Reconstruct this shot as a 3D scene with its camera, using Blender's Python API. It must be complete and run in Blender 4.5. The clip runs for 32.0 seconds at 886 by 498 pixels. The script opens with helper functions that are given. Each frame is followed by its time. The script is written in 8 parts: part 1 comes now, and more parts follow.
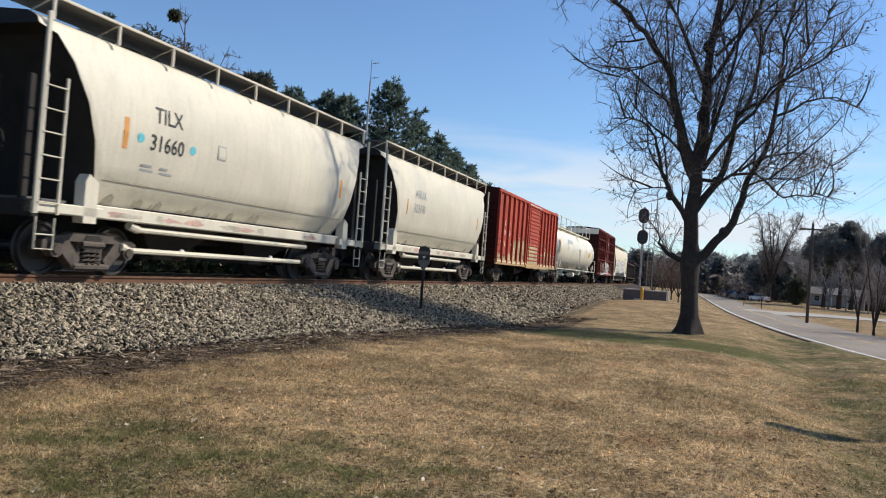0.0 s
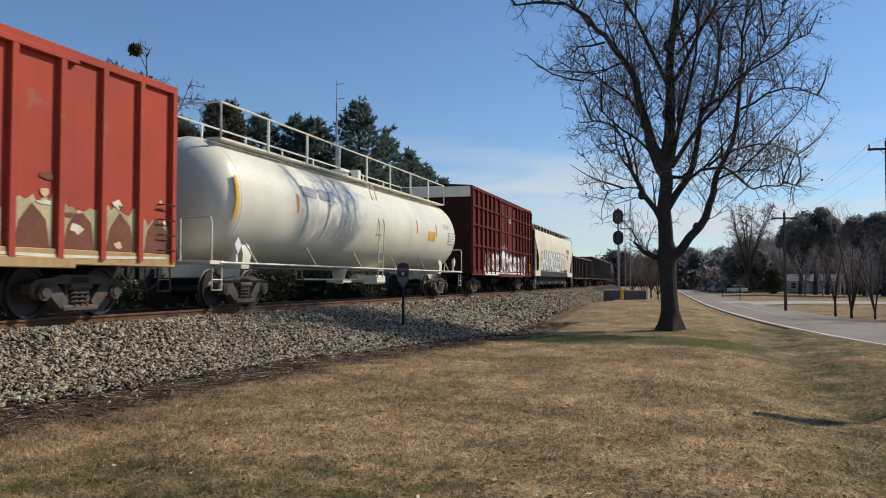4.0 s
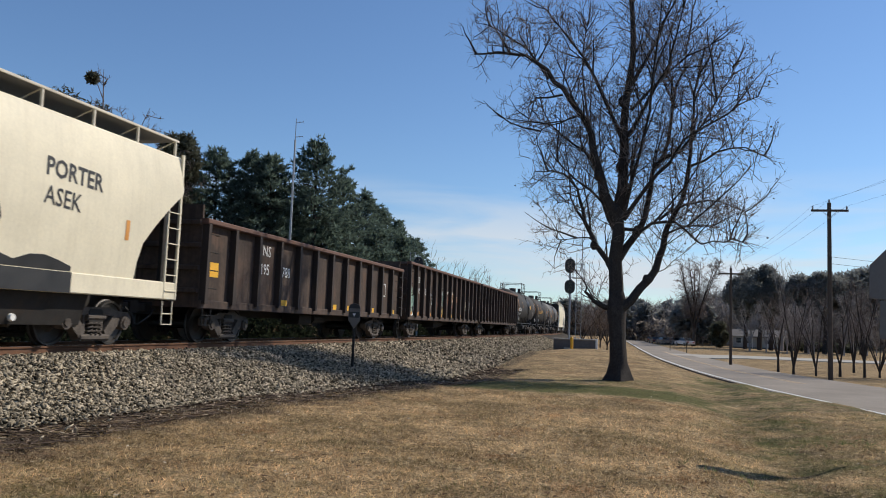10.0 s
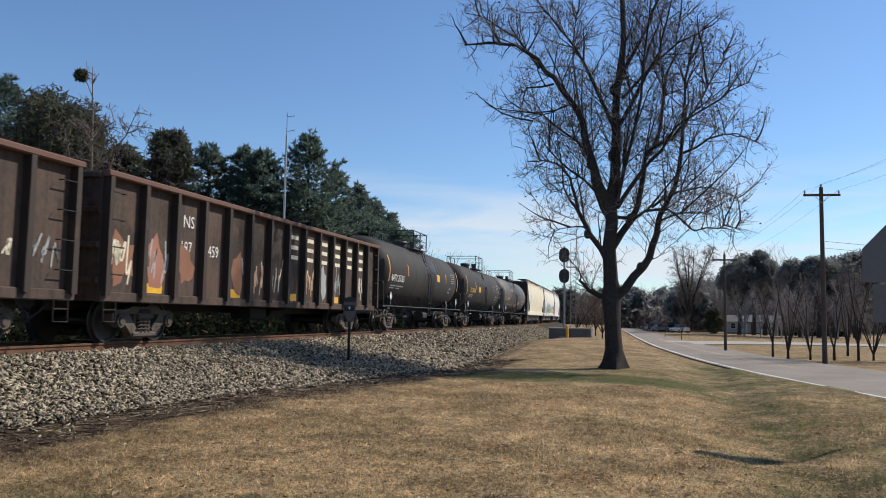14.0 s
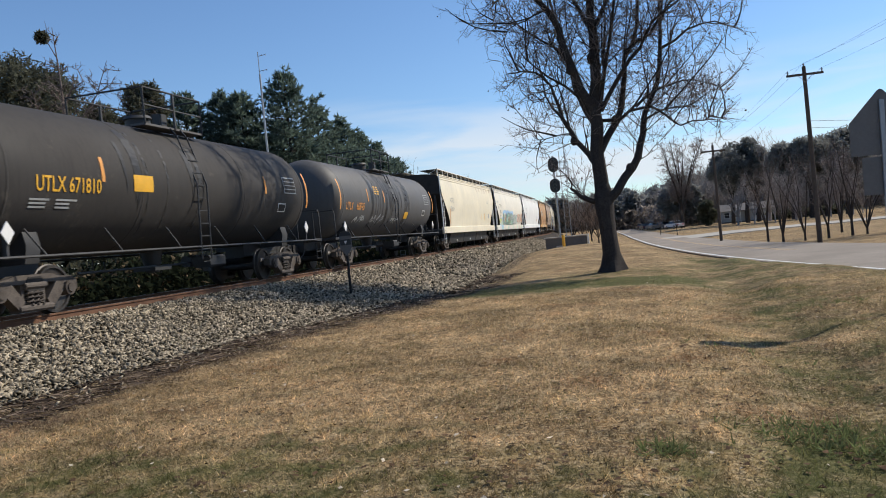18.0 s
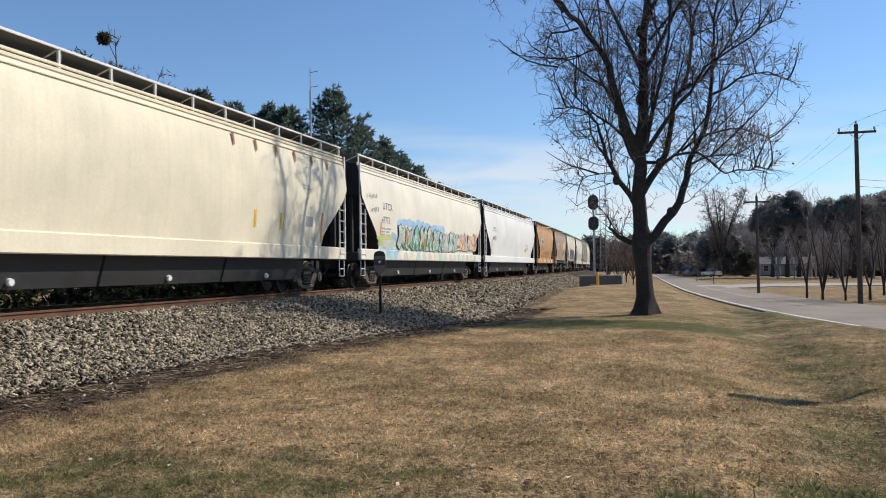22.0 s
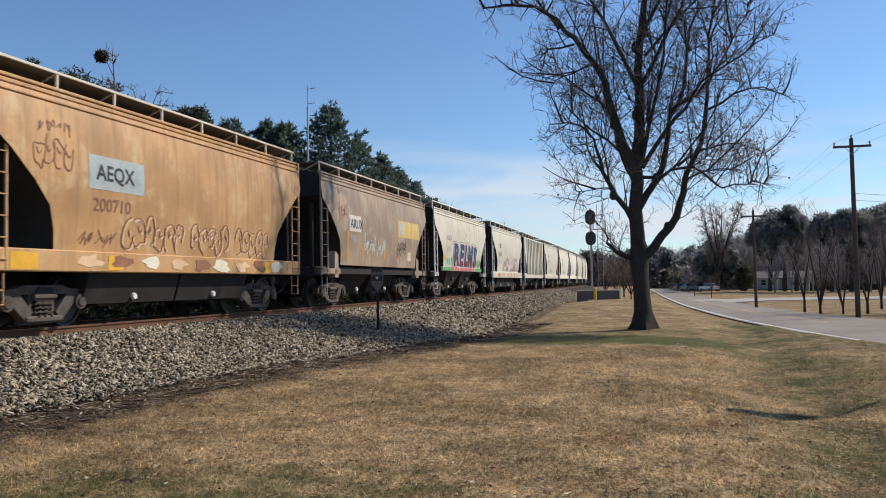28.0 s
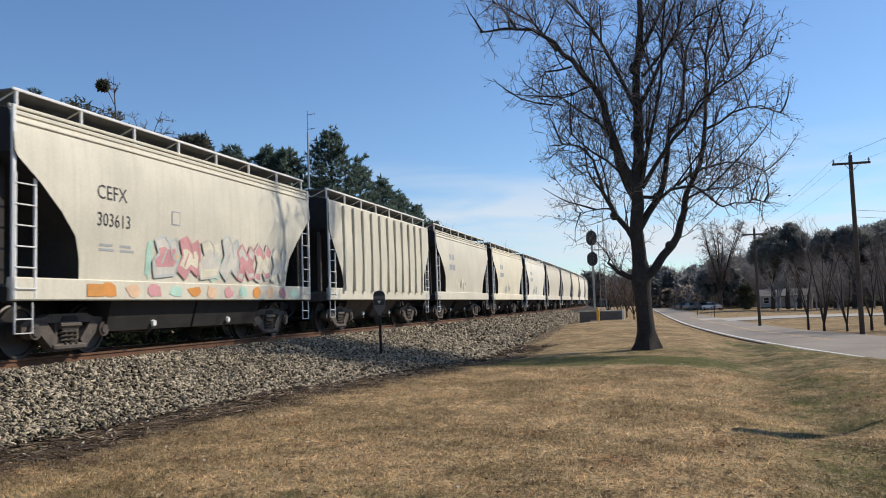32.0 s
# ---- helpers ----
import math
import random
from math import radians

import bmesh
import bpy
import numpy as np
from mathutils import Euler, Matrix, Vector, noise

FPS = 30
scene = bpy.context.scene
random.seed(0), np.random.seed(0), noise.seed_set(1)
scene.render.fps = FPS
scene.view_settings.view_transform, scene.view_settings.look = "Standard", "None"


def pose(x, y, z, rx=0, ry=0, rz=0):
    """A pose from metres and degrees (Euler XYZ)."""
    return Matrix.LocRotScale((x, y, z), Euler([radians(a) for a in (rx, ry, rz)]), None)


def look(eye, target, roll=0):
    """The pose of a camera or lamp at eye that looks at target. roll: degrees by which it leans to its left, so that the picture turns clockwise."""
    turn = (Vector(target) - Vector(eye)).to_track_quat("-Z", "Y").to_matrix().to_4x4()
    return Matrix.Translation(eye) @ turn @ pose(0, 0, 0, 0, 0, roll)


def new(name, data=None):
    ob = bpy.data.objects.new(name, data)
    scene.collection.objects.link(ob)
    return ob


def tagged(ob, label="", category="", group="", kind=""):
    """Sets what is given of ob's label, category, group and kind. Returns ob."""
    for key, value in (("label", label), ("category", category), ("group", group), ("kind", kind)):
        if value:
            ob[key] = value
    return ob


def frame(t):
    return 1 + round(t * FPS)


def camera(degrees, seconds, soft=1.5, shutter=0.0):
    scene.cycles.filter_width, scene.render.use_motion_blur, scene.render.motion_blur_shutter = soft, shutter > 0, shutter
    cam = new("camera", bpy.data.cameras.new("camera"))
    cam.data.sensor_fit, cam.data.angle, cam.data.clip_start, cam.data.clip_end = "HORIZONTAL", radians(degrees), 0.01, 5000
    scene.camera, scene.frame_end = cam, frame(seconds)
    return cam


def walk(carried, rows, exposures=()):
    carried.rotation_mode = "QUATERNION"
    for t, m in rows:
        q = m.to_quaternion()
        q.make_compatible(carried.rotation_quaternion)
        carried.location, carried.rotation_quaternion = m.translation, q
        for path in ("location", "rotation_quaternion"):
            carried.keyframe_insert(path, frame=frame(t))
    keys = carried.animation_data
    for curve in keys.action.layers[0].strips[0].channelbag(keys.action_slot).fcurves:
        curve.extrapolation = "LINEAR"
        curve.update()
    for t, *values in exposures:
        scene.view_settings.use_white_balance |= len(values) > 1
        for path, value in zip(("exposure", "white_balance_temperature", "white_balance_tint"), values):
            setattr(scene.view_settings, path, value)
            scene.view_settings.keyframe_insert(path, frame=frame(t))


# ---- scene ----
EYE = (0.0, 0.0, 1.6)
# seconds, turn to the left, upward tilt, lean: degrees; the camera is held in hand on one spot
TURNS = (
    (0.0, 18.96, 1.19, -4.23),
    (0.5, 17.05, 3.98, -3.14),
    (1.0, 15.66, 3.78, -1.38),
    (1.5, 15.08, 2.00, -1.01),
    (2.0, 16.67, 2.01, -2.06),
    (2.5, 18.30, 2.44, -2.52),
    (3.0, 17.77, 2.26, -1.04),
    (3.5, 18.03, 2.08, 0.15),
    (5.5, 14.87, 4.15, -1.93),
    (6.0, 14.69, 4.72, -2.06),
    (6.5, 14.60, 4.33, -1.36),
    (7.0, 14.56, 4.76, -1.34),
    (7.5, 14.40, 4.78, -1.76),
    (8.0, 14.26, 4.62, -1.85),
    (8.5, 14.17, 4.74, -2.05),
    (9.0, 14.18, 5.30, -2.46),
    (9.5, 14.17, 5.59, -2.38),
    (10.0, 14.09, 5.36, -2.05),
    (10.5, 14.01, 5.17, -1.91),
    (11.0, 13.98, 5.20, -1.86),
    (11.5, 13.85, 5.29, -1.91),
    (12.0, 13.76, 5.23, -1.76),
    (12.5, 13.64, 5.10, -1.51),
    (13.0, 13.72, 5.01, -1.21),
    (13.5, 13.78, 4.86, -1.03),
    (15.5, 13.76, 4.65, -0.39),
    (16.0, 14.39, 4.44, 0.47),
    (16.5, 14.64, 3.65, 1.76),
    (17.0, 13.28, 1.58, 3.59),
    (17.5, 12.79, 0.13, 4.57),
    (18.0, 13.50, -0.66, 5.70),
    (18.5, 14.58, -1.48, 7.17),
    (19.0, 14.69, -1.81, 7.05),
    (19.5, 14.94, -1.74, 7.03),
    (20.0, 14.27, -0.91, 6.01),
    (20.5, 13.97, 0.70, 3.94),
    (21.0, 14.87, 1.05, 2.89),
    (21.5, 15.56, 1.23, 1.65),
    (22.0, 15.87, 1.37, 0.80),
    (22.5, 15.98, 1.75, 0.22),
    (23.0, 16.00, 1.88, -0.00),
    (23.5, 16.00, 1.81, 0.07),
    (24.0, 16.02, 1.71, 0.09),
    (24.5, 16.02, 1.88, 0.12),
    (25.0, 15.97, 1.94, 0.43),
    (25.5, 15.84, 1.99, 0.46),
    (27.5, 15.78, 2.37, 1.04),
    (28.0, 15.70, 2.47, 1.06),
    (28.5, 15.64, 2.58, 0.88),
    (29.0, 15.54, 2.88, 0.51),
    (29.5, 15.51, 2.98, 0.58),
    (30.0, 15.64, 3.09, 0.81),
    (30.5, 15.82, 3.15, 0.86),
    (31.0, 16.05, 3.56, 1.16),
    (31.5, 16.03, 4.04, 1.82),
    (32.0, 15.86, 4.09, 1.92),
)
cam = camera(57.3, 32.0, soft=1.0, shutter=0.15)
walk(cam, [(t, pose(*EYE, 90 + p, r, y)) for t, y, p, r in TURNS],
     exposures=((0.0, 0.08), (0.5, -0.20), (1.0, -0.35), (1.5, -0.25), (2.0, -0.14), (3.0, -0.10), (5.0, -0.34), (6.0, -0.34), (7.0, -0.25), (8.0, -0.12), (10.0, -0.14), (12.0, -0.06), (16.0, 0.03), (18.0, 0.04), (19.0, 0.12),
                (20.0, 0.12), (21.0, 0.02), (22.0, 0.02), (23.0, -0.06), (24.0, -0.01), (28.0, -0.04), (32.0, 0.00)))

# ---- light ----
SUN_TO = Vector((0.78, 0.63, 0.0)).normalized()
SUN_UP = radians(40)
sun = new("sun", bpy.data.lights.new("sun", "SUN"))
sun.data.energy, sun.data.angle, sun.data.color = 4.6, radians(0.55), (1.0, 0.92, 0.79)
sun.matrix_world = look((30, 40, 60), Vector((30, 40, 60)) - Vector((SUN_TO.x * math.cos(SUN_UP), SUN_TO.y * math.cos(SUN_UP), math.sin(SUN_UP))))
world = bpy.data.worlds.new("sky")
scene.world = world
world.use_nodes = True
wn, wl = world.node_tree.nodes, world.node_tree.links
sky = wn.new("ShaderNodeTexSky")
sky.sky_type, sky.sun_disc = "NISHITA", False
sky.sun_elevation, sky.sun_rotation = SUN_UP, math.atan2(SUN_TO.x, SUN_TO.y)
sky.air_density, sky.dust_density, sky.ozone_density = 1.0, 0.1, 4.0
# thin cloud low over the horizon
wt = wn.new("ShaderNodeTexCoord")
wm = wn.new("ShaderNodeMapping")
wm.inputs["Scale"].default_value = (1.5, 1.5, 11.0)
wc = wn.new("ShaderNodeTexNoise")
wc.inputs["Scale"].default_value, wc.inputs["Detail"].default_value, wc.inputs["Distortion"].default_value = 2.1, 8.0, 0.35
wr = wn.new("ShaderNodeValToRGB")
wr.color_ramp.elements[0].position, wr.color_ramp.elements[1].position = 0.42, 0.63
wsep = wn.new("ShaderNodeSeparateXYZ")
wband = wn.new("ShaderNodeMapRange")
wband.inputs["From Min"].default_value, wband.inputs["From Max"].default_value = 0.19, 0.10
wmul = wn.new("ShaderNodeMath")
wmul.operation = "MULTIPLY"
wk = wn.new("ShaderNodeMath")
wk.operation = "MULTIPLY"
wk.inputs[1].default_value = 0.85
wmix = wn.new("ShaderNodeMix")
wmix.data_type = "RGBA"
wmix.inputs[7].default_value = (6.2, 6.6, 7.1, 1)
wl.new(wt.outputs["Generated"], wm.inputs["Vector"])
wl.new(wm.outputs[0], wc.inputs["Vector"])
wl.new(wc.outputs["Fac"], wr.inputs[0])
wl.new(wt.outputs["Generated"], wsep.inputs[0])
wl.new(wsep.outputs["Z"], wband.inputs["Value"])
wl.new(wr.outputs[0], wmul.inputs[0])
wl.new(wband.outputs[0], wmul.inputs[1])
wl.new(wmul.outputs[0], wk.inputs[0])
wl.new(wk.outputs[0], wmix.inputs[0])
wtint = wn.new("ShaderNodeMix")
wtint.data_type, wtint.blend_type = "RGBA", "MULTIPLY"
wtint.inputs[0].default_value = 1.0
wtint.inputs[7].default_value = (0.885, 0.985, 1.09, 1)
wl.new(sky.outputs[0], wtint.inputs[6])
wl.new(wtint.outputs[2], wmix.inputs[6])
wl.new(wmix.outputs[2], wn["Background"].inputs[0])
wn["Background"].inputs[1].default_value = 0.122


# ---- mesh and material helpers ----
class Shape:
    """Points and faces of one mesh, gathered piece by piece."""

    def __init__(self):
        self.v, self.f = [], []

    def add(self, verts, faces):
        k = len(self.v)
        self.v.extend(verts)
        self.f.extend([tuple(i + k for i in f) for f in faces])
        return self

    def prism(self, poly, a0, a1, axis="y"):
        """A polygon pushed from a0 to a1 along an axis; poly holds the other two axes in order."""
        n = len(poly)

        def at(p, a):
            return (a, p[0], p[1]) if axis == "x" else (p[0], a, p[1]) if axis == "y" else (p[0], p[1], a)
        faces = [tuple(range(n)), tuple(range(2 * n - 1, n - 1, -1))]
        faces += [(i, n + i, n + (i + 1) % n, (i + 1) % n) for i in range(n)]
        return self.add([at(p, a0) for p in poly] + [at(p, a1) for p in poly], faces)

    def box(self, x0, x1, y0, y1, z0, z1, b=0.0):
        """A box; b chamfers the edges along its longest side."""
        d = (x1 - x0, y1 - y0, z1 - z0)
        ax = d.index(max(d))
        lo, hi = (x0, y0, z0), (x1, y1, z1)
        p, q = [i for i in range(3) if i != ax]
        b = min(b, d[p] * 0.45, d[q] * 0.45)
        u0, u1, w0, w1 = lo[p], hi[p], lo[q], hi[q]
        if b > 0:
            poly = [(u0 + b, w0), (u1 - b, w0), (u1, w0 + b), (u1, w1 - b), (u1 - b, w1), (u0 + b, w1), (u0, w1 - b), (u0, w0 + b)]
        else:
            poly = [(u0, w0), (u1, w0), (u1, w1), (u0, w1)]
        return self.prism(poly, lo[ax], hi[ax], "xyz"[ax])

    def tube(self, pts, r, n=6, caps=True):
        pts = [Vector(p) for p in pts]
        rs = list(r) if isinstance(r, (list, tuple)) else [r] * len(pts)
        verts, faces, side = [], [], None
        for i, p in enumerate(pts):
            d = (pts[min(i + 1, len(pts) - 1)] - pts[max(i - 1, 0)]).normalized()
            if side is None:
                side = d.orthogonal().normalized()
            side = (side - d * side.dot(d)).normalized()
            up = d.cross(side)
            for k in range(n):
                a = 2 * math.pi * k / n
                verts.append(tuple(p + (side * math.cos(a) + up * math.sin(a)) * rs[i]))
        for i in range(len(pts) - 1):
            faces += [(i * n + k, i * n + (k + 1) % n, (i + 1) * n + (k + 1) % n, (i + 1) * n + k) for k in range(n)]
        if caps:
            faces += [tuple(range(n - 1, -1, -1)), tuple(range(len(verts) - n, len(verts)))]
        return self.add(verts, faces)

    def loft(self, rings, closed=True, caps=True):
        n = len(rings[0])
        verts = [p for ring in rings for p in ring]
        faces = []
        for i in range(len(rings) - 1):
            for k in range(n if closed else n - 1):
                j = (k + 1) % n
                faces.append((i * n + k, i * n + j, (i + 1) * n + j, (i + 1) * n + k))
        if caps:
            faces += [tuple(range(n - 1, -1, -1)), tuple(range(len(verts) - n, len(verts)))]
        return self.add(verts, faces)

    def ball(self, c, r, n=8, m=5, squash=1.0):
        rings = []
        for i in range(1, m):
            a = math.pi * i / m
            rings.append([(c[0] + r * math.sin(a) * math.cos(2 * math.pi * k / n), c[1] + r * math.sin(a) * math.sin(2 * math.pi * k / n),
                           c[2] - r * squash * math.cos(a)) for k in range(n)])
        return self.loft(rings)


def part(name, shape, material, parent=None, label="", smooth=35, at=None):
    """Links a Shape (or a mesh) as one mesh object, under a thing or a part if one is given."""
    if isinstance(shape, Shape):
        me = bpy.data.meshes.new(name)
        me.from_pydata(shape.v, [], shape.f)
        if smooth:
            me.shade_smooth()
            me.set_sharp_from_angle(angle=radians(smooth))
    else:
        me = shape
    if material and not me.materials:
        me.materials.append(material)
    ob = new(name, me)
    if parent:
        ob.parent = parent
    if at is not None:
        ob.matrix_basis = at
    if label:
        ob["label"] = label
    return ob


def cloud(name, verts, tris, material):
    """A mesh from arrays of points and triangles, for what is too many to loop over."""
    me = bpy.data.meshes.new(name)
    verts, tris = np.asarray(verts, np.float32), np.asarray(tris, np.int32)
    me.vertices.add(len(verts))
    me.vertices.foreach_set("co", verts.ravel())
    me.loops.add(tris.size)
    me.loops.foreach_set("vertex_index", tris.ravel())
    me.polygons.add(len(tris))
    me.polygons.foreach_set("loop_start", np.arange(0, tris.size, 3, dtype=np.int32))
    me.polygons.foreach_set("loop_total", np.full(len(tris), 3, np.int32))
    me.update()
    me.validate()
    me.materials.append(material)
    return me


def surface(name, color, rough=0.6, metal=0.0, vary=0.2, scale=2.0, grain=40.0, grain_by=0.1, streak=0.0, streak_color=(0.09, 0.06, 0.045),
            patch=0.0, patch_color=(0.16, 0.07, 0.035), bump=0.0, island=0.0, rand=0.0, spec=0.5, patch_scale=1.3):
    """A procedural surface: base colour, broad and fine variation, streaks that run down, patches of wear, fine relief."""
    m = bpy.data.materials.new(name)
    m.use_nodes = True
    n, l = m.node_tree.nodes, m.node_tree.links
    bs = n["Principled BSDF"]
    tc = n.new("ShaderNodeTexCoord")
    src = tc.outputs["Object"]

    def noise_at(s, detail=5.0, stretch=None, rough_=0.6):
        t = n.new("ShaderNodeTexNoise")
        t.inputs["Scale"].default_value, t.inputs["Detail"].default_value, t.inputs["Roughness"].default_value = s, detail, rough_
        if stretch:
            mp = n.new("ShaderNodeMapping")
            mp.inputs["Scale"].default_value = stretch
            l.new(src, mp.inputs["Vector"])
            l.new(mp.outputs[0], t.inputs["Vector"])
        else:
            l.new(src, t.inputs["Vector"])
        return t.outputs["Fac"]

    def span(val, a, b, c, d):
        r = n.new("ShaderNodeMapRange")
        for k, x in zip(("From Min", "From Max", "To Min", "To Max"), (a, b, c, d)):
            r.inputs[k].default_value = x
        l.new(val, r.inputs["Value"])
        return r.outputs[0]

    def mix(a, b, fac, kind="MIX"):
        x = n.new("ShaderNodeMix")
        x.data_type, x.blend_type = "RGBA", kind
        for sock, val in ((x.inputs[6], a), (x.inputs[7], b)):
            if isinstance(val, tuple):
                sock.default_value = (*val[:3], 1)
            else:
                l.new(val, sock)
        if isinstance(fac, float):
            x.inputs[0].default_value = fac
        else:
            l.new(fac, x.inputs[0])
        return x.outputs[2]

    def scaled(val):
        h = n.new("ShaderNodeHueSaturation")
        l.new(val, h.inputs["Value"])
        return h

    broad, fine = noise_at(scale), noise_at(grain, 3.0)
    h = scaled(span(broad, 0.3, 0.7, 1 - vary, 1 + vary))
    h.inputs["Color"].default_value = (*color, 1)
    col = h.outputs[0]
    h2 = scaled(span(fine, 0.3, 0.7, 1 - grain_by, 1 + grain_by))
    l.new(col, h2.inputs["Color"])
    col = h2.outputs[0]
    if patch:
        col = mix(col, patch_color, span(noise_at(patch_scale, 8.0, None, 0.7), 0.62 - 0.2 * patch, 0.68 - 0.12 * patch, 0.0, min(1.0, 0.5 + patch)))
    if streak:
        col = mix(col, streak_color, span(noise_at(1.0, 4.0, (7.0, 7.0, 0.35)), 0.48, 0.8, 0.0, streak))
    for amount, node, out in ((island, "ShaderNodeNewGeometry", "Random Per Island"), (rand, "ShaderNodeObjectInfo", "Random")):
        if amount:
            g = n.new(node)
            h3 = scaled(span(g.outputs[out], 0.0, 1.0, 1 - amount, 1 + amount))
            l.new(col, h3.inputs["Color"])
            col = h3.outputs[0]
    l.new(col, bs.inputs["Base Color"])
    l.new(span(broad, 0.3, 0.7, max(0.05, rough - 0.1), min(1.0, rough + 0.1)), bs.inputs["Roughness"])
    bs.inputs["Metallic"].default_value = metal
    bs.inputs["Specular IOR Level"].default_value = spec
    if bump:
        b = n.new("ShaderNodeBump")
        b.inputs["Strength"].default_value, b.inputs["Distance"].default_value = min(1.0, bump), 0.02
        l.new(fine, b.inputs["Height"])
        l.new(b.outputs[0], bs.inputs["Normal"])
    return m


# ---- materials ----
M = {}
M["rail"] = surface("rusty rail steel", (0.155, 0.078, 0.045), 0.75, 0.2, 0.3, 3, 60, 0.2, spec=0.3)
M["railtop"] = surface("worn rail head", (0.45, 0.42, 0.40), 0.3, 0.9, 0.1, 5, 50, 0.1)
M["tie"] = surface("creosoted tie wood", (0.06, 0.045, 0.035), 0.9, 0, 0.3, 2, 30, 0.3, bump=0.6, rand=0.3)
M["stone"] = surface("crushed granite", (0.262, 0.220, 0.160), 0.9, 0, 0.22, 0.7, 60, 0.2, island=0.9, spec=0.12)
# far darker than the stones: the shade of their gaps is in this colour
M["bed"] = surface("packed ballast, gap shade in colour", (0.055, 0.047, 0.038), 0.95, 0, 0.3, 1.5, 22, 0.6, bump=1.0, spec=0.1)
M["asphalt"] = surface("old pale asphalt", (0.295, 0.258, 0.218), 0.97, 0, 0.16, 0.35, 60, 0.15, spec=0.03)
M["paving"] = surface("pale concrete", (0.42, 0.39, 0.34), 0.95, 0, 0.1, 0.5, 40, 0.08, spec=0.05)
M["line_white"] = surface("road white", (0.75, 0.75, 0.72), 0.7, 0, 0.08, 3, 60, 0.1)
M["line_yellow"] = surface("road yellow", (0.50, 0.35, 0.20), 0.7, 0, 0.1, 3, 60, 0.1)
M["bark"] = surface("grey bark", (0.050, 0.043, 0.039), 0.9, 0, 0.25, 3, 25, 0.35, bump=0.8, spec=0.1)
M["twig"] = surface("twig bark", (0.16, 0.13, 0.118), 0.9, 0, 0.2, 3, 20, 0.2, spec=0.1)
# far twigs: paler than bark, the haze of distance is put into the colour
M["twig_hazed"] = surface("far bare twigs, haze in colour", (0.30, 0.268, 0.25), 0.95, 0, 0.2, 0.5, 5, 0.1, spec=0.05)
M["twig_brown"] = surface("brown twig bark", (0.17, 0.125, 0.098), 0.95, 0, 0.2, 0.5, 5, 0.1, spec=0.05)
M["seed"] = surface("dry seed balls", (0.07, 0.045, 0.03), 0.9)
M["needle"] = surface("pine needles", (0.112, 0.152, 0.122), 0.8, 0, 0.25, 0.25, 4, 0.15, island=0.3, spec=0.2)
M["leaf_dark"] = surface("evergreen leaves", (0.105, 0.108, 0.075), 0.8, 0, 0.35, 0.3, 4, 0.25, island=0.4, spec=0.2)
M["leaf_brown"] = surface("brown undergrowth", (0.10, 0.075, 0.045), 0.95, 0, 0.3, 0.4, 4, 0.25, island=0.4, spec=0.1)
# far leaves and brush: raised, greyed colours stand in for haze
M["leaf_hazed"] = surface("far evergreen leaves, haze in colour", (0.215, 0.222, 0.212), 0.9, 0, 0.2, 0.2, 4, 0.1, island=0.2, spec=0.1)
M["brush_hazed"] = surface("far brown brush, haze in colour", (0.21, 0.185, 0.165), 0.95, 0, 0.3, 0.2, 4, 0.2, island=0.4, spec=0.05)
# colour about halved to paint in the train's shadow on the bushes
M["bush"] = surface("bush leaves, train shade in colour", (0.022, 0.028, 0.016), 0.9, 0, 0.3, 0.4, 4, 0.25, island=0.5, spec=0.05)
M["timber"] = surface("weathered pole timber", (0.082, 0.066, 0.055), 0.9, 0, 0.2, 2, 20, 0.3, streak=0.3, spec=0.1)
M["steel_grey"] = surface("galvanised steel", (0.34, 0.35, 0.36), 0.5, 0.6, 0.1, 3, 40, 0.08)
M["black"] = surface("black painted steel", (0.030, 0.030, 0.031), 0.6, 0, 0.2, 3, 40, 0.1)
M["dark"] = surface("dirty dark steel", (0.032, 0.029, 0.027), 0.75, 0.1, 0.35, 3, 40, 0.2, patch=0.25, patch_color=(0.045, 0.034, 0.027), spec=0.25)
M["bay"] = surface("grey painted hopper bay", (0.050, 0.047, 0.045), 0.6, 0, 0.4, 2, 30, 0.2, streak=0.3, spec=0.3)
M["cast"] = surface("dusty cast steel", (0.100, 0.083, 0.070), 0.75, 0.1, 0.3, 4, 40, 0.25, patch=0.3, patch_color=(0.05, 0.04, 0.034), spec=0.3)
M["wheel"] = surface("wheel steel", (0.050, 0.045, 0.042), 0.5, 0.4, 0.25, 4, 40, 0.2, patch=0.1)
M["grating"] = surface("dull steel grating", (0.105, 0.10, 0.097), 0.7, 0.2, 0.1, 3, 40, 0.1)
M["white"] = surface("white paint", (0.74, 0.73, 0.70), 0.55, 0, 0.06, 3, 40, 0.05)
M["spray_white"] = surface("white spray paint", (0.80, 0.80, 0.79), 0.6, 0, 0.08, 2, 30, 0.04)
M["ink"] = surface("black lettering", (0.03, 0.03, 0.032), 0.6, 0, 0.2, 3, 30, 0.1)
M["yellow"] = surface("yellow marking", (0.75, 0.40, 0.03), 0.5, 0, 0.12, 4, 40, 0.1)
M["orange"] = surface("orange marking", (0.62, 0.27, 0.06), 0.6, 0, 0.15, 4, 40, 0.1)
M["sign_back"] = surface("bare sign back", (0.15, 0.138, 0.13), 0.55, 0.3, 0.15, 2, 30, 0.06)
M["glass_dark"] = surface("dark window glass", (0.03, 0.035, 0.04), 0.1)
M["wall_pale"] = surface("pale siding", (0.40, 0.41, 0.41), 0.8, 0, 0.1, 1, 20, 0.05)
M["shingle"] = surface("grey roof shingles", (0.13, 0.12, 0.115), 0.9, 0, 0.2, 2, 20, 0.2)


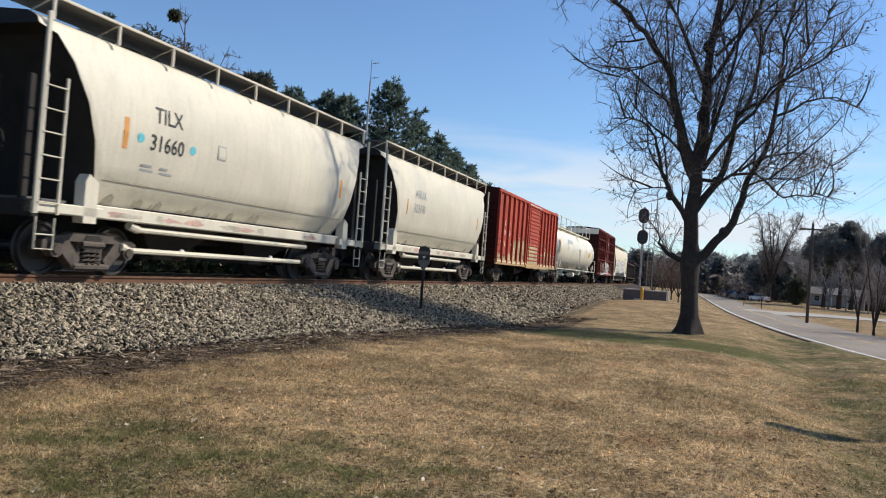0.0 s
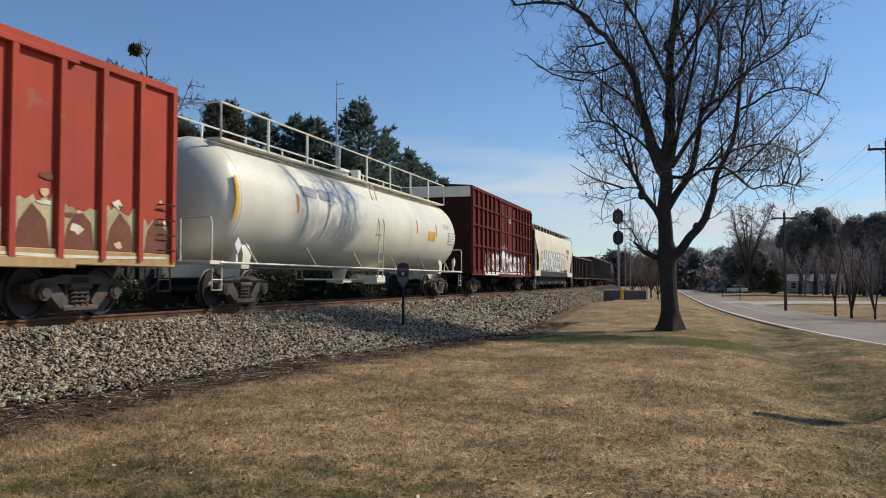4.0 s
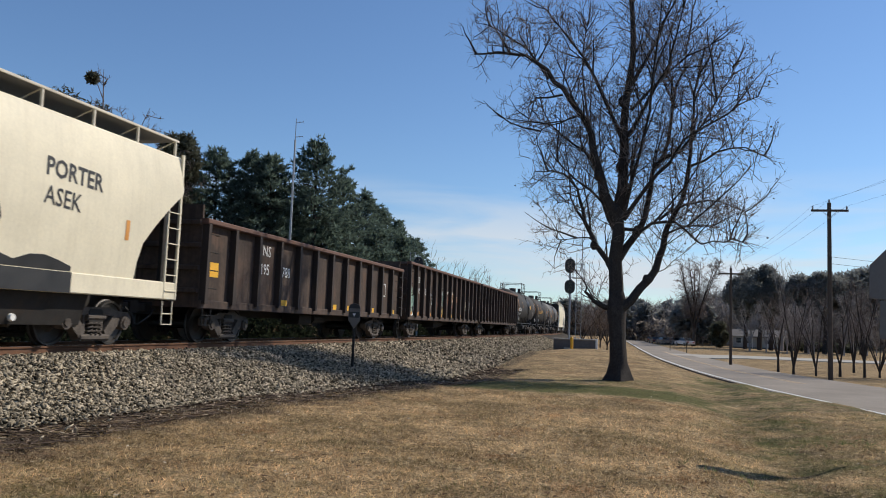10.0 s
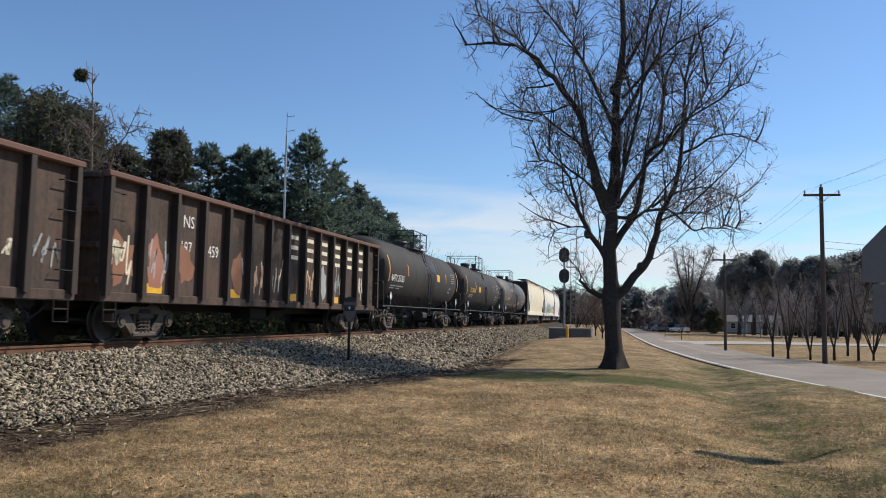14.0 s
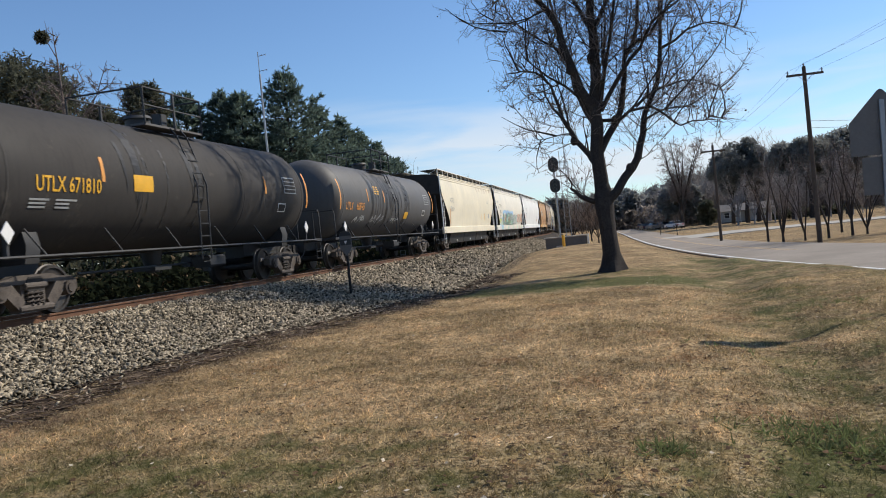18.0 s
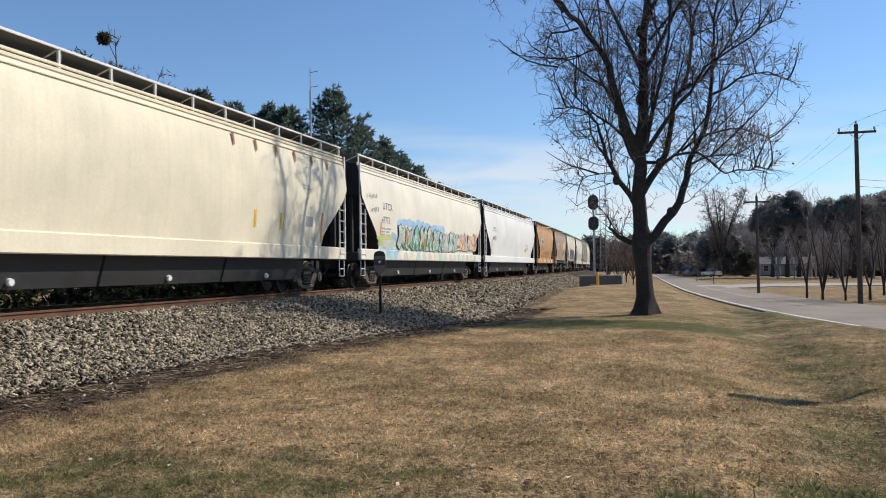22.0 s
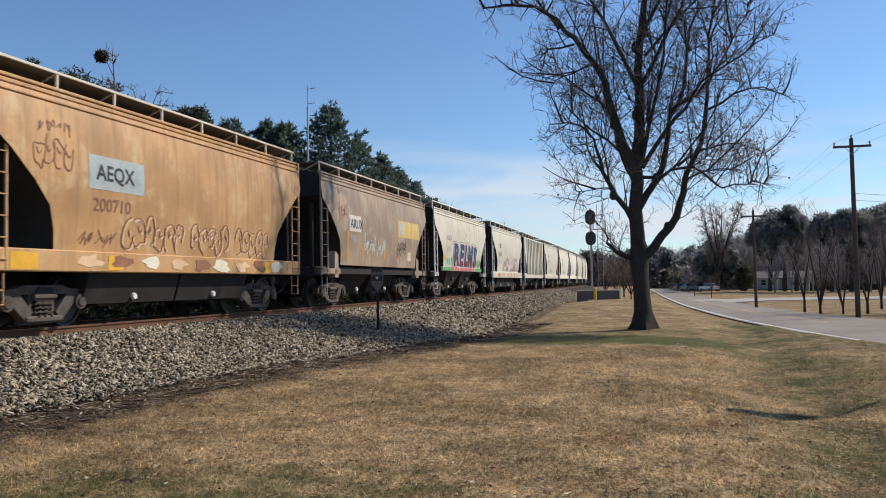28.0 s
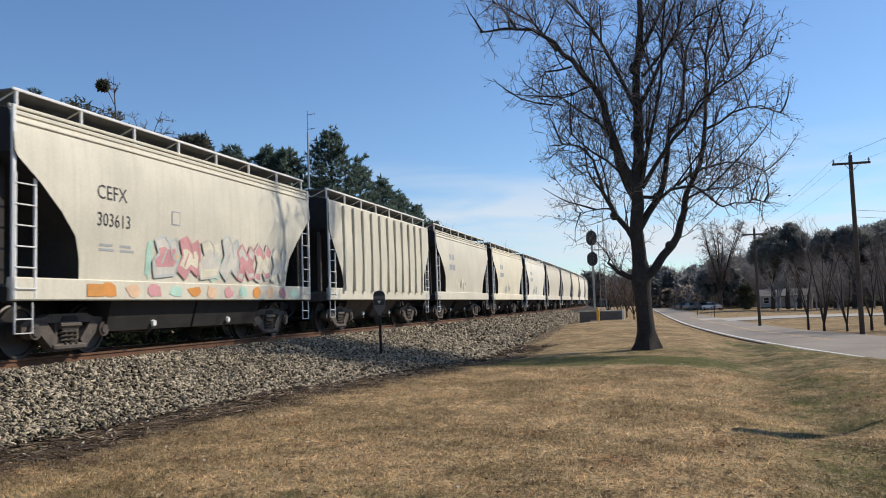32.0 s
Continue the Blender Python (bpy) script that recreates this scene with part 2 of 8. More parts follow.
def let_light_through(m, by):
    """Leaves and needles: part of the light comes through from behind."""
    n, l = m.node_tree.nodes, m.node_tree.links
    bs, out = n["Principled BSDF"], n["Material Output"]
    tr, mx = n.new("ShaderNodeBsdfTranslucent"), n.new("ShaderNodeMixShader")
    l.new(bs.inputs["Base Color"].links[0].from_socket, tr.inputs["Color"])
    mx.inputs[0].default_value = by
    l.new(bs.outputs[0], mx.inputs[1])
    l.new(tr.outputs[0], mx.inputs[2])
    l.new(mx.outputs[0], out.inputs["Surface"])


for key in ("needle", "leaf_dark", "leaf_hazed", "bush", "brush_hazed"):
    let_light_through(M[key], 0.66 if key in ("leaf_hazed", "brush_hazed", "needle") else 0.45)


# ---- the line of the track: the way along it from a point beside the camera; it bends to the left far off ----
RAIL_Z = 0.95
TRACK_X = -11.6
GAUGE = 0.7525
WAY = np.arange(-160.0, 460.0, 0.5)
BEND = np.where(WAY < 10, 0.0, np.where(WAY < 115, (WAY - 10) / 2400, 105 / 2400 + (WAY - 115) / 700))
LINE_X = TRACK_X - np.concatenate(([0.0], np.cumsum(np.sin(BEND[:-1]) * 0.5)))
LINE_Y = WAY[0] + np.concatenate(([0.0], np.cumsum(np.cos(BEND[:-1]) * 0.5)))


def track(s, side=0.0):
    """The point of the track at s, side metres towards the lawn, and the track's turn to the left."""
    h = float(np.interp(s, WAY, BEND))
    return float(np.interp(s, WAY, LINE_X)) + side * math.cos(h), float(np.interp(s, WAY, LINE_Y)) + side * math.sin(h), h


def track_x(y):
    return np.interp(y, LINE_Y, LINE_X)


# ---- the road: its near edge ----
ROAD_Y = (-60, -20, 5, 20, 30, 40, 50, 59, 74, 102, 158, 260, 420)
ROAD_X = (30, 19, 12.4, 8.9, 6.7, 4.7, 3.3, 2.4, 1.15, -0.4, -2.9, -8, -22)
RZ_Y = (-60, 20, 60, 160, 420)
RZ = (-0.75, -0.72, -0.75, -0.8, -0.9)
ROAD_W = 7.0


def road_w(y):
    return np.interp(y, (20, 40, 47, 60, 100, 200), (8.6, 8.0, 7.2, 5.9, 5.4, 5.2))



def smooth_interp(y, ys, xs):
    """A smooth curve through a few points."""
    y = np.asarray(y, float)
    ys, xs = np.array(ys, float), np.array(xs, float)
    d = np.gradient(xs, ys)
    i = np.clip(np.searchsorted(ys, y) - 1, 0, len(ys) - 2)
    w = ys[i + 1] - ys[i]
    t = np.clip((y - ys[i]) / w, 0, 1)
    return ((2 * t**3 - 3 * t**2 + 1) * xs[i] + (t**3 - 2 * t**2 + t) * w * d[i] + (3 * t**2 - 2 * t**3) * xs[i + 1] + (t**3 - t**2) * w * d[i + 1])


def road_x(y):
    return smooth_interp(y, ROAD_Y, ROAD_X)


def road_z(y):
    return np.interp(y, RZ_Y, RZ)


def toe(s):
    """How far from the track's middle the ballast bank ends, on the lawn's side."""
    return np.interp(s, (5, 9, 12, 16, 20, 25, 40, 60, 90), (2.95, 3.05, 3.45, 4.0, 4.9, 5.7, 5.6, 4.6, 4.0))


def step(a, b, v):
    t = np.clip((v - a) / (b - a), 0, 1)
    return t * t * (3 - 2 * t)


def swale_x(y):
    """The bottom of the grassy swale between the lawn and the road."""
    return np.interp(y, (0, 6, 14, 22, 30, 40, 60, 90), (1.3, 1.75, 2.05, 2.15, 2.3, 2.4, 0.8, -1.6))


def land(x, y):
    """The ground's height."""
    x, y = np.asarray(x, float), np.asarray(y, float)
    rx, rz = road_x(np.clip(y, -60, 420)), road_z(y)
    z = 0.05 * np.sin(x * 0.31 + 0.5) * np.sin(y * 0.23 + 1.0) + 0.02 * np.sin(x * 1.1 + y * 0.7)
    # a low swell near the box beside the track, and the fall to the ditch and the road
    z = z + 0.45 * np.exp(-((x + 3.5) / 4.5) ** 2 - ((y - 50) / 12.0) ** 2)
    fall = step(-4.2, -0.6, x - rx)
    z = z * (1 - fall) + (rz - 0.05) * fall
    z = z - 0.06 * np.exp(-((x - rx + 1.7) / 0.7) ** 2)
    v = x - swale_x(y)
    z = z - np.interp(y, (-2, 4, 24, 40, 70), (0.0, 0.20, 0.21, 0.10, 0.0)) * np.exp(-(v / np.where(v < 0, 1.25, 1.05)) ** 2)
    # clods and ruts in the swale
    rough = np.clip(np.exp(-((v - 0.6) / 1.8) ** 2), 0, 1) * (np.abs(y - 20) < 30) * (1 - step(-1.7, -0.7, x - rx))
    z = z + rough * (0.035 * np.sin(2.6 * v + 0.9 * np.sin(y * 0.55)) + 0.025 * np.sin(y * 1.15 + 1.7 * np.sin(x * 1.3)) + 0.018 * np.sin(4.1 * x + 2.3 * y))
    z = z + (np.abs(y - 16) < 20) * (0.012 * np.sin(3.3 * x + 1.2 * y) * np.sin(2.1 * y - 0.8 * x) + 0.010 * np.sin(1.7 * y + 0.5 * x + 1.3 * np.sin(x)))
    beyond = step(0.2, 5.0, x - rx - road_w(y))
    # the wooded hill
    z = z + 10.0 * step(165, 260, y) * step(0.035, 0.13, x / np.maximum(y, 1.0))
    z = z + beyond * 0.12 + step(60, 400, x - rx) * 14.0 * step(40, 160, y)
    # a strip of dug soil along the foot of the ballast
    u = x - track_x(np.clip(y, -150, 430))
    z = z - 0.06 * np.exp(-((u - toe(y) - 0.4) / 0.7) ** 2)
    z = np.where(u < 0, z * 0.3 - 0.15, z)
    return z


def green_at(x, y):
    """How green the lawn is: in a band that paints in the tree's shadow, in the dip towards the road, and near the
    camera.
    """
    # green band left of the tree, dark colour standing in for its shadow
    g = 0.75 * np.exp(-((y - 22.4) / 1.9) ** 4) * step(-8.5, -6, x) * (1 - step(0.5, 2.5, x))
    g = g + 0.45 * np.exp(-((x + 1.2) / 2.6) ** 2 - ((y - 26.5) / 2.2) ** 2)
    g = g + 0.24 * step(-1.0, 1.8, x - 0.035 * y) * (1 - step(-1.6, -0.3, x - road_x(np.clip(y, -60, 420))))
    g = g + 0.34 * (1 - step(5.0, 7.6, y)) + 0.22 * np.exp(-((x + 3.6) / 1.6) ** 2 - ((y - 6.0) / 1.6) ** 2)
    w = x - road_x(np.clip(y, -60, 420))
    g = g + 0.18 * np.exp(-((w + 3.4) / 1.3) ** 2) * (y > 4) * (y < 40) + (0.17 + 0.16 * np.sin(y * 1.7 + x) * np.sin(x * 2.3 - y * 0.6)) * np.exp(-((x - swale_x(y) - 0.3) / 1.0) ** 2) * (y < 48)
    g = g + 0.30 * np.exp(-((x + 5.5) / 2.0) ** 2 - ((y - 30) / 5) ** 2)
    return g + 0.07 * np.sin(x * 2.1 + y) * np.sin(y * 1.3)


def soil_at(x, y):
    """How bare the ground is: along the foot of the bank, and thin brown sward beside it."""
    u = x - track_x(np.clip(y, -150, 430)) - toe(y)
    wob = 0.30 * np.sin(y * 0.9) + 0.22 * np.sin(y * 2.3 + 1) + 0.15 * np.sin(y * 5.1)
    wide = np.interp(y, (20, 30), (1.0, 0.45))
    dip = 0.40 * np.exp(-((x - swale_x(y) - 0.35) / 0.6) ** 2) * (np.abs(y - 20) < 26)
    wood = dip + step(168, 178, y) * step(6, 12, x - road_x(np.clip(y, -60, 420)) - road_w(y))
    return np.maximum(wood, np.maximum(np.clip(1.3 - np.abs(u - 0.35 * wide) / ((1.0 + 0.5 * wob) * wide), 0, 1), 0.62 * wide * np.exp(-((u - 1.2) / 1.3) ** 2)))


def lawn_tint(m, specks, lift=1.0):
    """Straw, tan, russet and green patches, and fine dark specks, over a surface."""
    n, l = m.node_tree.nodes, m.node_tree.links
    bs = n["Principled BSDF"]
    old = bs.inputs["Base Color"].links[0].from_socket
    geo = n.new("ShaderNodeNewGeometry")

    def noise_at(s, d=4.0):
        t = n.new("ShaderNodeTexNoise")
        t.inputs["Scale"].default_value, t.inputs["Detail"].default_value = s, d
        l.new(geo.outputs["Position"], t.inputs["Vector"])
        return t.outputs["Fac"]

    def blend(a, color, fac):
        x = n.new("ShaderNodeMix")
        x.data_type = "RGBA"
        l.new(a, x.inputs[6])
        x.inputs[7].default_value = (*[c * lift for c in color], 1)
        l.new(fac, x.inputs[0])
        return x.outputs[2]

    def span(v, a, b, c, d):
        r = n.new("ShaderNodeMapRange")
        for k, w in zip(("From Min", "From Max", "To Min", "To Max"), (a, b, c, d)):
            r.inputs[k].default_value = w
        l.new(v, r.inputs["Value"])
        return r.outputs[0]

    def spread(name, v, k):
        """An attribute with its border broken up by noise."""
        a = n.new("ShaderNodeAttribute")
        a.attribute_name = name
        w = n.new("ShaderNodeMath")
        w.operation = "MULTIPLY_ADD"
        l.new(v, w.inputs[0])
        w.inputs[1].default_value = k
        l.new(a.outputs["Fac"], w.inputs[2])
        return w.outputs[0]
    col = blend(old, (0.44, 0.30, 0.16), span(noise_at(0.45, 4), 0.40, 0.58, 0.0, 0.9))
    col = blend(col, (0.26, 0.125, 0.055), span(noise_at(0.8, 6), 0.56, 0.68, 0.0, 0.65))
    col = blend(col, (0.46, 0.35, 0.205), span(noise_at(3.2, 6), 0.52, 0.66, 0.0, 0.5))
    col = blend(col, (0.15, 0.105, 0.058), span(noise_at(2.3, 6), 0.53, 0.66, 0.0, 0.4))
    col = blend(col, (0.092, 0.100, 0.036), span(spread("lush_shade", noise_at(1.7, 7), 1.6), 0.95, 1.4, 0.0, 0.6))
    col = blend(col, (0.075, 0.052, 0.038), span(spread("soil", noise_at(1.3, 6), 1.2), 0.88, 1.2, 0.0, 0.92))
    for s, d, a, b in ((0.9, 5, 0.80, 1.18), (4.0, 7, 0.70, 1.30), (11, 6, 0.66, 1.36), (24, 5, 0.58, 1.46)):
        h = n.new("ShaderNodeHueSaturation")
        l.new(span(noise_at(s, d), 0.36, 0.64, a, b), h.inputs["Value"])
        l.new(col, h.inputs["Color"])
        col = h.outputs[0]
    col = blend(col, (0.52, 0.40, 0.235), span(noise_at(13, 6), 0.545, 0.60, 0.0, 0.6))
    col = blend(col, (0.085, 0.060, 0.036), span(noise_at(11, 7), 0.555, 0.62, 0.0, 0.65))
    if specks:
        col = blend(col, (0.050, 0.036, 0.024), span(noise_at(8, 6), 0.56, 0.68, 0.0, 0.7))
        col = blend(col, (0.040, 0.030, 0.022), span(noise_at(30, 4), 0.52, 0.64, 0.0, 0.85))
        col = blend(col, (0.46, 0.36, 0.21), span(noise_at(46, 3), 0.55, 0.66, 0.0, 0.85))
    col = blend(col, (0.066, 0.082, 0.026), span(spread("lush_shade", noise_at(2.6, 7), 1.6), 1.1, 1.5, 0.0, 0.72))
    if not specks:
        h = n.new("ShaderNodeHueSaturation")
        l.new(span(geo.outputs["Random Per Island"], 0.0, 1.0, 0.45, 1.6), h.inputs["Value"])
        l.new(col, h.inputs["Color"])
        col = h.outputs[0]
    else:
        h = n.new("ShaderNodeHueSaturation")
        h.inputs["Value"].default_value = 0.97
        l.new(col, h.inputs["Color"])
        col = h.outputs[0]
    l.new(col, bs.inputs["Base Color"])
    return m


def lawn_marks(me, v):
    for name, val in (("lush_shade", green_at(v[:, 0], v[:, 1])), ("soil", soil_at(v[:, 0], v[:, 1]))):
        me.attributes.new(name, "FLOAT", "POINT").data.foreach_set("value", np.clip(val, 0, 1).astype(np.float32))


def build_ground():
    xs = np.unique(np.concatenate([np.arange(-14, 14, 0.3), np.arange(-60, 60, 2.0), np.linspace(-300, 300, 61), (-3000, -1500, -700, 700, 1500, 3000)]))
    ys = np.unique(np.concatenate([np.arange(0, 34, 0.3), np.arange(-20, 110, 1.5), np.linspace(-200, 450, 66), (-3000, -1500, -600, 700, 1200, 3000)]))
    gx, gy = np.meshgrid(xs, ys)
    gz = land(gx, gy)
    v = np.stack([gx.ravel(), gy.ravel(), gz.ravel()], 1)
    nx, ny = len(xs), len(ys)
    i = (np.arange(ny - 1)[:, None] * nx + np.arange(nx - 1)[None]).ravel()
    tri = np.concatenate([np.stack([i, i + 1, i + nx + 1], 1), np.stack([i, i + nx + 1, i + nx], 1)])
    lawn = lawn_tint(surface("winter lawn", (0.30, 0.195, 0.095), 0.95, 0, 0.2, 0.45, 60, 0.35, bump=1.0, spec=0.05), True)
    me = cloud("ground", v, tri, lawn)
    lawn_marks(me, v)
    me.shade_smooth()
    tagged(new("ground", me), "dry brown winter lawn with green and bare patches", "ground", kind="structure")


def strip(name, edge, ys, lift, material):
    """A band along the road between two offsets from its near edge."""
    sh = Shape()
    rings = []
    for y in ys:
        x, z, w = float(road_x(y)), float(road_z(y)) + lift, float(road_w(y)) / ROAD_W
        inner, outer = edge[0] * w, edge[0] * w + edge[1]
        rings.append([(x + inner, y, z), (x + outer, y, z), (x + outer, y, z - 0.03), (x + inner, y, z - 0.03)])
    sh.loft(rings)
    return part(name, sh, material)


def road_band(ys):
    rings = []
    for y in ys:
        x, z, w = float(road_x(y)), float(road_z(y)) + 0.02, float(road_w(y))
        rings.append([(x, y, z), (x + w / 2, y, z + 0.0), (x + w, y, z), (x + w, y, z - 0.05), (x, y, z - 0.05)])
    return part("road", Shape().loft(rings), M["asphalt"])


def build_road():
    ys = list(np.arange(-55, 60, 2.0)) + list(np.arange(60, 420, 6.0))
    tagged(road_band(ys), "pale worn two-lane asphalt road", "road", kind="structure")
    tagged(strip("road_line", (0.22, 0.14), ys, 0.026, M["line_white"]), "white painted road edge line", "road line", kind="structure")
    for a in (3.32, 3.62):
        tagged(strip("road_line", (a, 0.12), [y for y in ys if 43 < y < 110], 0.026, M["line_yellow"]), "faded yellow centre line", "road line", kind="structure")
    # the side street that leaves the road to the right
    sh = Shape()
    rings = []
    for i in range(31):
        f = i / 30
        x = 2.6 + f * 68
        y = 92.5 + 0.6 * math.sin(f * 5) + 6 * f * f
        w = 4.2 + 3.0 * (1 - f) ** 6
        z = float(land(x, y)) + 0.07
        rings.append([(x, y - w, z), (x, y + w, z), (x, y + w, z - 0.1), (x, y - w, z - 0.1)])
    sh.loft(rings)
    tagged(part("side_street", sh, M["paving"]), "pale concrete side street crossing brown grass", "road", kind="structure")


def build_track():
    # ballast bed
    ss = list(np.arange(-40, 120, 2.0)) + list(np.arange(120, 440, 5.0))
    prof = [(-4.4, -0.35), (-2.0, 0.74), (-1.0, 0.77), (1.0, 0.78), (1.55, 0.77), (1.85, 0.70)]
    rings = []
    for s in ss:
        ring = []
        e = float(toe(s))
        for u, z in prof + [(1.85 + (e - 1.85) * 0.45, 0.36), (e - 0.35, 0.05), (e + 0.1, -0.14), (e - 0.2, -0.5), (-4.0, -0.5)]:
            x, y, _ = track(s, u)
            ring.append((x, y, z + (0.04 * math.sin(s * 1.7 + u) if 1.6 < u < e else 0)))
        rings.append(ring)
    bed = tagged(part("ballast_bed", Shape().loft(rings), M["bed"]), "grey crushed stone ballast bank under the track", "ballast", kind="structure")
    # rails
    for side in (GAUGE, -GAUGE):
        web = [(-0.075, -0.17), (0.075, -0.17), (0.07, -0.155), (0.012, -0.135), (0.01, -0.045), (0.035, -0.035), (0.035, -0.004), (0.028, 0.0), (-0.028, 0.0), (-0.035, -0.004),
               (-0.035, -0.035), (-0.01, -0.045), (-0.012, -0.135), (-0.07, -0.155)]
        rings = []
        for s in ss:
            x0, y0, h = track(s, side)
            rings.append([(x0 + u * math.cos(h), y0 + u * math.sin(h), RAIL_Z + z) for u, z in web])
        rail = tagged(part("rail", Shape().loft(rings), M["rail"]), "rusty brown steel rail on wooden ties", "rail", kind="structure")
        rings = []
        for s in ss:
            x0, y0, h = track(s, side)
            rings.append([(x0 + u * math.cos(h), y0 + u * math.sin(h), RAIL_Z + z) for u, z in ((-0.025, 0.001), (0.025, 0.001), (0.025, 0.0035), (-0.025, 0.0035))])
        part("rail_head", Shape().loft(rings), M["railtop"], rail, "polished running surface")
    # ties: each a piece on one shared mesh
    sh = Shape().box(-1.3, 1.3, -0.115, 0.115, -0.20, 0.0, 0.015)
    sh.box(0.6, 0.92, -0.09, 0.09, 0.0, 0.015, 0.004)
    sh.box(-0.92, -0.6, -0.09, 0.09, 0.0, 0.015, 0.004)
    first = None
    for k in range(170):
        s = -8 + k * 0.53
        x, y, h = track(s)
        at = pose(x, y, RAIL_Z - 0.175 + 0.012 * math.sin(k * 2.7), 0, 0, math.degrees(h) + 1.2 * math.sin(k * 3.3))
        first = part("tie", sh if first is None else first.data, M["tie"], bed, at=at)
    # stones on the bank towards the lawn
    rng = np.random.default_rng(3)
    ico = np.array([(-1, -1, -0.6), (1, -0.8, -0.7), (0.8, 1, -0.5), (-0.9, 0.8, -0.7), (-0.7, -0.8, 0.6), (0.7, -0.6, 0.8), (0.6, 0.7, 0.55), (-0.8, 0.6, 0.7)]) * 0.72
    tri = np.array([(0, 2, 1), (0, 3, 2), (4, 5, 6), (4, 6, 7), (0, 1, 5), (0, 5, 4), (1, 2, 6), (1, 6, 5), (2, 3, 7), (2, 7, 6), (3, 0, 4), (3, 4, 7)])

    def stones(name, count, s0, s1, over, size):
        s = s0 + (s1 - s0) * rng.random(count) ** 1.2
        e = toe(s)
        u = 1.0 + (e + over - 1.0) * rng.random(count)
        if over > 0.5:
            u = e - 0.1 + over * rng.random(count) ** 2
        h = np.interp(s, WAY, BEND)
        px = np.interp(s, WAY, LINE_X) + u * np.cos(h)
        py = np.interp(s, WAY, LINE_Y) + u * np.sin(h)
        f = (u - 1.85) / (e - 1.85)
        pz = np.where(u < 1.85, np.interp(u, (1.0, 1.55, 1.85), (0.78, 0.77, 0.70)), np.interp(f, (0, 0.45, 0.9, 1.05), (0.70, 0.36, 0.05, -0.10)))
        pz = np.maximum(pz, land(px, py)) + rng.random(count) * 0.045
        r = size * (0.5 + 0.8 * rng.random((count, 1, 1)))
        # flakes lie mostly flat, turned any way
        a, b, c = rng.random(count) * 6.283, rng.normal(size=count) * 0.55, rng.normal(size=count) * 0.55
        o, l = np.zeros(count), np.ones(count)
        q = np.stack([np.cos(a), np.sin(a), o, -np.sin(a), np.cos(a), o, o, o, l], 1).reshape(-1, 3, 3)
        q = q @ np.stack([l, o, o, o, np.cos(b), np.sin(b), o, -np.sin(b), np.cos(b)], 1).reshape(-1, 3, 3)
        q = q @ np.stack([np.cos(c), o, np.sin(c), o, l, o, -np.sin(c), o, np.cos(c)], 1).reshape(-1, 3, 3)
        stretch = np.array([1.75, 0.95, 0.40]) * (0.7 + 0.6 * rng.random((count, 1, 3)))
        v = (ico[None] * (1 + 0.18 * rng.normal(size=(count, 8, 3))) * stretch * r) @ q + np.stack([px, py, pz], 1)[:, None]
        t = tri[None] + 8 * np.arange(count)[:, None, None]
        tagged(new(name, cloud(name, v.reshape(-1, 3), t.reshape(-1, 3), M["stone"])), "loose grey-brown crushed stone on the track bank", "gravel", kind="stuff")
    stones("ballast_stones", 50000, 4, 30, 0.0, 0.038)
    stones("ballast_stones", 16000, 24, 90, 0.0, 0.06)
    stones("ballast_stones", 700, 4, 30, 1.3, 0.032)


build_ground()
build_road()
build_track()


# ---- railway cars: x towards the lawn, y towards the train's end, z up from the rail head ----
def steel(name, color, **k):
    a = dict(rough=0.55, vary=0.1, scale=0.6, grain=18, grain_by=0.05, streak=0.35, patch=0.1)
    a.update(k)
    return surface(name, color, **a)


WHEEL_R = 0.457
MOVING_WHEELS = []


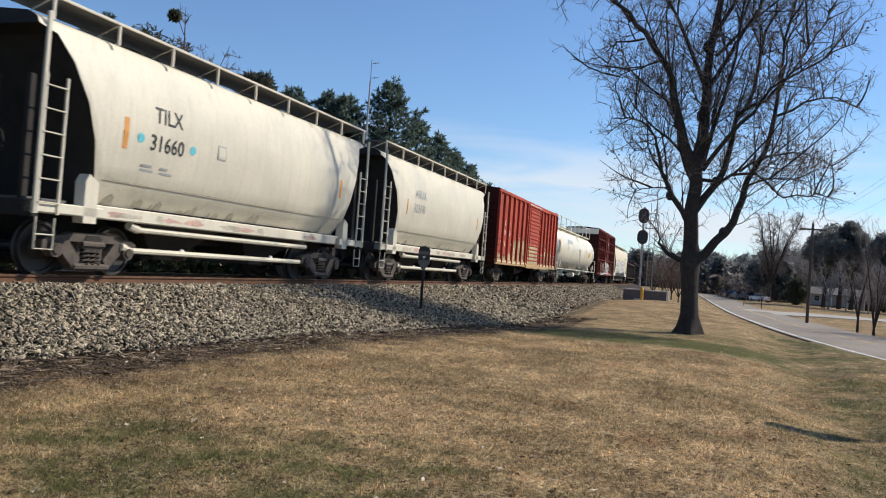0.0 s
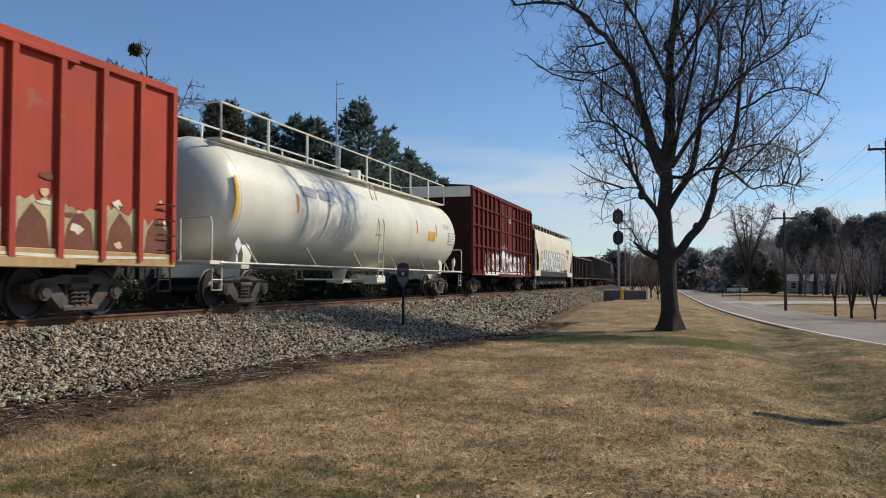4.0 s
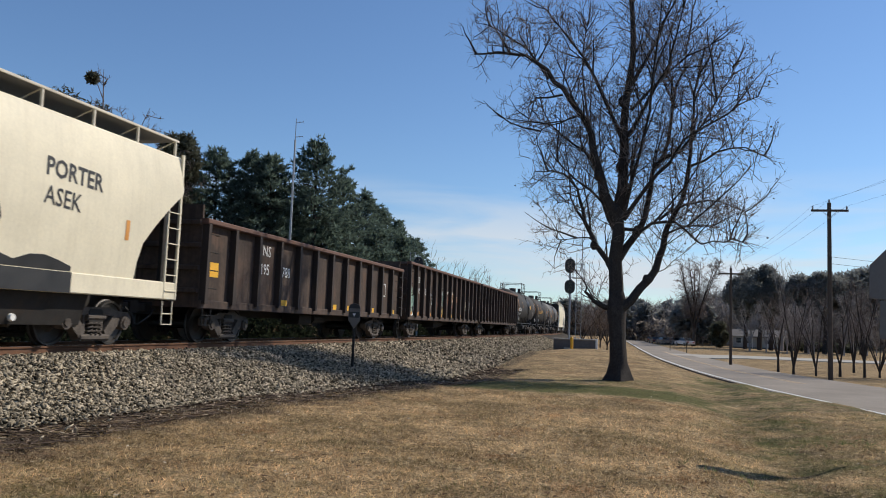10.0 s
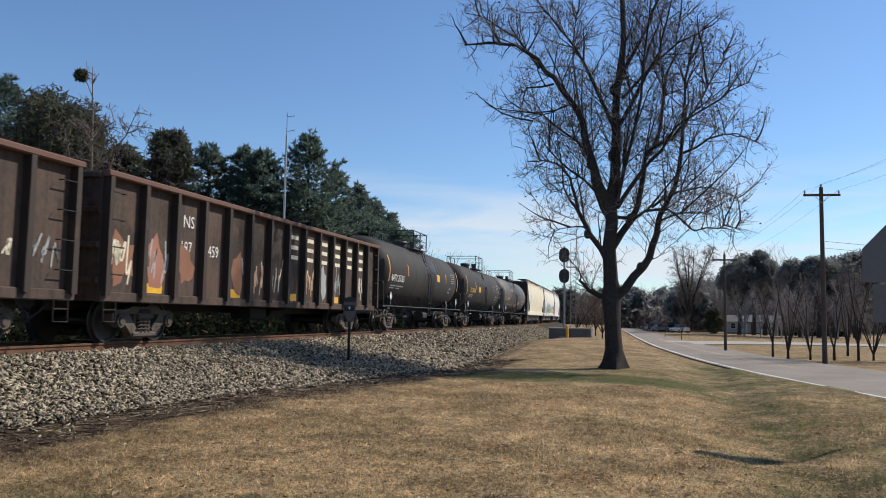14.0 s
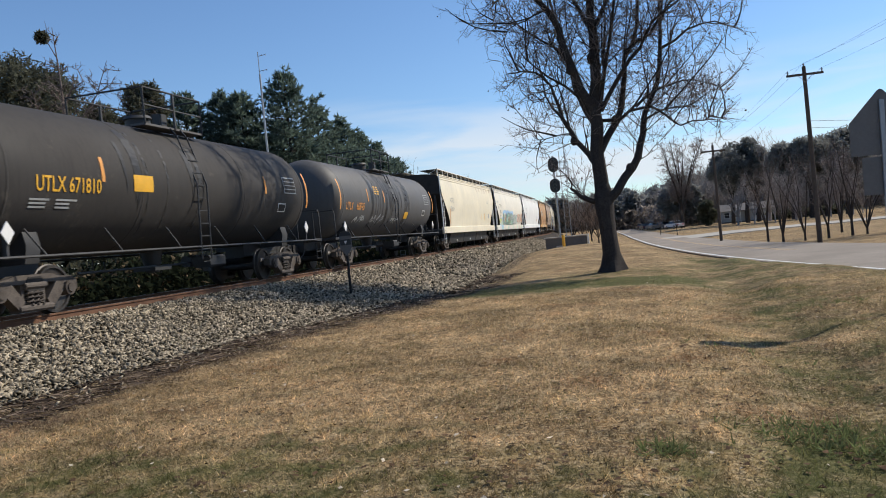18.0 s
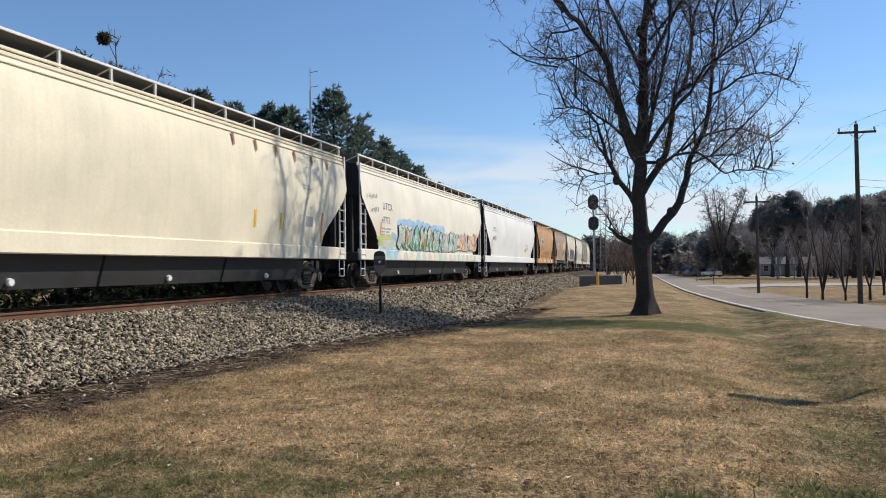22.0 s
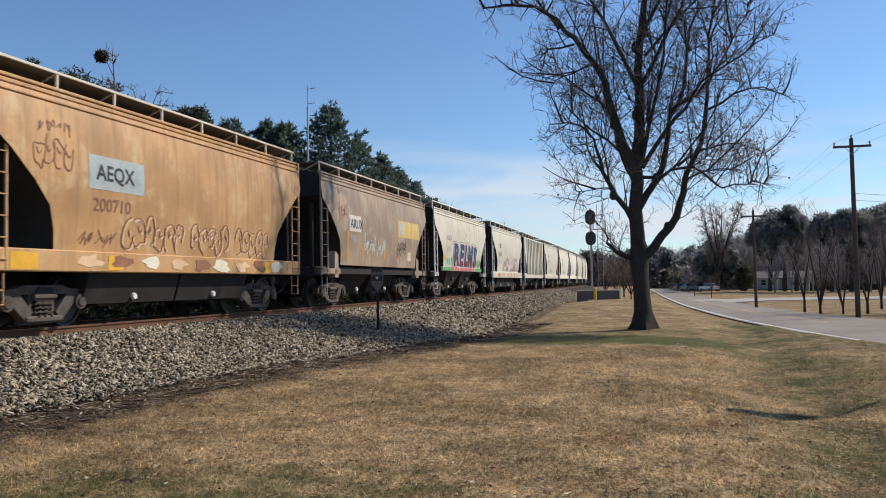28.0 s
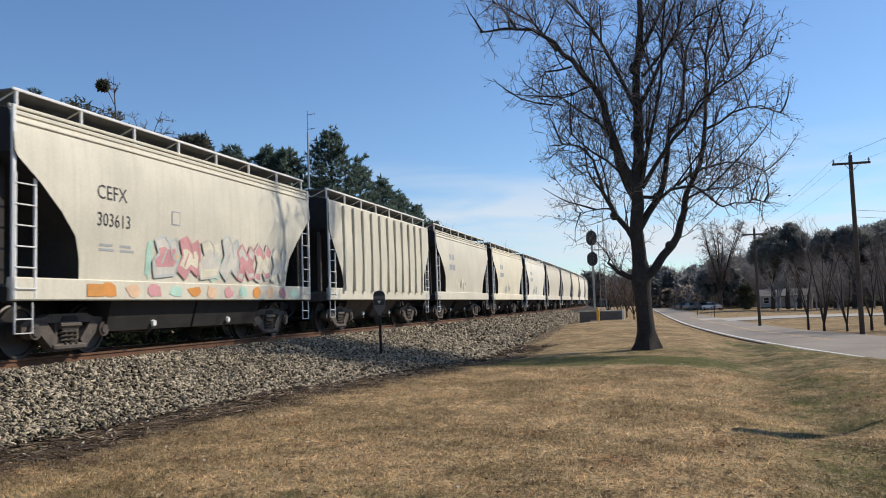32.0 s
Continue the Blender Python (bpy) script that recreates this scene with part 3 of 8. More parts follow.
def bogie_meshes():
    """The meshes of one bogie, shared by all: bolster, side frame, springs, wheelset, bearing."""
    out = {}
    sh = Shape().box(-1.12, 1.12, -0.2, 0.2, 0.42, 0.72, 0.05)
    sh.box(-0.25, 0.25, -0.25, 0.25, 0.68, 0.86, 0.03)
    sh.box(-1.0, 1.0, -0.34, -0.26, 0.33, 0.43, 0.02).box(-1.0, 1.0, 0.26, 0.34, 0.33, 0.43, 0.02)
    out["bogie"] = sh
    # cast side frame: a top bar over the bearings, a belly that hangs between them, and columns
    sh = Shape()
    top = [(-1.12, 0.42), (-1.12, 0.60), (-0.98, 0.68), (-0.62, 0.70), (-0.45, 0.76), (0.45, 0.76), (0.62, 0.70), (0.98, 0.68), (1.12, 0.60), (1.12, 0.42),
           (1.02, 0.42), (1.0, 0.56), (0.76, 0.56), (0.70, 0.47), (0.52, 0.60), (-0.52, 0.60), (-0.70, 0.47), (-0.76, 0.56), (-1.0, 0.56), (-1.02, 0.42)]
    sh.prism(top, -0.09, 0.10, "x")
    sh.prism([(-0.80, 0.50), (-0.56, 0.62), (-0.28, 0.30), (-0.40, 0.12)], -0.08, 0.11, "x")
    sh.prism([(0.80, 0.50), (0.40, 0.12), (0.28, 0.30), (0.56, 0.62)], -0.08, 0.11, "x")
    sh.box(-0.12, 0.14, -0.42, 0.42, 0.10, 0.23, 0.04)
    sh.box(-0.05, 0.16, -0.26, 0.26, 0.50, 0.62, 0.04)
    sh.box(-0.06, 0.06, -0.30, -0.22, 0.22, 0.62, 0.01).box(-0.06, 0.06, 0.22, 0.30, 0.22, 0.62, 0.01)
    out["side_frame"] = sh
    turns = [(0.07 + 0.072 * math.cos(a * 1.05), 0.072 * math.sin(a * 1.05), 0.22 + a * 0.0125) for a in range(24)]
    out["spring"] = Shape().tube(turns, 0.019, 5)
    sh = Shape()
    for s in (-1, 1):
        prof = [(0.60, 0.08), (0.62, 0.42), (0.66, 0.43), (0.675, 0.485), (0.70, 0.485), (0.715, 0.457), (0.80, 0.45), (0.80, 0.40), (0.765, 0.385), (0.745, 0.20), (0.80, 0.12), (0.80, 0.08)]
        rings = [[(s * u, r * math.cos(2 * math.pi * k / 24), r * math.sin(2 * math.pi * k / 24)) for k in range(24)] for u, r in prof]
        sh.loft(rings)
    sh.tube([(-1.0, 0, 0), (1.0, 0, 0)], 0.085, 10)
    out["wheelset"] = sh
    sh = Shape()
    sh.tube([(0.90, 0, 0), (1.10, 0, 0)], 0.14, 12).tube([(1.10, 0, 0), (1.125, 0, 0)], 0.085, 10)
    sh.tube([(1.11, -0.04, 0.02), (1.125, -0.04, 0.02)], 0.015, 6).tube([(1.11, 0.04, 0.02), (1.125, 0.04, 0.02)], 0.015, 6)
    out["axle_cap"] = sh
    mats = dict(bogie=M["dark"], side_frame=M["cast"], spring=M["cast"], wheelset=M["wheel"], axle_cap=M["cast"])
    res = {}
    for k, s in out.items():
        me = bpy.data.meshes.new(k)
        me.from_pydata(s.v, [], s.f)
        me.shade_smooth()
        me.set_sharp_from_angle(angle=radians(35))
        me.materials.append(mats[k])
        res[k] = me
    return res


BOGIE = bogie_meshes()


def add_bogie(car, y):
    b = part("bogie", BOGIE["bogie"], None, car, "dirty cast steel bogie", at=pose(0, y, 0))
    for x in (1.0, -1.0):
        part("side_frame", BOGIE["side_frame"], None, b, at=pose(x, 0, 0))
        for dy in (-0.14, 0.0, 0.14):
            part("spring", BOGIE["spring"], None, b, at=pose(x, dy, 0))
    for dy in (-0.865, 0.865):
        w = part("wheelset", BOGIE["wheelset"], None, b, "steel wheelset with worn treads", at=pose(0, dy, WHEEL_R))
        MOVING_WHEELS.append((w, dy))
        part("axle_cap", BOGIE["axle_cap"], None, b, at=pose(0.06, dy, WHEEL_R))


def add_coupler(car, y, d):
    sh = Shape().box(-0.09, 0.09, min(y, y + d * 0.62), max(y, y + d * 0.62), 0.72, 0.92, 0.03)
    sh.box(-0.16, 0.14, min(y + d * 0.42, y + d * 0.66), max(y + d * 0.42, y + d * 0.66), 0.68, 0.98, 0.05)
    part("coupler", sh, M["dark"], car, "knuckle coupler")
    hose = [(0.3, y, 0.8), (0.32, y + d * 0.25, 0.62), (0.2, y + d * 0.5, 0.42), (0.05, y + d * 0.62, 0.45)]
    part("air_hose", Shape().tube(hose, 0.022, 6), M["black"], car)


def ladder(car, x, y0, y1, z0, z1, material, rungs, name="ladder", stiles=True):
    sh = Shape()
    if stiles:
        for y in (y0, y1):
            sh.box(x - 0.03, x + 0.01, y - 0.025, y + 0.025, z0, z1, 0.006)
    for i in range(rungs):
        z = z0 + (z1 - z0) * (i + 0.5) / rungs
        if stiles:
            sh.tube([(x, y0, z), (x + 0.02, y0, z), (x + 0.02, y1, z), (x, y1, z)], 0.013, 5)
        else:
            part("grab_iron", Shape().tube([(x - 0.08, y0, z), (x + 0.02, y0, z), (x + 0.02, y1, z), (x - 0.08, y1, z)], 0.013, 5), material, car)
    if stiles:
        part(name, sh, material, car)


def stirrup(car, x, y, material, w=0.19):
    sh = Shape().tube([(x, y - w, 0.95), (x, y - w, 0.45), (x, y + w, 0.45), (x, y + w, 0.95)], 0.017, 6)
    sh.tube([(x, y - w, 0.68), (x, y + w, 0.68)], 0.014, 5)
    part("step", sh, material, car, "step below the ladder")


def make_car(name, label, length, category="railway car"):
    car = new(name)
    car.empty_display_size = 0.5
    tagged(car, label, category, group="cars of the freight train")
    inset = 1.75 if length < 14 else 2.1
    for s in (-1, 1):
        add_bogie(car, s * (length / 2 - inset))
        add_coupler(car, s * (length / 2 - 0.08), s)
    car["inset"] = inset
    return car


def lettering(car, text, y, z, size, material, skin, name="lettering", label="", bold=0.0, shear=0.0, gap=1.0, squeeze=1.0, lift=0.006, tilt=0.0):
    """Words on the lawn side of a car; y, z is their lower left, skin(z) the side's distance from the middle."""
    cu = bpy.data.curves.new(name, "FONT")
    cu.body, cu.size, cu.offset, cu.shear, cu.space_character = text, size, bold, shear, gap
    cu.resolution_u = 2
    tmp = bpy.data.objects.new(name, cu)
    scene.collection.objects.link(tmp)
    bpy.context.view_layer.update()
    me = bpy.data.meshes.new_from_object(tmp)
    bpy.data.objects.remove(tmp)
    bpy.data.curves.remove(cu)
    bm = bmesh.new()
    bm.from_mesh(me)
    for k in range(1, 8):
        cut = size * 0.13 * k
        bmesh.ops.bisect_plane(bm, geom=bm.verts[:] + bm.edges[:] + bm.faces[:], plane_co=(0, cut, 0), plane_no=(0, 1, 0))
    ct, st = math.cos(tilt), math.sin(tilt)
    for v in bm.verts:
        a, b = v.co.x * squeeze, v.co.y
        a, b = a * ct - b * st, a * st + b * ct
        v.co = (skin(z + b) + lift, y + a, z + b)
    bm.to_mesh(me)
    bm.free()
    me.materials.clear()
    return part(name, me, material, car, label, smooth=None)


def decal(car, pts, material, skin, name="marking", label="", lift=0.005, rows=4):
    """A flat painted patch on the lawn side of a car, from its outline of (y, z) points."""
    bm = bmesh.new()
    f = bm.faces.new([bm.verts.new((y, z, 0)) for y, z in pts])
    if f.normal.z < 0:
        f.normal_flip()
    lo, hi = min(p[1] for p in pts), max(p[1] for p in pts)
    for k in range(1, rows):
        bmesh.ops.bisect_plane(bm, geom=bm.verts[:] + bm.edges[:] + bm.faces[:], plane_co=(0, lo + (hi - lo) * k / rows, 0), plane_no=(0, 1, 0))
    for v in bm.verts:
        y, z = v.co.x, v.co.y
        v.co = (skin(z) + lift, y, z)
    me = bpy.data.meshes.new(name)
    bm.to_mesh(me)
    bm.free()
    return part(name, me, material, car, label, smooth=None)


def rect(y0, y1, z0, z1):
    return [(y0, z0), (y1, z0), (y1, z1), (y0, z1)]


def bars(car, y, z, w, rows, skin, material, h=0.045):
    """Small writing too fine to read: rows of short bars."""
    rng = random.Random(int(y * 100 + z * 10))
    for i in range(rows):
        k = rng.uniform(0.65, 1.0)
        zz = z - i * h * 1.9
        decal(car, rect(y, y + w * 0.4 * k, zz, zz + h), material, skin, "small_print", rows=1)
        decal(car, rect(y + w * 0.48, y + w * k, zz, zz + h), material, skin, "small_print", rows=1)


def blob(rng, cy, cz, ry, rz, n=14, jag=0.3, floor=None):
    pts = []
    for k in range(n):
        a = 2 * math.pi * k / n
        r = 1 + jag * (rng.random() - 0.5) * 2
        z = cz + rz * r * math.sin(a)
        pts.append((cy + ry * r * math.cos(a), max(z, floor) if floor is not None else z))
    return pts


def tag_art(car, skin, y0, y1, z0, z1, colors, seed, count=24, floor=None):
    """Overlapping sprayed shapes of many colours."""
    rng = random.Random(seed)
    for i in range(count):
        f = (i + 0.5) / count
        cy = y0 + (y1 - y0) * (f + rng.uniform(-0.06, 0.06))
        cz = rng.uniform(z0 + 0.25 * (z1 - z0), z0 + 0.7 * (z1 - z0))
        w = (y1 - y0) * rng.uniform(0.03, 0.10)
        h = (z1 - z0) * rng.uniform(0.18, 0.45)
        decal(car, blob(rng, cy, cz, w, h, 11, 0.45, floor), colors[i % len(colors)], skin, "graffiti", lift=0.006 + 0.0012 * i, rows=5)


def scrawl(car, skin, strokes, material, width=0.05, lift=0.008, name="graffiti", rounds=2):
    """Thin sprayed strokes: each a list of (y, z) points, rounded between them."""
    verts, faces = [], []
    for st in strokes:
        pts = [Vector((p[0], p[1])) for p in st]
        for _ in range(rounds):
            pts = [pts[0]] + [q for a, b in zip(pts, pts[1:]) for q in (a * 0.75 + b * 0.25, a * 0.25 + b * 0.75)] + [pts[-1]]
        k = len(verts)
        for i, p in enumerate(pts):
            d = pts[min(i + 1, len(pts) - 1)] - pts[max(i - 1, 0)]
            d = d.normalized() if d.length > 0 else Vector((1, 0))
            w = Vector((-d.y, d.x)) * width * (0.4 + 0.25 * math.sin(i * 1.7) if i in (0, len(pts) - 1) else 0.5)
            for q in (p + w, p - w):
                verts.append((skin(q.y) + lift, q.x, q.y))
        faces += [(k + 2 * i, k + 2 * i + 1, k + 2 * i + 3, k + 2 * i + 2) for i in range(len(pts) - 1)]
    me = bpy.data.meshes.new(name)
    me.from_pydata(verts, [], faces)
    return part(name, me, material, car, smooth=None)


def scribble(rng, y0, y1, z0, z1, n):
    """Strokes of a quick illegible tag within a box."""
    out = []
    w = (y1 - y0) / n
    for k in range(n):
        a = y0 + k * w
        c = [(a + w * rng.uniform(-0.1, 0.25), rng.uniform(z0, z0 + 0.4 * (z1 - z0)))]
        for j in range(rng.randint(3, 5)):
            c.append((a + w * rng.uniform(0, 1.15), z0 + (z1 - z0) * (rng.uniform(0.6, 1.0) if j % 2 == 0 else rng.uniform(0.0, 0.4))))
        out.append(c)
    return out


def bubbles(rng, y0, y1, z0, z1, n):
    """Outlines of round sprayed letters within a box, each with a small hole."""
    out = []
    w = (y1 - y0) / n
    for k in range(n):
        cy, cz = y0 + (k + 0.5) * w, (z0 + z1) / 2 + rng.uniform(-0.1, 0.1) * (z1 - z0)
        gap, ring = rng.randint(0, 9), []
        for j in range(9):
            a = 2 * math.pi * (j + gap) / 10
            r = rng.uniform(0.62, 1.25)
            ring.append((cy + 0.62 * w * r * math.cos(a), cz + 0.5 * (z1 - z0) * r * math.sin(a)))
        out.append(ring)
        out.append([(cy + rng.uniform(-0.3, 0.1) * w, cz + 0.2 * (z1 - z0)), (cy + rng.uniform(-0.2, 0.2) * w, cz - 0.05 * (z1 - z0)), (cy + rng.uniform(0.0, 0.3) * w, cz + 0.1 * (z1 - z0))])
    return out


SPRAY = {k: surface("spray " + k, c, 0.6, 0, 0.15, 2, 25, 0.08) for k, c in dict(
    teal=(0.10, 0.38, 0.38), green=(0.12, 0.36, 0.12), mint=(0.42, 0.62, 0.50), blue=(0.05, 0.13, 0.33), navy=(0.02, 0.035, 0.09), red=(0.48, 0.06, 0.06),
    pink=(0.62, 0.30, 0.30), rose=(0.52, 0.13, 0.13), orange=(0.68, 0.28, 0.06), peach=(0.72, 0.48, 0.30), cream=(0.72, 0.66, 0.50), lime=(0.50, 0.55, 0.20), brown=(0.25, 0.11, 0.06),
    silver=(0.50, 0.52, 0.50), clay=(0.36, 0.15, 0.10), sky=(0.34, 0.52, 0.70), amber=(0.62, 0.44, 0.14), purple=(0.20, 0.12, 0.35), cyan=(0.12, 0.50, 0.58), grey=(0.35, 0.36, 0.36), deep=(0.05, 0.13, 0.20), charcoal=(0.08, 0.085, 0.09), teal_pale=(0.26, 0.46, 0.38), khaki=(0.36, 0.36, 0.22), bone=(0.62, 0.58, 0.50)).items()}


def hopper_skin(kind):
    """How far the side stands from the middle, by height."""
    if kind == "round":
        prof = ((1.0, 0.92), (1.25, 1.13), (1.72, 1.45), (2.1, 1.54), (2.6, 1.59), (3.1, 1.57), (3.6, 1.46), (4.06, 1.28))
    elif kind == "flat":
        prof = ((1.0, 1.52), (2.4, 1.56), (4.06, 1.53))
    else:
        prof = ((1.0, 1.46), (1.3, 1.48), (1.7, 1.52), (2.3, 1.57), (2.8, 1.58), (3.35, 1.56), (3.8, 1.51), (4.18, 1.43))
    zs, xs = [p[0] for p in prof], [p[1] for p in prof]
    return lambda z: float(np.interp(z, zs, xs))


def covered_hopper(name, label, length, paint, lower, trim, kind="curved", bays=3, sill=True, ribs=0, roof_steps=True, pipes=False, eave=4.06, zb=1.28, slope="bent", skirt=False, rim=False):
    car = make_car(name, label, length)
    skin = hopper_skin(kind)
    L = length / 2
    # the body: rings along the car; near its ends the underside climbs, as the slope sheets do
    cut, rise = (0.0, 0.06, 0.52, 1.02, 1.38, 1.50, 1.54), (3.4, 3.3, 2.95, 2.5, 2.1, 1.7, zb)
    if slope == "straight":
        cut, rise = (0.0, 0.06, 0.42, 0.93, 1.41, 1.74, 1.88), (3.2, 3.1, 2.75, 2.35, 2.0, 1.68, zb)
    if slope == "short":
        cut, rise = (0.0, 0.04, 0.25, 0.56, 0.85, 1.04, 1.12), (3.2, 3.1, 2.75, 2.35, 2.0, 1.68, zb)
    if kind == "round":
        cut, rise = (0.0, 0.36, 0.62, 0.90, 1.12, 1.30, 1.42), (3.98, 3.90, 3.5, 2.9, 2.3, 1.7, zb)
    st = [(-L + c, r) for c, r in zip(cut, rise)]
    n_mid = 9
    st += [(-L + cut[-1] + (length - 2 * cut[-1]) * k / n_mid, zb) for k in range(1, n_mid)]
    st += [(-y, r) for y, r in reversed(st[:len(cut)])]
    shell, belly = [], []
    for y, z0 in st:
        zs = [z0 + (eave - z0) * k / 12 for k in range(13)]
        side = [(skin(z), y, z) for z in zs]
        roof = [(skin(eave) - 0.05, y, eave + 0.05), (1.05, y, eave + 0.13), (0.5, y, eave + 0.18), (0, y, eave + 0.20)]
        shell.append(side + roof + [(-p[0], p[1], p[2]) for p in reversed(side + roof[:-1])])
        x = skin(z0) - 0.012
        belly.append([(x, y, z0 + 0.004), (-x, y, z0 + 0.004), (-x, y, z0 + 0.03), (x, y, z0 + 0.03)])
    part("body", Shape().loft(shell, closed=False, caps=False), paint, car, smooth=28)
    # underside and end sheets: dark colour paints in their shade, with grime
    part("slope_sheet", Shape().loft(belly), M["dark"], car, "grimy underside with its shade painted in dark", smooth=28)
    for e in (-1, 1):
        y = e * (L - 0.012)
        ring = [(x, z) for x, _, z in shell[0]]
        part("end_sheet", Shape().prism(ring, y - 0.006, y + 0.006), M["dark"], car, smooth=None)
    # eave mouldings
    if roof_steps:
        for z, w in ((eave - 0.02, 0.035), (eave - 0.16, 0.022), (eave + 0.09, 0.03)):
            sh = Shape()
            for s in (-1, 1):
                x = s * (skin(z) + 0.012) if z <= eave else s * (skin(eave) - 0.03)
                sh.box(min(x - 0.02, x + 0.02), max(x - 0.02, x + 0.02), -L, L, z - w, z + w, 0.012)
            part("roof_edge", sh, paint, car)
    if ribs:
        for i in range(ribs):
            y = -L + 1.15 + (length - 2.3) * i / (ribs - 1)
            part("rib", Shape().prism([(y - 0.06, zb), (y - 0.035, zb), (y + 0.035, zb), (y + 0.06, zb), (y + 0.06, eave - 0.05), (y - 0.06, eave - 0.05)], 1.50, 1.615, "x"), paint, car)
    # side sill
    if sill:
        for s in (-1, 1):
            x0 = s * 1.40
            x1 = s * 1.52
            part("side_sill", Shape().box(min(x0, x1), max(x0, x1), -L, L, 0.98, 1.36, 0.02), paint if sill == "paint" else lower, car)
    else:
        for s in (-1, 1):
            for e in (-1, 1):
                y0, y1 = sorted((e * L, e * (L - (0.7 if rim else 1.5))))
                part("end_sill", Shape().box(min(s * 1.30, s * 1.5), max(s * 1.30, s * 1.5), y0, y1, 1.02, 1.20, 0.02), paint, car)
                if rim:
                    continue
                y0, y1 = sorted((e * (L - 1.05), e * (L - 1.35)))
                part("jacking_pad", Shape().prism([(y0, 0.92), (y1, 0.92), (y1, 1.62), (y0 + 0.08, 1.75), (y0, 1.62)], s * 1.28, s * 1.50, "x"), paint, car)
            if rim:
                part("bottom_rim", Shape().box(min(s * 1.43, s * 1.535), max(s * 1.43, s * 1.535), -L + 1.36, L - 1.36, zb - 0.14, zb + 0.05, 0.012), paint, car)
                continue
            part("side_rail", Shape().box(min(s * 1.22, s * 1.38), max(s * 1.22, s * 1.38), -L + 1.3, L - 1.3, 1.02, 1.26, 0.02), paint if kind == "round" else M["dark"], car)
    part("centre_sill", Shape().box(-0.2, 0.2, -L, L, 0.70, 1.10, 0.02), M["dark"], car)
    for e in (-1, 1):
        y0, y1 = sorted((e * L, e * (L - 0.16)))
        part("end_beam", Shape().box(-1.45, 1.45, y0, y1, 0.95, 1.22, 0.02), lower, car)
        for x in (-1.15, -0.45, 0.45, 1.15):
            a, b = sorted((e * (L - 0.04), e * (L - 0.16)))
            part("end_post", Shape().box(x - 0.05, x + 0.05, a, b, 1.2, 3.2, 0.01), M["dark"] if rim else lower, car)
        # platform, brake wheel and ladders
        a, b = sorted((e * (L - 0.05), e * (L - 0.85)))
        part("end_platform", Shape().box(-1.3, 1.3, a, b, 1.22, 1.26), M["grating"], car)
        for x in (1.52, -1.54):
            y0, y1 = sorted((e * (L - 0.05), e * (L - 0.48)))
            ladder(car, x, y0, y1, 1.0, 3.05 if sill else 3.2, trim, 6)
        stirrup(car, 1.48, e * (L - 0.27), trim)
        stirrup(car, -1.48, e * (L - 0.27), trim)
    # corner posts up to the roof walk
    for e in (-1, 1):
        for x in (1.50, -1.50):
            y = e * (L - 0.03)
            part("corner_post", Shape().box(x - 0.03, x + 0.02, y - 0.04, y + 0.04, 1.0, eave + 0.1, 0.008), trim, car)
    # hopper bays
    span = (length - 5.2) / bays
    for i in range(bays):
        yc = -L + 2.6 + span * (i + 0.5)
        w = span / 2 - 0.04
        top = [(-1.2, yc - w, 1.3), (1.2, yc - w, 1.3), (1.2, yc + w, 1.3), (-1.2, yc + w, 1.3)]
        bw = 0.4 if kind == "round" else w * 0.72
        bot = [(-0.6, yc - bw, 0.42), (0.6, yc - bw, 0.42), (0.6, yc + bw, 0.42), (-0.6, yc + bw, 0.42)]
        if skirt:
            top = [(x * 1.17, y, 1.3) for x, y, _ in top]
            bot = [(-1.15, yc - w, 0.40), (1.15, yc - w, 0.40), (1.15, yc + w, 0.40), (-1.15, yc + w, 0.40)]
        if rim:
            top = [(x * 1.17, y, zb - 0.1) for x, y, _ in top]
            bot = [(x * 1.62, yc + (y - yc) * 0.62, 0.46) for x, y, _ in bot]
        bay = part("bay", Shape().loft([bot, top]), lower, car, smooth=None)
        if rim:
            part("bay_flange", Shape().box(-1.0, 1.0, yc - bw * 0.66, yc + bw * 0.66, 0.44, 0.475, 0.008), M["cast"], bay)
            part("vibrator_bracket", Shape().box(1.24, 1.33, yc - 0.16, yc + 0.16, 0.86, 0.94, 0.01).box(1.2, 1.3, yc - 0.13, yc - 0.06, 0.78, 1.0, 0.01).box(1.2, 1.3, yc + 0.06, yc + 0.13, 0.78, 1.0, 0.01), M["cast"], bay)
        xo = 1.20 if skirt else 1.02
        part("outlet_cap", Shape().tube([(xo, yc, 0.52), (xo + 0.05, yc, 0.52)], [0.075, 0.06], 10), M["white"], bay)
        part("outlet_gate", Shape().box(-0.7, 0.7, yc - 0.45, yc + 0.45, 0.34, 0.42, 0.02).tube([(0.7, yc + 0.2, 0.40), (0.98, yc + 0.2, 0.40)], 0.05, 10), M["cast"], bay)
    if pipes:
        for z, x in ((0.90, 1.25), (0.50, 1.1)):
            part("pipe", Shape().tube([(x, -L + 2.7, z), (x, L - 3.0, z - 0.03)], 0.055, 8).tube([(x, -L + 2.7, z), (x, -L + 2.45, z + 0.06)], 0.08, 8), trim, car, "white unloading pipe")
    # roof walk with its edge rail
    zt = eave + 0.40
    board = Shape().box(0.42, 1.40, -L + 0.12, L - 0.12, zt - 0.03, zt, 0.0).box(-1.40, -0.42, -L + 0.12, L - 0.12, zt - 0.03, zt, 0.0)
    part("roof_walk", board, M["grating"], car, "grating roof walk")
    rail = Shape()
    for s in (-1, 1):
        rail.box(min(s * 1.385, s * 1.415), max(s * 1.385, s * 1.415), -L + 0.1, L - 0.1, zt - 0.035, zt + 0.015, 0.006)
    part("roof_rail", rail, P_GREYW if trim is paint else trim, car)
    nb = max(6, int(length / 1.4))
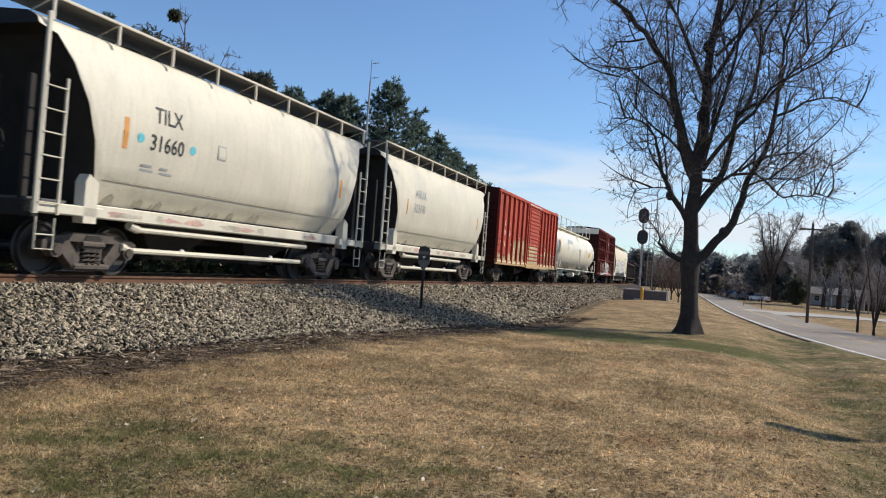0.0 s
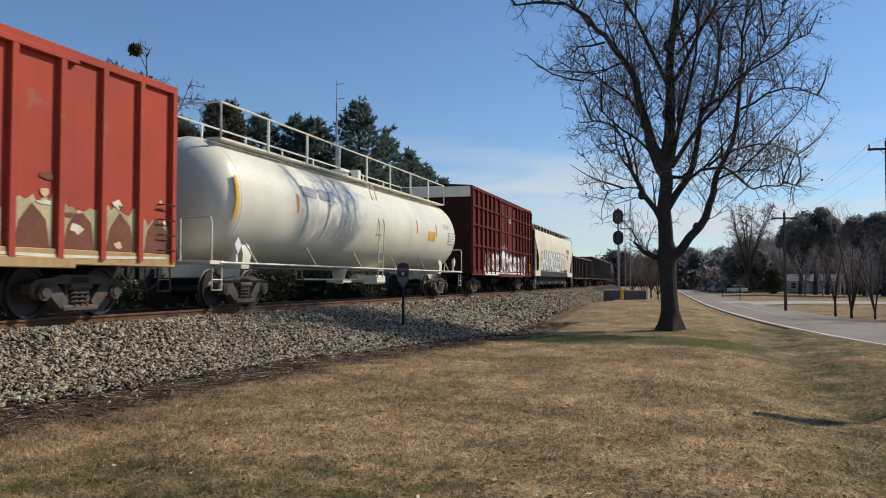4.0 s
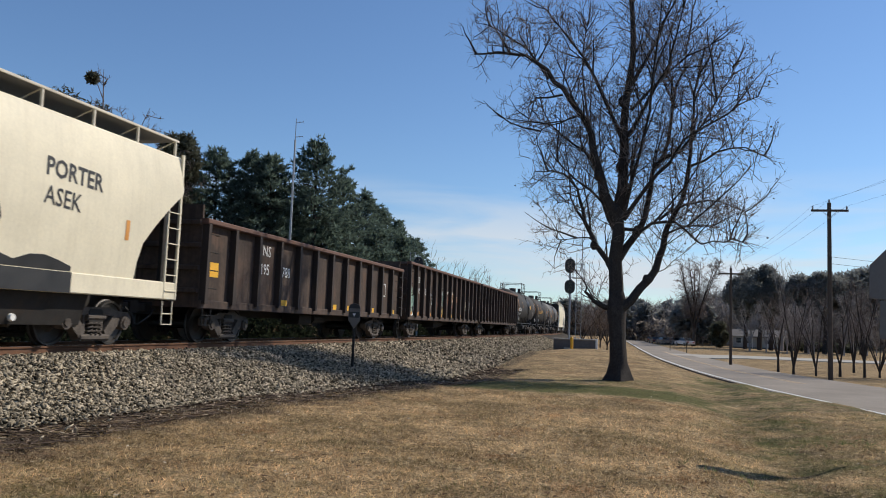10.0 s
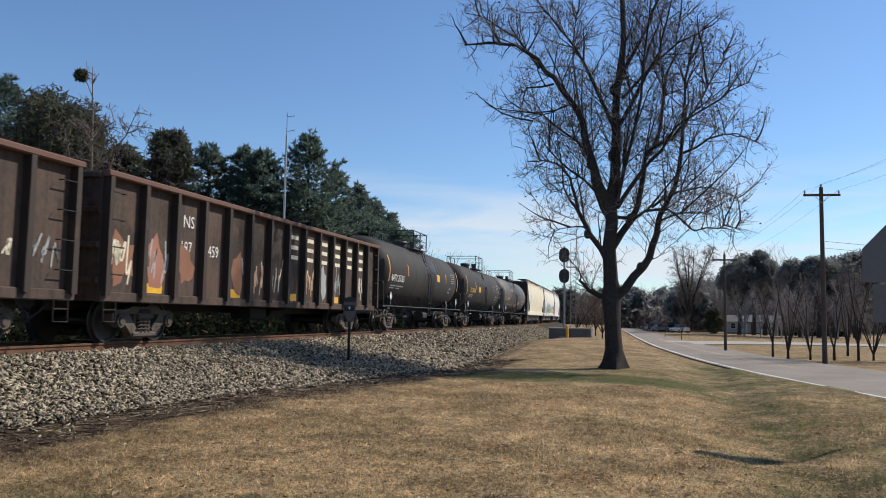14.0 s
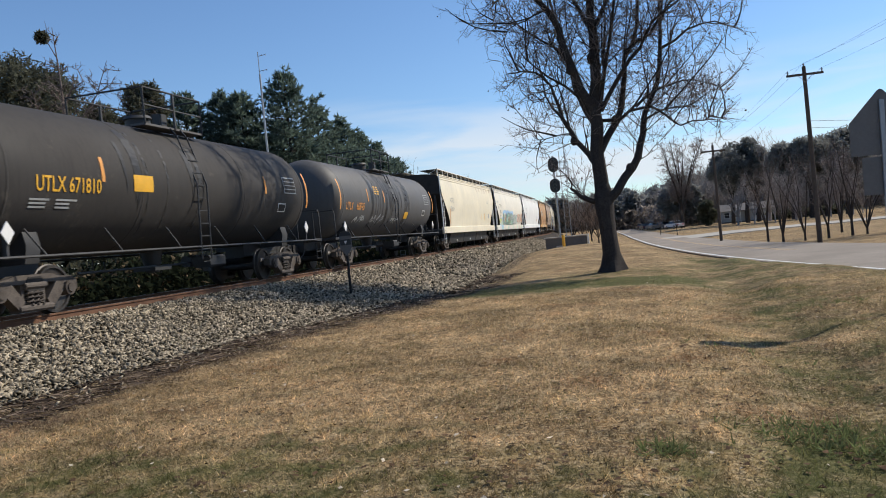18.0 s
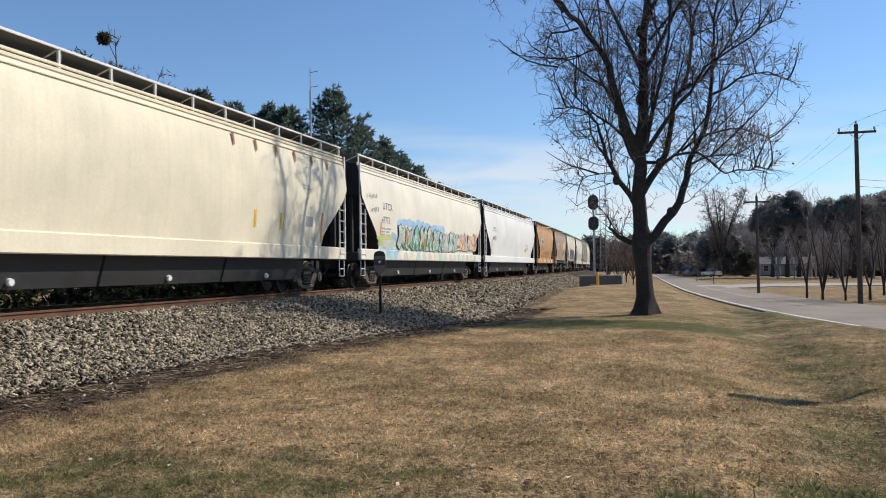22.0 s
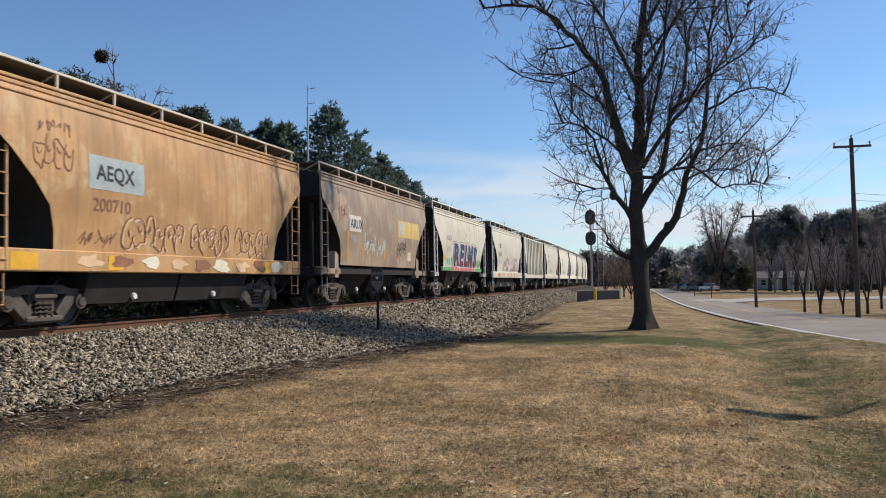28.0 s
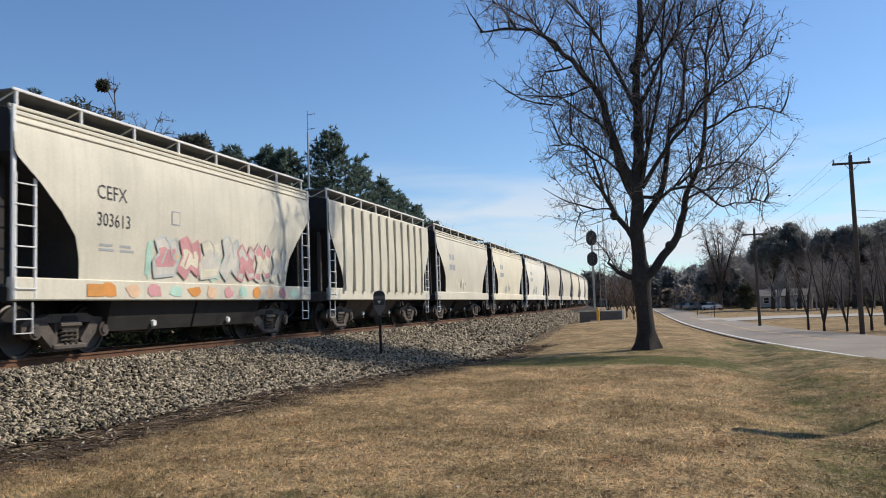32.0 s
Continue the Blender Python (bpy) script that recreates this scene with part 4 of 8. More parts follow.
    for i in range(nb + 1):
        y = -L + 0.2 + (length - 0.4) * i / nb
        part("bracket", Shape().box(1.36, 1.405, y - 0.024, y + 0.024, eave + 0.02, zt - 0.03, 0.004).tube([(1.38, y, zt - 0.02), (0.8, y, eave + 0.14)], 0.012, 4), P_GREYW if trim is paint else trim, car)
    for i in range(3 if length < 14 else 4):
        y = -L + length * (i + 0.5) / (3 if length < 14 else 4)
        part("hatch", Shape().tube([(0, y, eave + 0.18), (0, y, eave + 0.32)], [0.34, 0.30], 14), paint, car)
    # brake gear
    part("brake_wheel", Shape().tube([(0.55 + 0.26 * math.cos(a * 0.6), -L - 0.02, 2.1 + 0.26 * math.sin(a * 0.6)) for a in range(11)], 0.015, 5), M["dark"], car)
    return car, skin


def tank_car(name, label, length, paint, under, trim, radius=1.50, full_walk=False):
    car = make_car(name, label, length)
    L = length / 2
    T = L - 0.45
    zc = 1.05 + radius
    prof = [(-T, 0.02), (-T + 0.02, 0.45), (-T + 0.12, 0.9), (-T + 0.30, 1.25), (-T + 0.55, 1.44), (-T + 0.8, 1.5)]
    k = [(y, r * radius / 1.5) for y, r in prof]
    k += [(-T * 0.33, radius), (-T * 0.32, radius), (0, radius), (T * 0.32, radius), (T * 0.33, radius)]
    k += [(-y, r * radius / 1.5) for y, r in reversed(prof)]
    n = 36
    rings = [[(r * math.cos(2 * math.pi * i / n), y, zc + r * math.sin(2 * math.pi * i / n)) for i in range(n)] for y, r in k]
    part("tank", Shape().loft(rings), paint, car)
    for y in (-T * 0.33, T * 0.33, -T + 0.82, T - 0.82):
        rings = [[((radius + d) * math.cos(2 * math.pi * i / n), y + o, zc + (radius + d) * math.sin(2 * math.pi * i / n)) for i in range(n)] for o, d in ((-0.03, 0.0), (-0.02, 0.007), (0.02, 0.007), (0.03, 0.0))]
        part("weld_band", Shape().loft(rings, caps=False), paint, car)
    for e in (-1, 1):
        a, b = sorted((e * L, e * (L - 3.2)))
        part("stub_sill", Shape().box(-0.3, 0.3, a, b, 0.72, 1.12, 0.03), under, car)
        a, b = sorted((e * L, e * (L - 0.55)))
        part("end_platform", Shape().box(-1.5, 1.5, a, b, 1.02, 1.10, 0.01), under, car)
        for s in (-1, 1):
            y = e * (L - 0.06)
            part("end_rail", Shape().tube([(s * 1.5, y, 1.1), (s * 1.5, y, 1.95), (s * 1.46, y, 2.05), (s * 0.7, y, 2.05), (s * 0.7, y, 1.1)], 0.022, 6), trim, car)
            stirrup(car, s * 1.48, e * (L - 0.3), trim)
            yy = e * (L - 2.1)
            part("saddle", Shape().prism([(0.35 * s, 0.95), (1.10 * s, 0.95), (1.16 * s, 1.28), (1.10 * s, 1.52), (0.85 * s, 1.38), (0.5 * s, 1.2)], yy - 0.18, yy + 0.18, "y"), under, car)
            part("placard", Shape().prism([(e * (L - 1.15), 1.28), (e * (L - 1.0), 1.48), (e * (L - 1.15), 1.68), (e * (L - 1.3), 1.48)], s * 1.47, s * 1.49, "x"), M["white"], car, "diamond hazard placard")
            part("placard_bracket", Shape().box(min(s * 1.38, s * 1.46), max(s * 1.38, s * 1.46), e * (L - 1.15) - 0.03, e * (L - 1.15) + 0.03, 1.05, 1.6), under, car)
    for s in (-1, 1):
        part("side_rail", Shape().tube([(s * 1.50, -L + 0.4, 1.06), (s * 1.50, L - 0.4, 1.06)], 0.028, 6), trim, car)
        for i in range(6):
            y = -L + 2.0 + (length - 4.0) * i / 5
            part("rail_brace", Shape().tube([(s * 1.5, y, 1.06), (s * 1.34, y - 0.3, 1.55)], 0.02, 5), trim, car)
    # the manway with its platform and rails
    top = zc + radius
    sh = Shape().tube([(0, 0, top - 0.05), (0, 0, top + 0.28)], 0.30, 16).tube([(0, 0, top + 0.26), (0, 0, top + 0.34)], [0.36, 0.30], 16).box(0.5, 0.75, -0.2, 0.1, top - 0.1, top + 0.3, 0.03)
    part("manway", sh, under, car)
    hw = (T - 0.7) if full_walk else 1.25
    sh = Shape()
    for s in (-1, 1):
        sh.box(min(s * 0.62, s * 1.0), max(s * 0.62, s * 1.0), -hw, hw, top - 0.12, top - 0.07, 0.0)
    part("platform", sh, M["grating"] if not full_walk else trim, car)
    zr = top + 0.75
    rails = Shape()
    for s in (-1, 1):
        rails.tube([(s * 1.0, -hw, top - 0.1), (s * 1.0, -hw, zr), (s * 1.0, hw, zr), (s * 1.0, hw, top - 0.1)], 0.026, 6)
        if not full_walk:
            rails.tube([(s * 1.0, -hw, top + 0.35), (s * 1.0, hw, top + 0.35)], 0.02, 5)
        for i in range(1, 8 if full_walk else 2):
            y = -hw + 2 * hw * i / (8 if full_walk else 2)
            rails.box(s * 1.0 - 0.025, s * 1.0 + 0.025, y - 0.03, y + 0.03, top - 0.1, zr)
    for y in (-hw, hw):
        rails.tube([(-1.0, y, zr), (1.0, y, zr)], 0.022, 5)
    part("platform_rail", rails, trim, car)
    for s in (1, -1):
        pts_a = [(s * 1.50, -0.22, 0.75), (s * 1.56, -0.22, zc), (s * 1.15, -0.22, top - 0.3), (s * 1.0, -0.22, top - 0.1)]
        sh = Shape()
        for dy in (-0.22, 0.22):
            sh.tube([(p[0], dy, p[2]) for p in pts_a], 0.02, 5)
        for i in range(10):
            f = 0.7 + (zc + 0.9 - 0.7) * i / 9
            x = 1.52 if f < zc else 1.56 - (f - zc) * 0.28
            sh.tube([(s * x, -0.22, f), (s * x, 0.22, f)], 0.014, 4)
        part("side_ladder", sh, trim, car)
    part("bottom_valve", Shape().tube([(0, 0, 1.1), (0, 0, 0.55)], [0.28, 0.16], 12).box(-0.3, 0.3, -0.35, 0.35, 0.6, 0.7), under, car)
    part("brake_gear", Shape().box(0.4, 0.9, 1.2, 2.0, 0.55, 0.85, 0.05).tube([(0.2, -3, 0.7), (0.2, 3, 0.7)], 0.03, 6).tube([(-0.4, 2.2, 0.75), (-0.4, 3.2, 0.75)], 0.16, 10), under, car)

    def skin(z):
        d = z - zc
        return math.sqrt(max(0.05, radius**2 - d * d)) + 0.004
    return car, skin


def boxcar(name, label, length, height, paint, end_paint, rows, posts, door, trim, cap=None, sill_paint=None):
    car = make_car(name, label, length)
    L, W = length / 2, 1.50
    z0 = 1.02
    part("body", Shape().box(-W, W, -L + 0.04, L - 0.04, z0, height - 0.12, 0.0), paint, car, smooth=None)
    # end_paint, on roof and ends: side colour darkened to hold the end's shade
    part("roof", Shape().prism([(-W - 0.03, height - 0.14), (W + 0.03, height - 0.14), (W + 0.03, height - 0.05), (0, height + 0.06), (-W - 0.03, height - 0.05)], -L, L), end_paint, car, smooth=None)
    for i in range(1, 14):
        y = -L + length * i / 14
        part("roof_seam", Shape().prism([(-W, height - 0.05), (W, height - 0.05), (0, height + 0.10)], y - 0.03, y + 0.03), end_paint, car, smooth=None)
    for s in (-1, 1):
        part("top_chord", Shape().box(min(s * W, s * (W + 0.07)), max(s * W, s * (W + 0.07)), -L, L, height - 0.22, height - 0.06, 0.015), paint, car)
        part("side_sill", Shape().box(min(s * W, s * (W + 0.06)), max(s * W, s * (W + 0.06)), -L, L, z0 - 0.10, z0 + 0.16, 0.015), sill_paint or paint, car)
        a, b = door
        for i, y in enumerate(posts):
            part("post", Shape().prism([(y - 0.06, z0), (y + 0.06, z0), (y + 0.06, height - 0.2), (y - 0.06, height - 0.2)], s * W, s * (W + 0.105), "x"), paint, car)
        for z in rows:
            for y0, y1 in ((-L + 0.05, a - 0.1), (b + 0.1, L - 0.05)):
                part("belt", Shape().box(min(s * W, s * (W + 0.08)), max(s * W, s * (W + 0.08)), y0, y1, z - 0.05, z + 0.05, 0.012), paint, car)
        dr = part("door", Shape().box(min(s * W, s * (W + 0.05)), max(s * W, s * (W + 0.05)), a, b, z0 + 0.08, height - 0.24, 0.01), paint, car, "sliding side door")
        part("door_track", Shape().box(min(s * W, s * (W + 0.10)), max(s * W, s * (W + 0.10)), a - 0.2, b + (b - a) * 0.9, z0 - 0.16, z0 + 0.02, 0.015), sill_paint or paint, car)
        part("door_hanger", Shape().box(min(s * W, s * (W + 0.11)), max(s * W, s * (W + 0.11)), a - 0.2, b + (b - a) * 0.9, height - 0.30, height - 0.20, 0.015), paint, car)
        if rows:
            for z in rows:
                part("door_belt", Shape().box(min(s * W, s * (W + 0.09)), max(s * W, s * (W + 0.09)), a, b, z - 0.05, z + 0.05, 0.012), paint, dr)
            for y in (a + 0.04, (a + b) / 2 - 0.3, (a + b) / 2 + 0.35, b - 0.04):
                part("door_post", Shape().box(min(s * W, s * (W + 0.10)), max(s * W, s * (W + 0.10)), y - 0.04, y + 0.04, z0 + 0.1, height - 0.3, 0.01), paint, dr)
        else:
            nz = 15
            for i in range(nz):
                z = z0 + 0.3 + (height - 0.7 - z0) * i / (nz - 1)
                part("door_rib",
                     Shape().box(min(s * (W + 0.04), s * (W + 0.085)), max(s * (W + 0.04), s * (W + 0.085)), a + 0.12, b - 0.12, z - 0.035, z + 0.035, 0.015), paint, dr)
            for y in (a + 0.05, b - 0.05):
                part("door_stile", Shape().box(min(s * W, s * (W + 0.09)), max(s * W, s * (W + 0.09)), y - 0.05, y + 0.05, z0 + 0.08, height - 0.26, 0.012), paint, dr)
        part("door_bar", Shape().tube([(s * (W + 0.12), a + 0.18, z0 + 0.2), (s * (W + 0.12), a + 0.18, height - 0.4)], 0.02, 6), paint, dr)
    for e in (-1, 1):
        a, b = sorted((e * (L - 0.05), e * (L - 0.015)))
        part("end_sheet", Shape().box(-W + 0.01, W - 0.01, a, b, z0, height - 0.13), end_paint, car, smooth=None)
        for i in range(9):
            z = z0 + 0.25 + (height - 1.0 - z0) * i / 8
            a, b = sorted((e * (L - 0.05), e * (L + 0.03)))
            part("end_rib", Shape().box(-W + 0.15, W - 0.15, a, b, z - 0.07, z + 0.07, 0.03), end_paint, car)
        if cap:
            a, b = sorted((e * (L - 0.03), e * (L + 0.045)))
            part("end_cap", Shape().box(-W + 0.02, W - 0.02, a, b, height - 0.60, height - 0.1, 0.01), cap, car, "pale band across the top of the end")
        for s in (-1, 1):
            y0, y1 = sorted((e * (L - 0.08), e * (L - 0.5)))
            ladder(car, s * (W + 0.09), y0, y1, 1.1, 2.3, trim, 4, "grab_irons", False)
            stirrup(car, s * (W + 0.02), e * (L - 0.3), trim)
    part("centre_sill", Shape().box(-0.25, 0.25, -L, L, 0.68, 1.0, 0.02), M["dark"], car)
    part("brake_gear", Shape().box(0.3, 0.9, -1.0, 0.0, 0.5, 0.85, 0.05).tube([(0.6, 0.6, 0.72), (0.6, 1.6, 0.72)], 0.17, 10).tube([(0.2, -4, 0.75), (0.2, 4, 0.75)], 0.03, 6), M["dark"], car)
    return car, (lambda z: W)


def gondola(name, label, length, height, paint, rim, stakes, trim, floor_z=1.05, end_high=0.0):
    car = make_car(name, label, length)
    L, W = length / 2, 1.44
    for s in (-1, 1):
        part("side", Shape().box(min(s * (W - 0.04), s * W), max(s * (W - 0.04), s * W), -L + 0.05, L - 0.05, floor_z - 0.12, height - 0.06), paint, car, smooth=None)
        part("top_chord", Shape().box(min(s * (W - 0.06), s * (W + 0.18)), max(s * (W - 0.06), s * (W + 0.18)), -L, L, height - 0.13, height, 0.025), rim, car, "rust-worn top rim")
        part("side_sill", Shape().box(min(s * (W - 0.03), s * (W + 0.08)), max(s * (W - 0.03), s * (W + 0.08)), -L, L, floor_z - 0.22, floor_z - 0.02, 0.02), paint, car)
        for i in range(stakes):
            y = -L + 0.12 + (length - 0.24) * i / (stakes - 1)
            part("stake", Shape().prism([(y - 0.075, floor_z - 0.1), (y + 0.075, floor_z - 0.1), (y + 0.06, height - 0.1), (y - 0.06, height - 0.1)], s * W, s * (W + 0.17), "x"), P_STAKE, car)
    part("floor", Shape().box(-W + 0.04, W - 0.04, -L + 0.05, L - 0.05, floor_z - 0.1, floor_z), M["dark"], car)
    for e in (-1, 1):
        a, b = sorted((e * (L - 0.02), e * (L - 0.08)))
        part("end_wall", Shape().box(-W, W, a, b, floor_z - 0.2, height - 0.02 + end_high), paint, car, smooth=None)
        for i in range(4):
            z = floor_z + 0.2 + (height - floor_z - 0.3) * i / 3
            a, b = sorted((e * (L - 0.03), e * (L + 0.07)))
            part("end_rib", Shape().box(-W, W, a, b, z - 0.06, z + 0.06, 0.02), paint, car)
        for s in (-1, 1):
            y0, y1 = sorted((e * (L - 0.16), e * (L - 0.55)))
            ladder(car, s * (W + 0.15), y0, y1, 1.1, height - 0.15, trim, 4, "grab_irons", False)
            stirrup(car, s * (W + 0.06), e * (L - 0.33), trim)
    part("centre_sill", Shape().box(-0.25, 0.25, -L, L, 0.66, 0.95, 0.02), M["dark"], car)
    part("brake_gear", Shape().box(0.3, 0.9, -1.0, 0.0, 0.5, 0.85, 0.05).tube([(0.6, 0.6, 0.72), (0.6, 1.6, 0.72)], 0.17, 10).tube([(0.2, -4, 0.75), (0.2, 4, 0.75)], 0.03, 6), M["dark"], car)
    return car, (lambda z: W + 0.002)


TRAIN = []


def place(car, front, rear):
    TRAIN.append((car, (front + rear) / 2, (rear - front) / 2 - car["inset"]))
    del car["inset"]


# ---- the train, from its front to its end ----
P_CREAM = steel("off-white hopper paint", (0.63, 0.58, 0.46), streak=0.25, patch=0.0, streak_color=(0.30, 0.26, 0.20))
P_CREAM2 = steel("cream hopper paint", (0.75, 0.675, 0.505), streak=0.16, streak_color=(0.33, 0.26, 0.17), patch=0.0)
P_WHITE = steel("weathered white paint", (0.77, 0.72, 0.60), streak=0.13, streak_color=(0.34, 0.31, 0.26), patch=0.0)
P_TANKW = steel("glossy cream tank paint", (0.76, 0.72, 0.58), rough=0.4, streak=0.10, streak_color=(0.34, 0.28, 0.2), patch=0.0)
P_RED = steel("faded red boxcar paint", (0.41, 0.066, 0.038), rough=0.75, spec=0.25, streak=0.35, streak_color=(0.22, 0.045, 0.035), patch=0.10, patch_color=(0.36, 0.14, 0.09), vary=0.16)
# end paints: grime, and the shade of the sunless ends put into the colour
P_RED_SHADE = steel("grimy red paint with end shade", (0.060, 0.016, 0.013), rough=0.85, spec=0.1, streak=0.4, streak_color=(0.04, 0.015, 0.012))
P_MAROON_SHADE = steel("grimy maroon paint with end shade", (0.036, 0.013, 0.011), rough=0.85, spec=0.1, streak=0.4, streak_color=(0.03, 0.012, 0.012))
P_SILL = steel("peeling cream and orange paint", (0.46, 0.30, 0.13), streak=0.3, patch=0.3, patch_color=(0.30, 0.08, 0.04))
P_MAROON = steel("maroon boxcar paint", (0.130, 0.022, 0.017), rough=0.8, spec=0.15, streak=0.4, streak_color=(0.075, 0.02, 0.017), patch=0.12, patch_color=(0.10, 0.05, 0.035))
P_GON = steel("rusty brown gondola paint", (0.078, 0.055, 0.044), rough=0.8, spec=0.25, streak=0.7, streak_color=(0.022, 0.017, 0.015), patch=0.5, patch_color=(0.105, 0.066, 0.048), vary=0.5, grain=9, grain_by=0.2)
P_STAKE = steel("darker brown stake paint", (0.036, 0.024, 0.019), rough=0.8, streak=0.5, streak_color=(0.016, 0.013, 0.012), patch=0.2, patch_color=(0.075, 0.042, 0.03), vary=0.3)
P_RIM = steel("rust-worn rim", (0.125, 0.062, 0.043), rough=0.8, streak=0.1, patch=0.2)
P_TANKB = steel("sooty black tank paint", (0.044, 0.040, 0.037), rough=0.75, spec=0.25, streak=0.6, streak_color=(0.025, 0.024, 0.024), patch=0.1, patch_color=(0.10, 0.085, 0.07), vary=0.2)
P_TANKG = steel("grey-black tank paint", (0.085, 0.083, 0.082), rough=0.66, streak=0.6, streak_color=(0.05, 0.048, 0.046), patch=0.1, patch_color=(0.09, 0.08, 0.07), vary=0.2)
P_ORANGE = steel("faded orange hopper paint", (0.49, 0.275, 0.115), streak=0.75, streak_color=(0.24, 0.125, 0.06), patch=0.4, patch_color=(0.56, 0.38, 0.20), vary=0.25)
P_TAN = steel("rust-stained tan hopper paint", (0.36, 0.255, 0.175), streak=0.75, streak_color=(0.13, 0.075, 0.05), patch=0.45, patch_color=(0.40, 0.33, 0.25), vary=0.3)
P_CLEAN = steel("clean white hopper paint", (0.74, 0.73, 0.69), streak=0.12, patch=0.0, streak_color=(0.42, 0.38, 0.31))
P_GREYW = steel("grey-white hopper paint", (0.645, 0.585, 0.465), streak=0.3, streak_color=(0.30, 0.26, 0.2), patch=0.0)


def piece_letters(car, skin, y0, y1, z0, z1, fill, edge, seed, n, lift=0.012, floor=1.37, edge_by=1.11, line=0.055, shade=None):
    """Sprayed letter shapes that cannot be read: a drop shade, a fill with a second tone in it, an outline and inner strokes."""
    rng = random.Random(seed)
    w = (y1 - y0) / n
    forms = (((0.0, 0.05), (0.3, 0.0), (0.42, 0.3), (0.66, 0.04), (1.02, 0.12), (0.82, 0.45), (1.0, 0.8), (0.7, 1.0), (0.52, 0.7), (0.22, 1.02), (-0.04, 0.78), (0.16, 0.5)),
             ((0.08, 0.0), (0.9, 0.08), (1.04, 0.4), (0.78, 0.5), (0.98, 0.72), (0.9, 1.0), (0.55, 0.9), (0.4, 1.04), (0.02, 0.9), (0.2, 0.6), (-0.02, 0.38)),
             ((0.0, 0.2), (0.4, -0.02), (0.6, 0.25), (0.98, 0.05), (1.0, 0.6), (0.85, 0.95), (0.6, 0.8), (0.35, 1.0), (0.05, 0.9), (0.22, 0.55)),
             ((0.02, 0.0), (0.34, 0.02), (0.46, 0.42), (0.60, 0.0), (0.96, 0.02), (0.72, 0.86), (0.50, 1.06), (0.24, 0.88)))
    for k in range(n):
        a = y0 + k * w
        h = (z1 - z0) * rng.uniform(0.85, 1.1)
        s = rng.uniform(-0.12, 0.12) * w
        out = [(a + (p + s * q) * w, max(floor, z0 + q * h)) for p, q in rng.choice(forms)]
        cy, cz = sum(p[0] for p in out) / len(out), sum(p[1] for p in out) / len(out)
        up = lift + 0.0008 * k
        if shade:
            decal(car, [(p + 0.10, max(floor, q - 0.07)) for p, q in out], shade, skin, "graffiti", lift=up, rows=5)
        decal(car, out, fill[k % len(fill)], skin, "graffiti", lift=up + 0.003, rows=5)
        low = [(cy + (p - cy) * 0.86, max(floor, cz - 0.05 * h + (q - cz) * 0.5)) for p, q in out]
        decal(car, low, fill[(k + 1) % len(fill)], skin, "graffiti", lift=up + 0.005, rows=4)
        e = edge[k % len(edge)]
        scrawl(car, skin, [[tuple(Vector(p).lerp(Vector(q), f)) for p, q in zip(out, out[1:] + out[:1]) for f in (0.0, 0.5)] + out[:1]], e, line, up + 0.008, rounds=0)
        scrawl(car, skin, [[(cy - 0.2 * w, cz - 0.25 * h), (cy - 0.02 * w, cz + 0.1 * h)], [(cy + 0.1 * w, cz + 0.28 * h), (cy + 0.2 * w, cz - 0.05 * h)]], e, line * 0.9, up + 0.009)


def faded_spray(name, low, high, z0, z1):
    """Spray paint that fades from one colour into another up the letters, with a cloudy edge."""
    m = surface(name, high, 0.6, 0, 0.2, 2, 25, 0.1)
    n, l = m.node_tree.nodes, m.node_tree.links
    base = n["Principled BSDF"].inputs["Base Color"]
    old = base.links[0].from_socket
    tc, sep, noise, add = n.new("ShaderNodeTexCoord"), n.new("ShaderNodeSeparateXYZ"), n.new("ShaderNodeTexNoise"), n.new("ShaderNodeMath")
    l.new(tc.outputs["Object"], sep.inputs[0])
    l.new(tc.outputs["Object"], noise.inputs["Vector"])
    noise.inputs["Scale"].default_value = 2.5
    add.operation = "MULTIPLY_ADD"
    add.inputs[1].default_value = 0.7
    l.new(noise.outputs["Fac"], add.inputs[0])
    l.new(sep.outputs["Z"], add.inputs[2])
    ramp, x = n.new("ShaderNodeMapRange"), n.new("ShaderNodeMix")
    ramp.inputs["From Min"].default_value, ramp.inputs["From Max"].default_value = z0 + 0.35, z1 + 0.35
    l.new(add.outputs[0], ramp.inputs["Value"])
    x.data_type = "RGBA"
    x.inputs[6].default_value = (*low, 1)
    l.new(ramp.outputs[0], x.inputs["Factor"])
    l.new(old, x.inputs[7])
    l.new(x.outputs[2], base)
    return m


def small_hopper(label, paint, skin_kind="curved", **k):
    return covered_hopper("covered_hopper_car", label, 11.05, paint, k.pop("lower", M["dark"]), k.pop("trim", M["white"]), skin_kind, bays=2, **k)


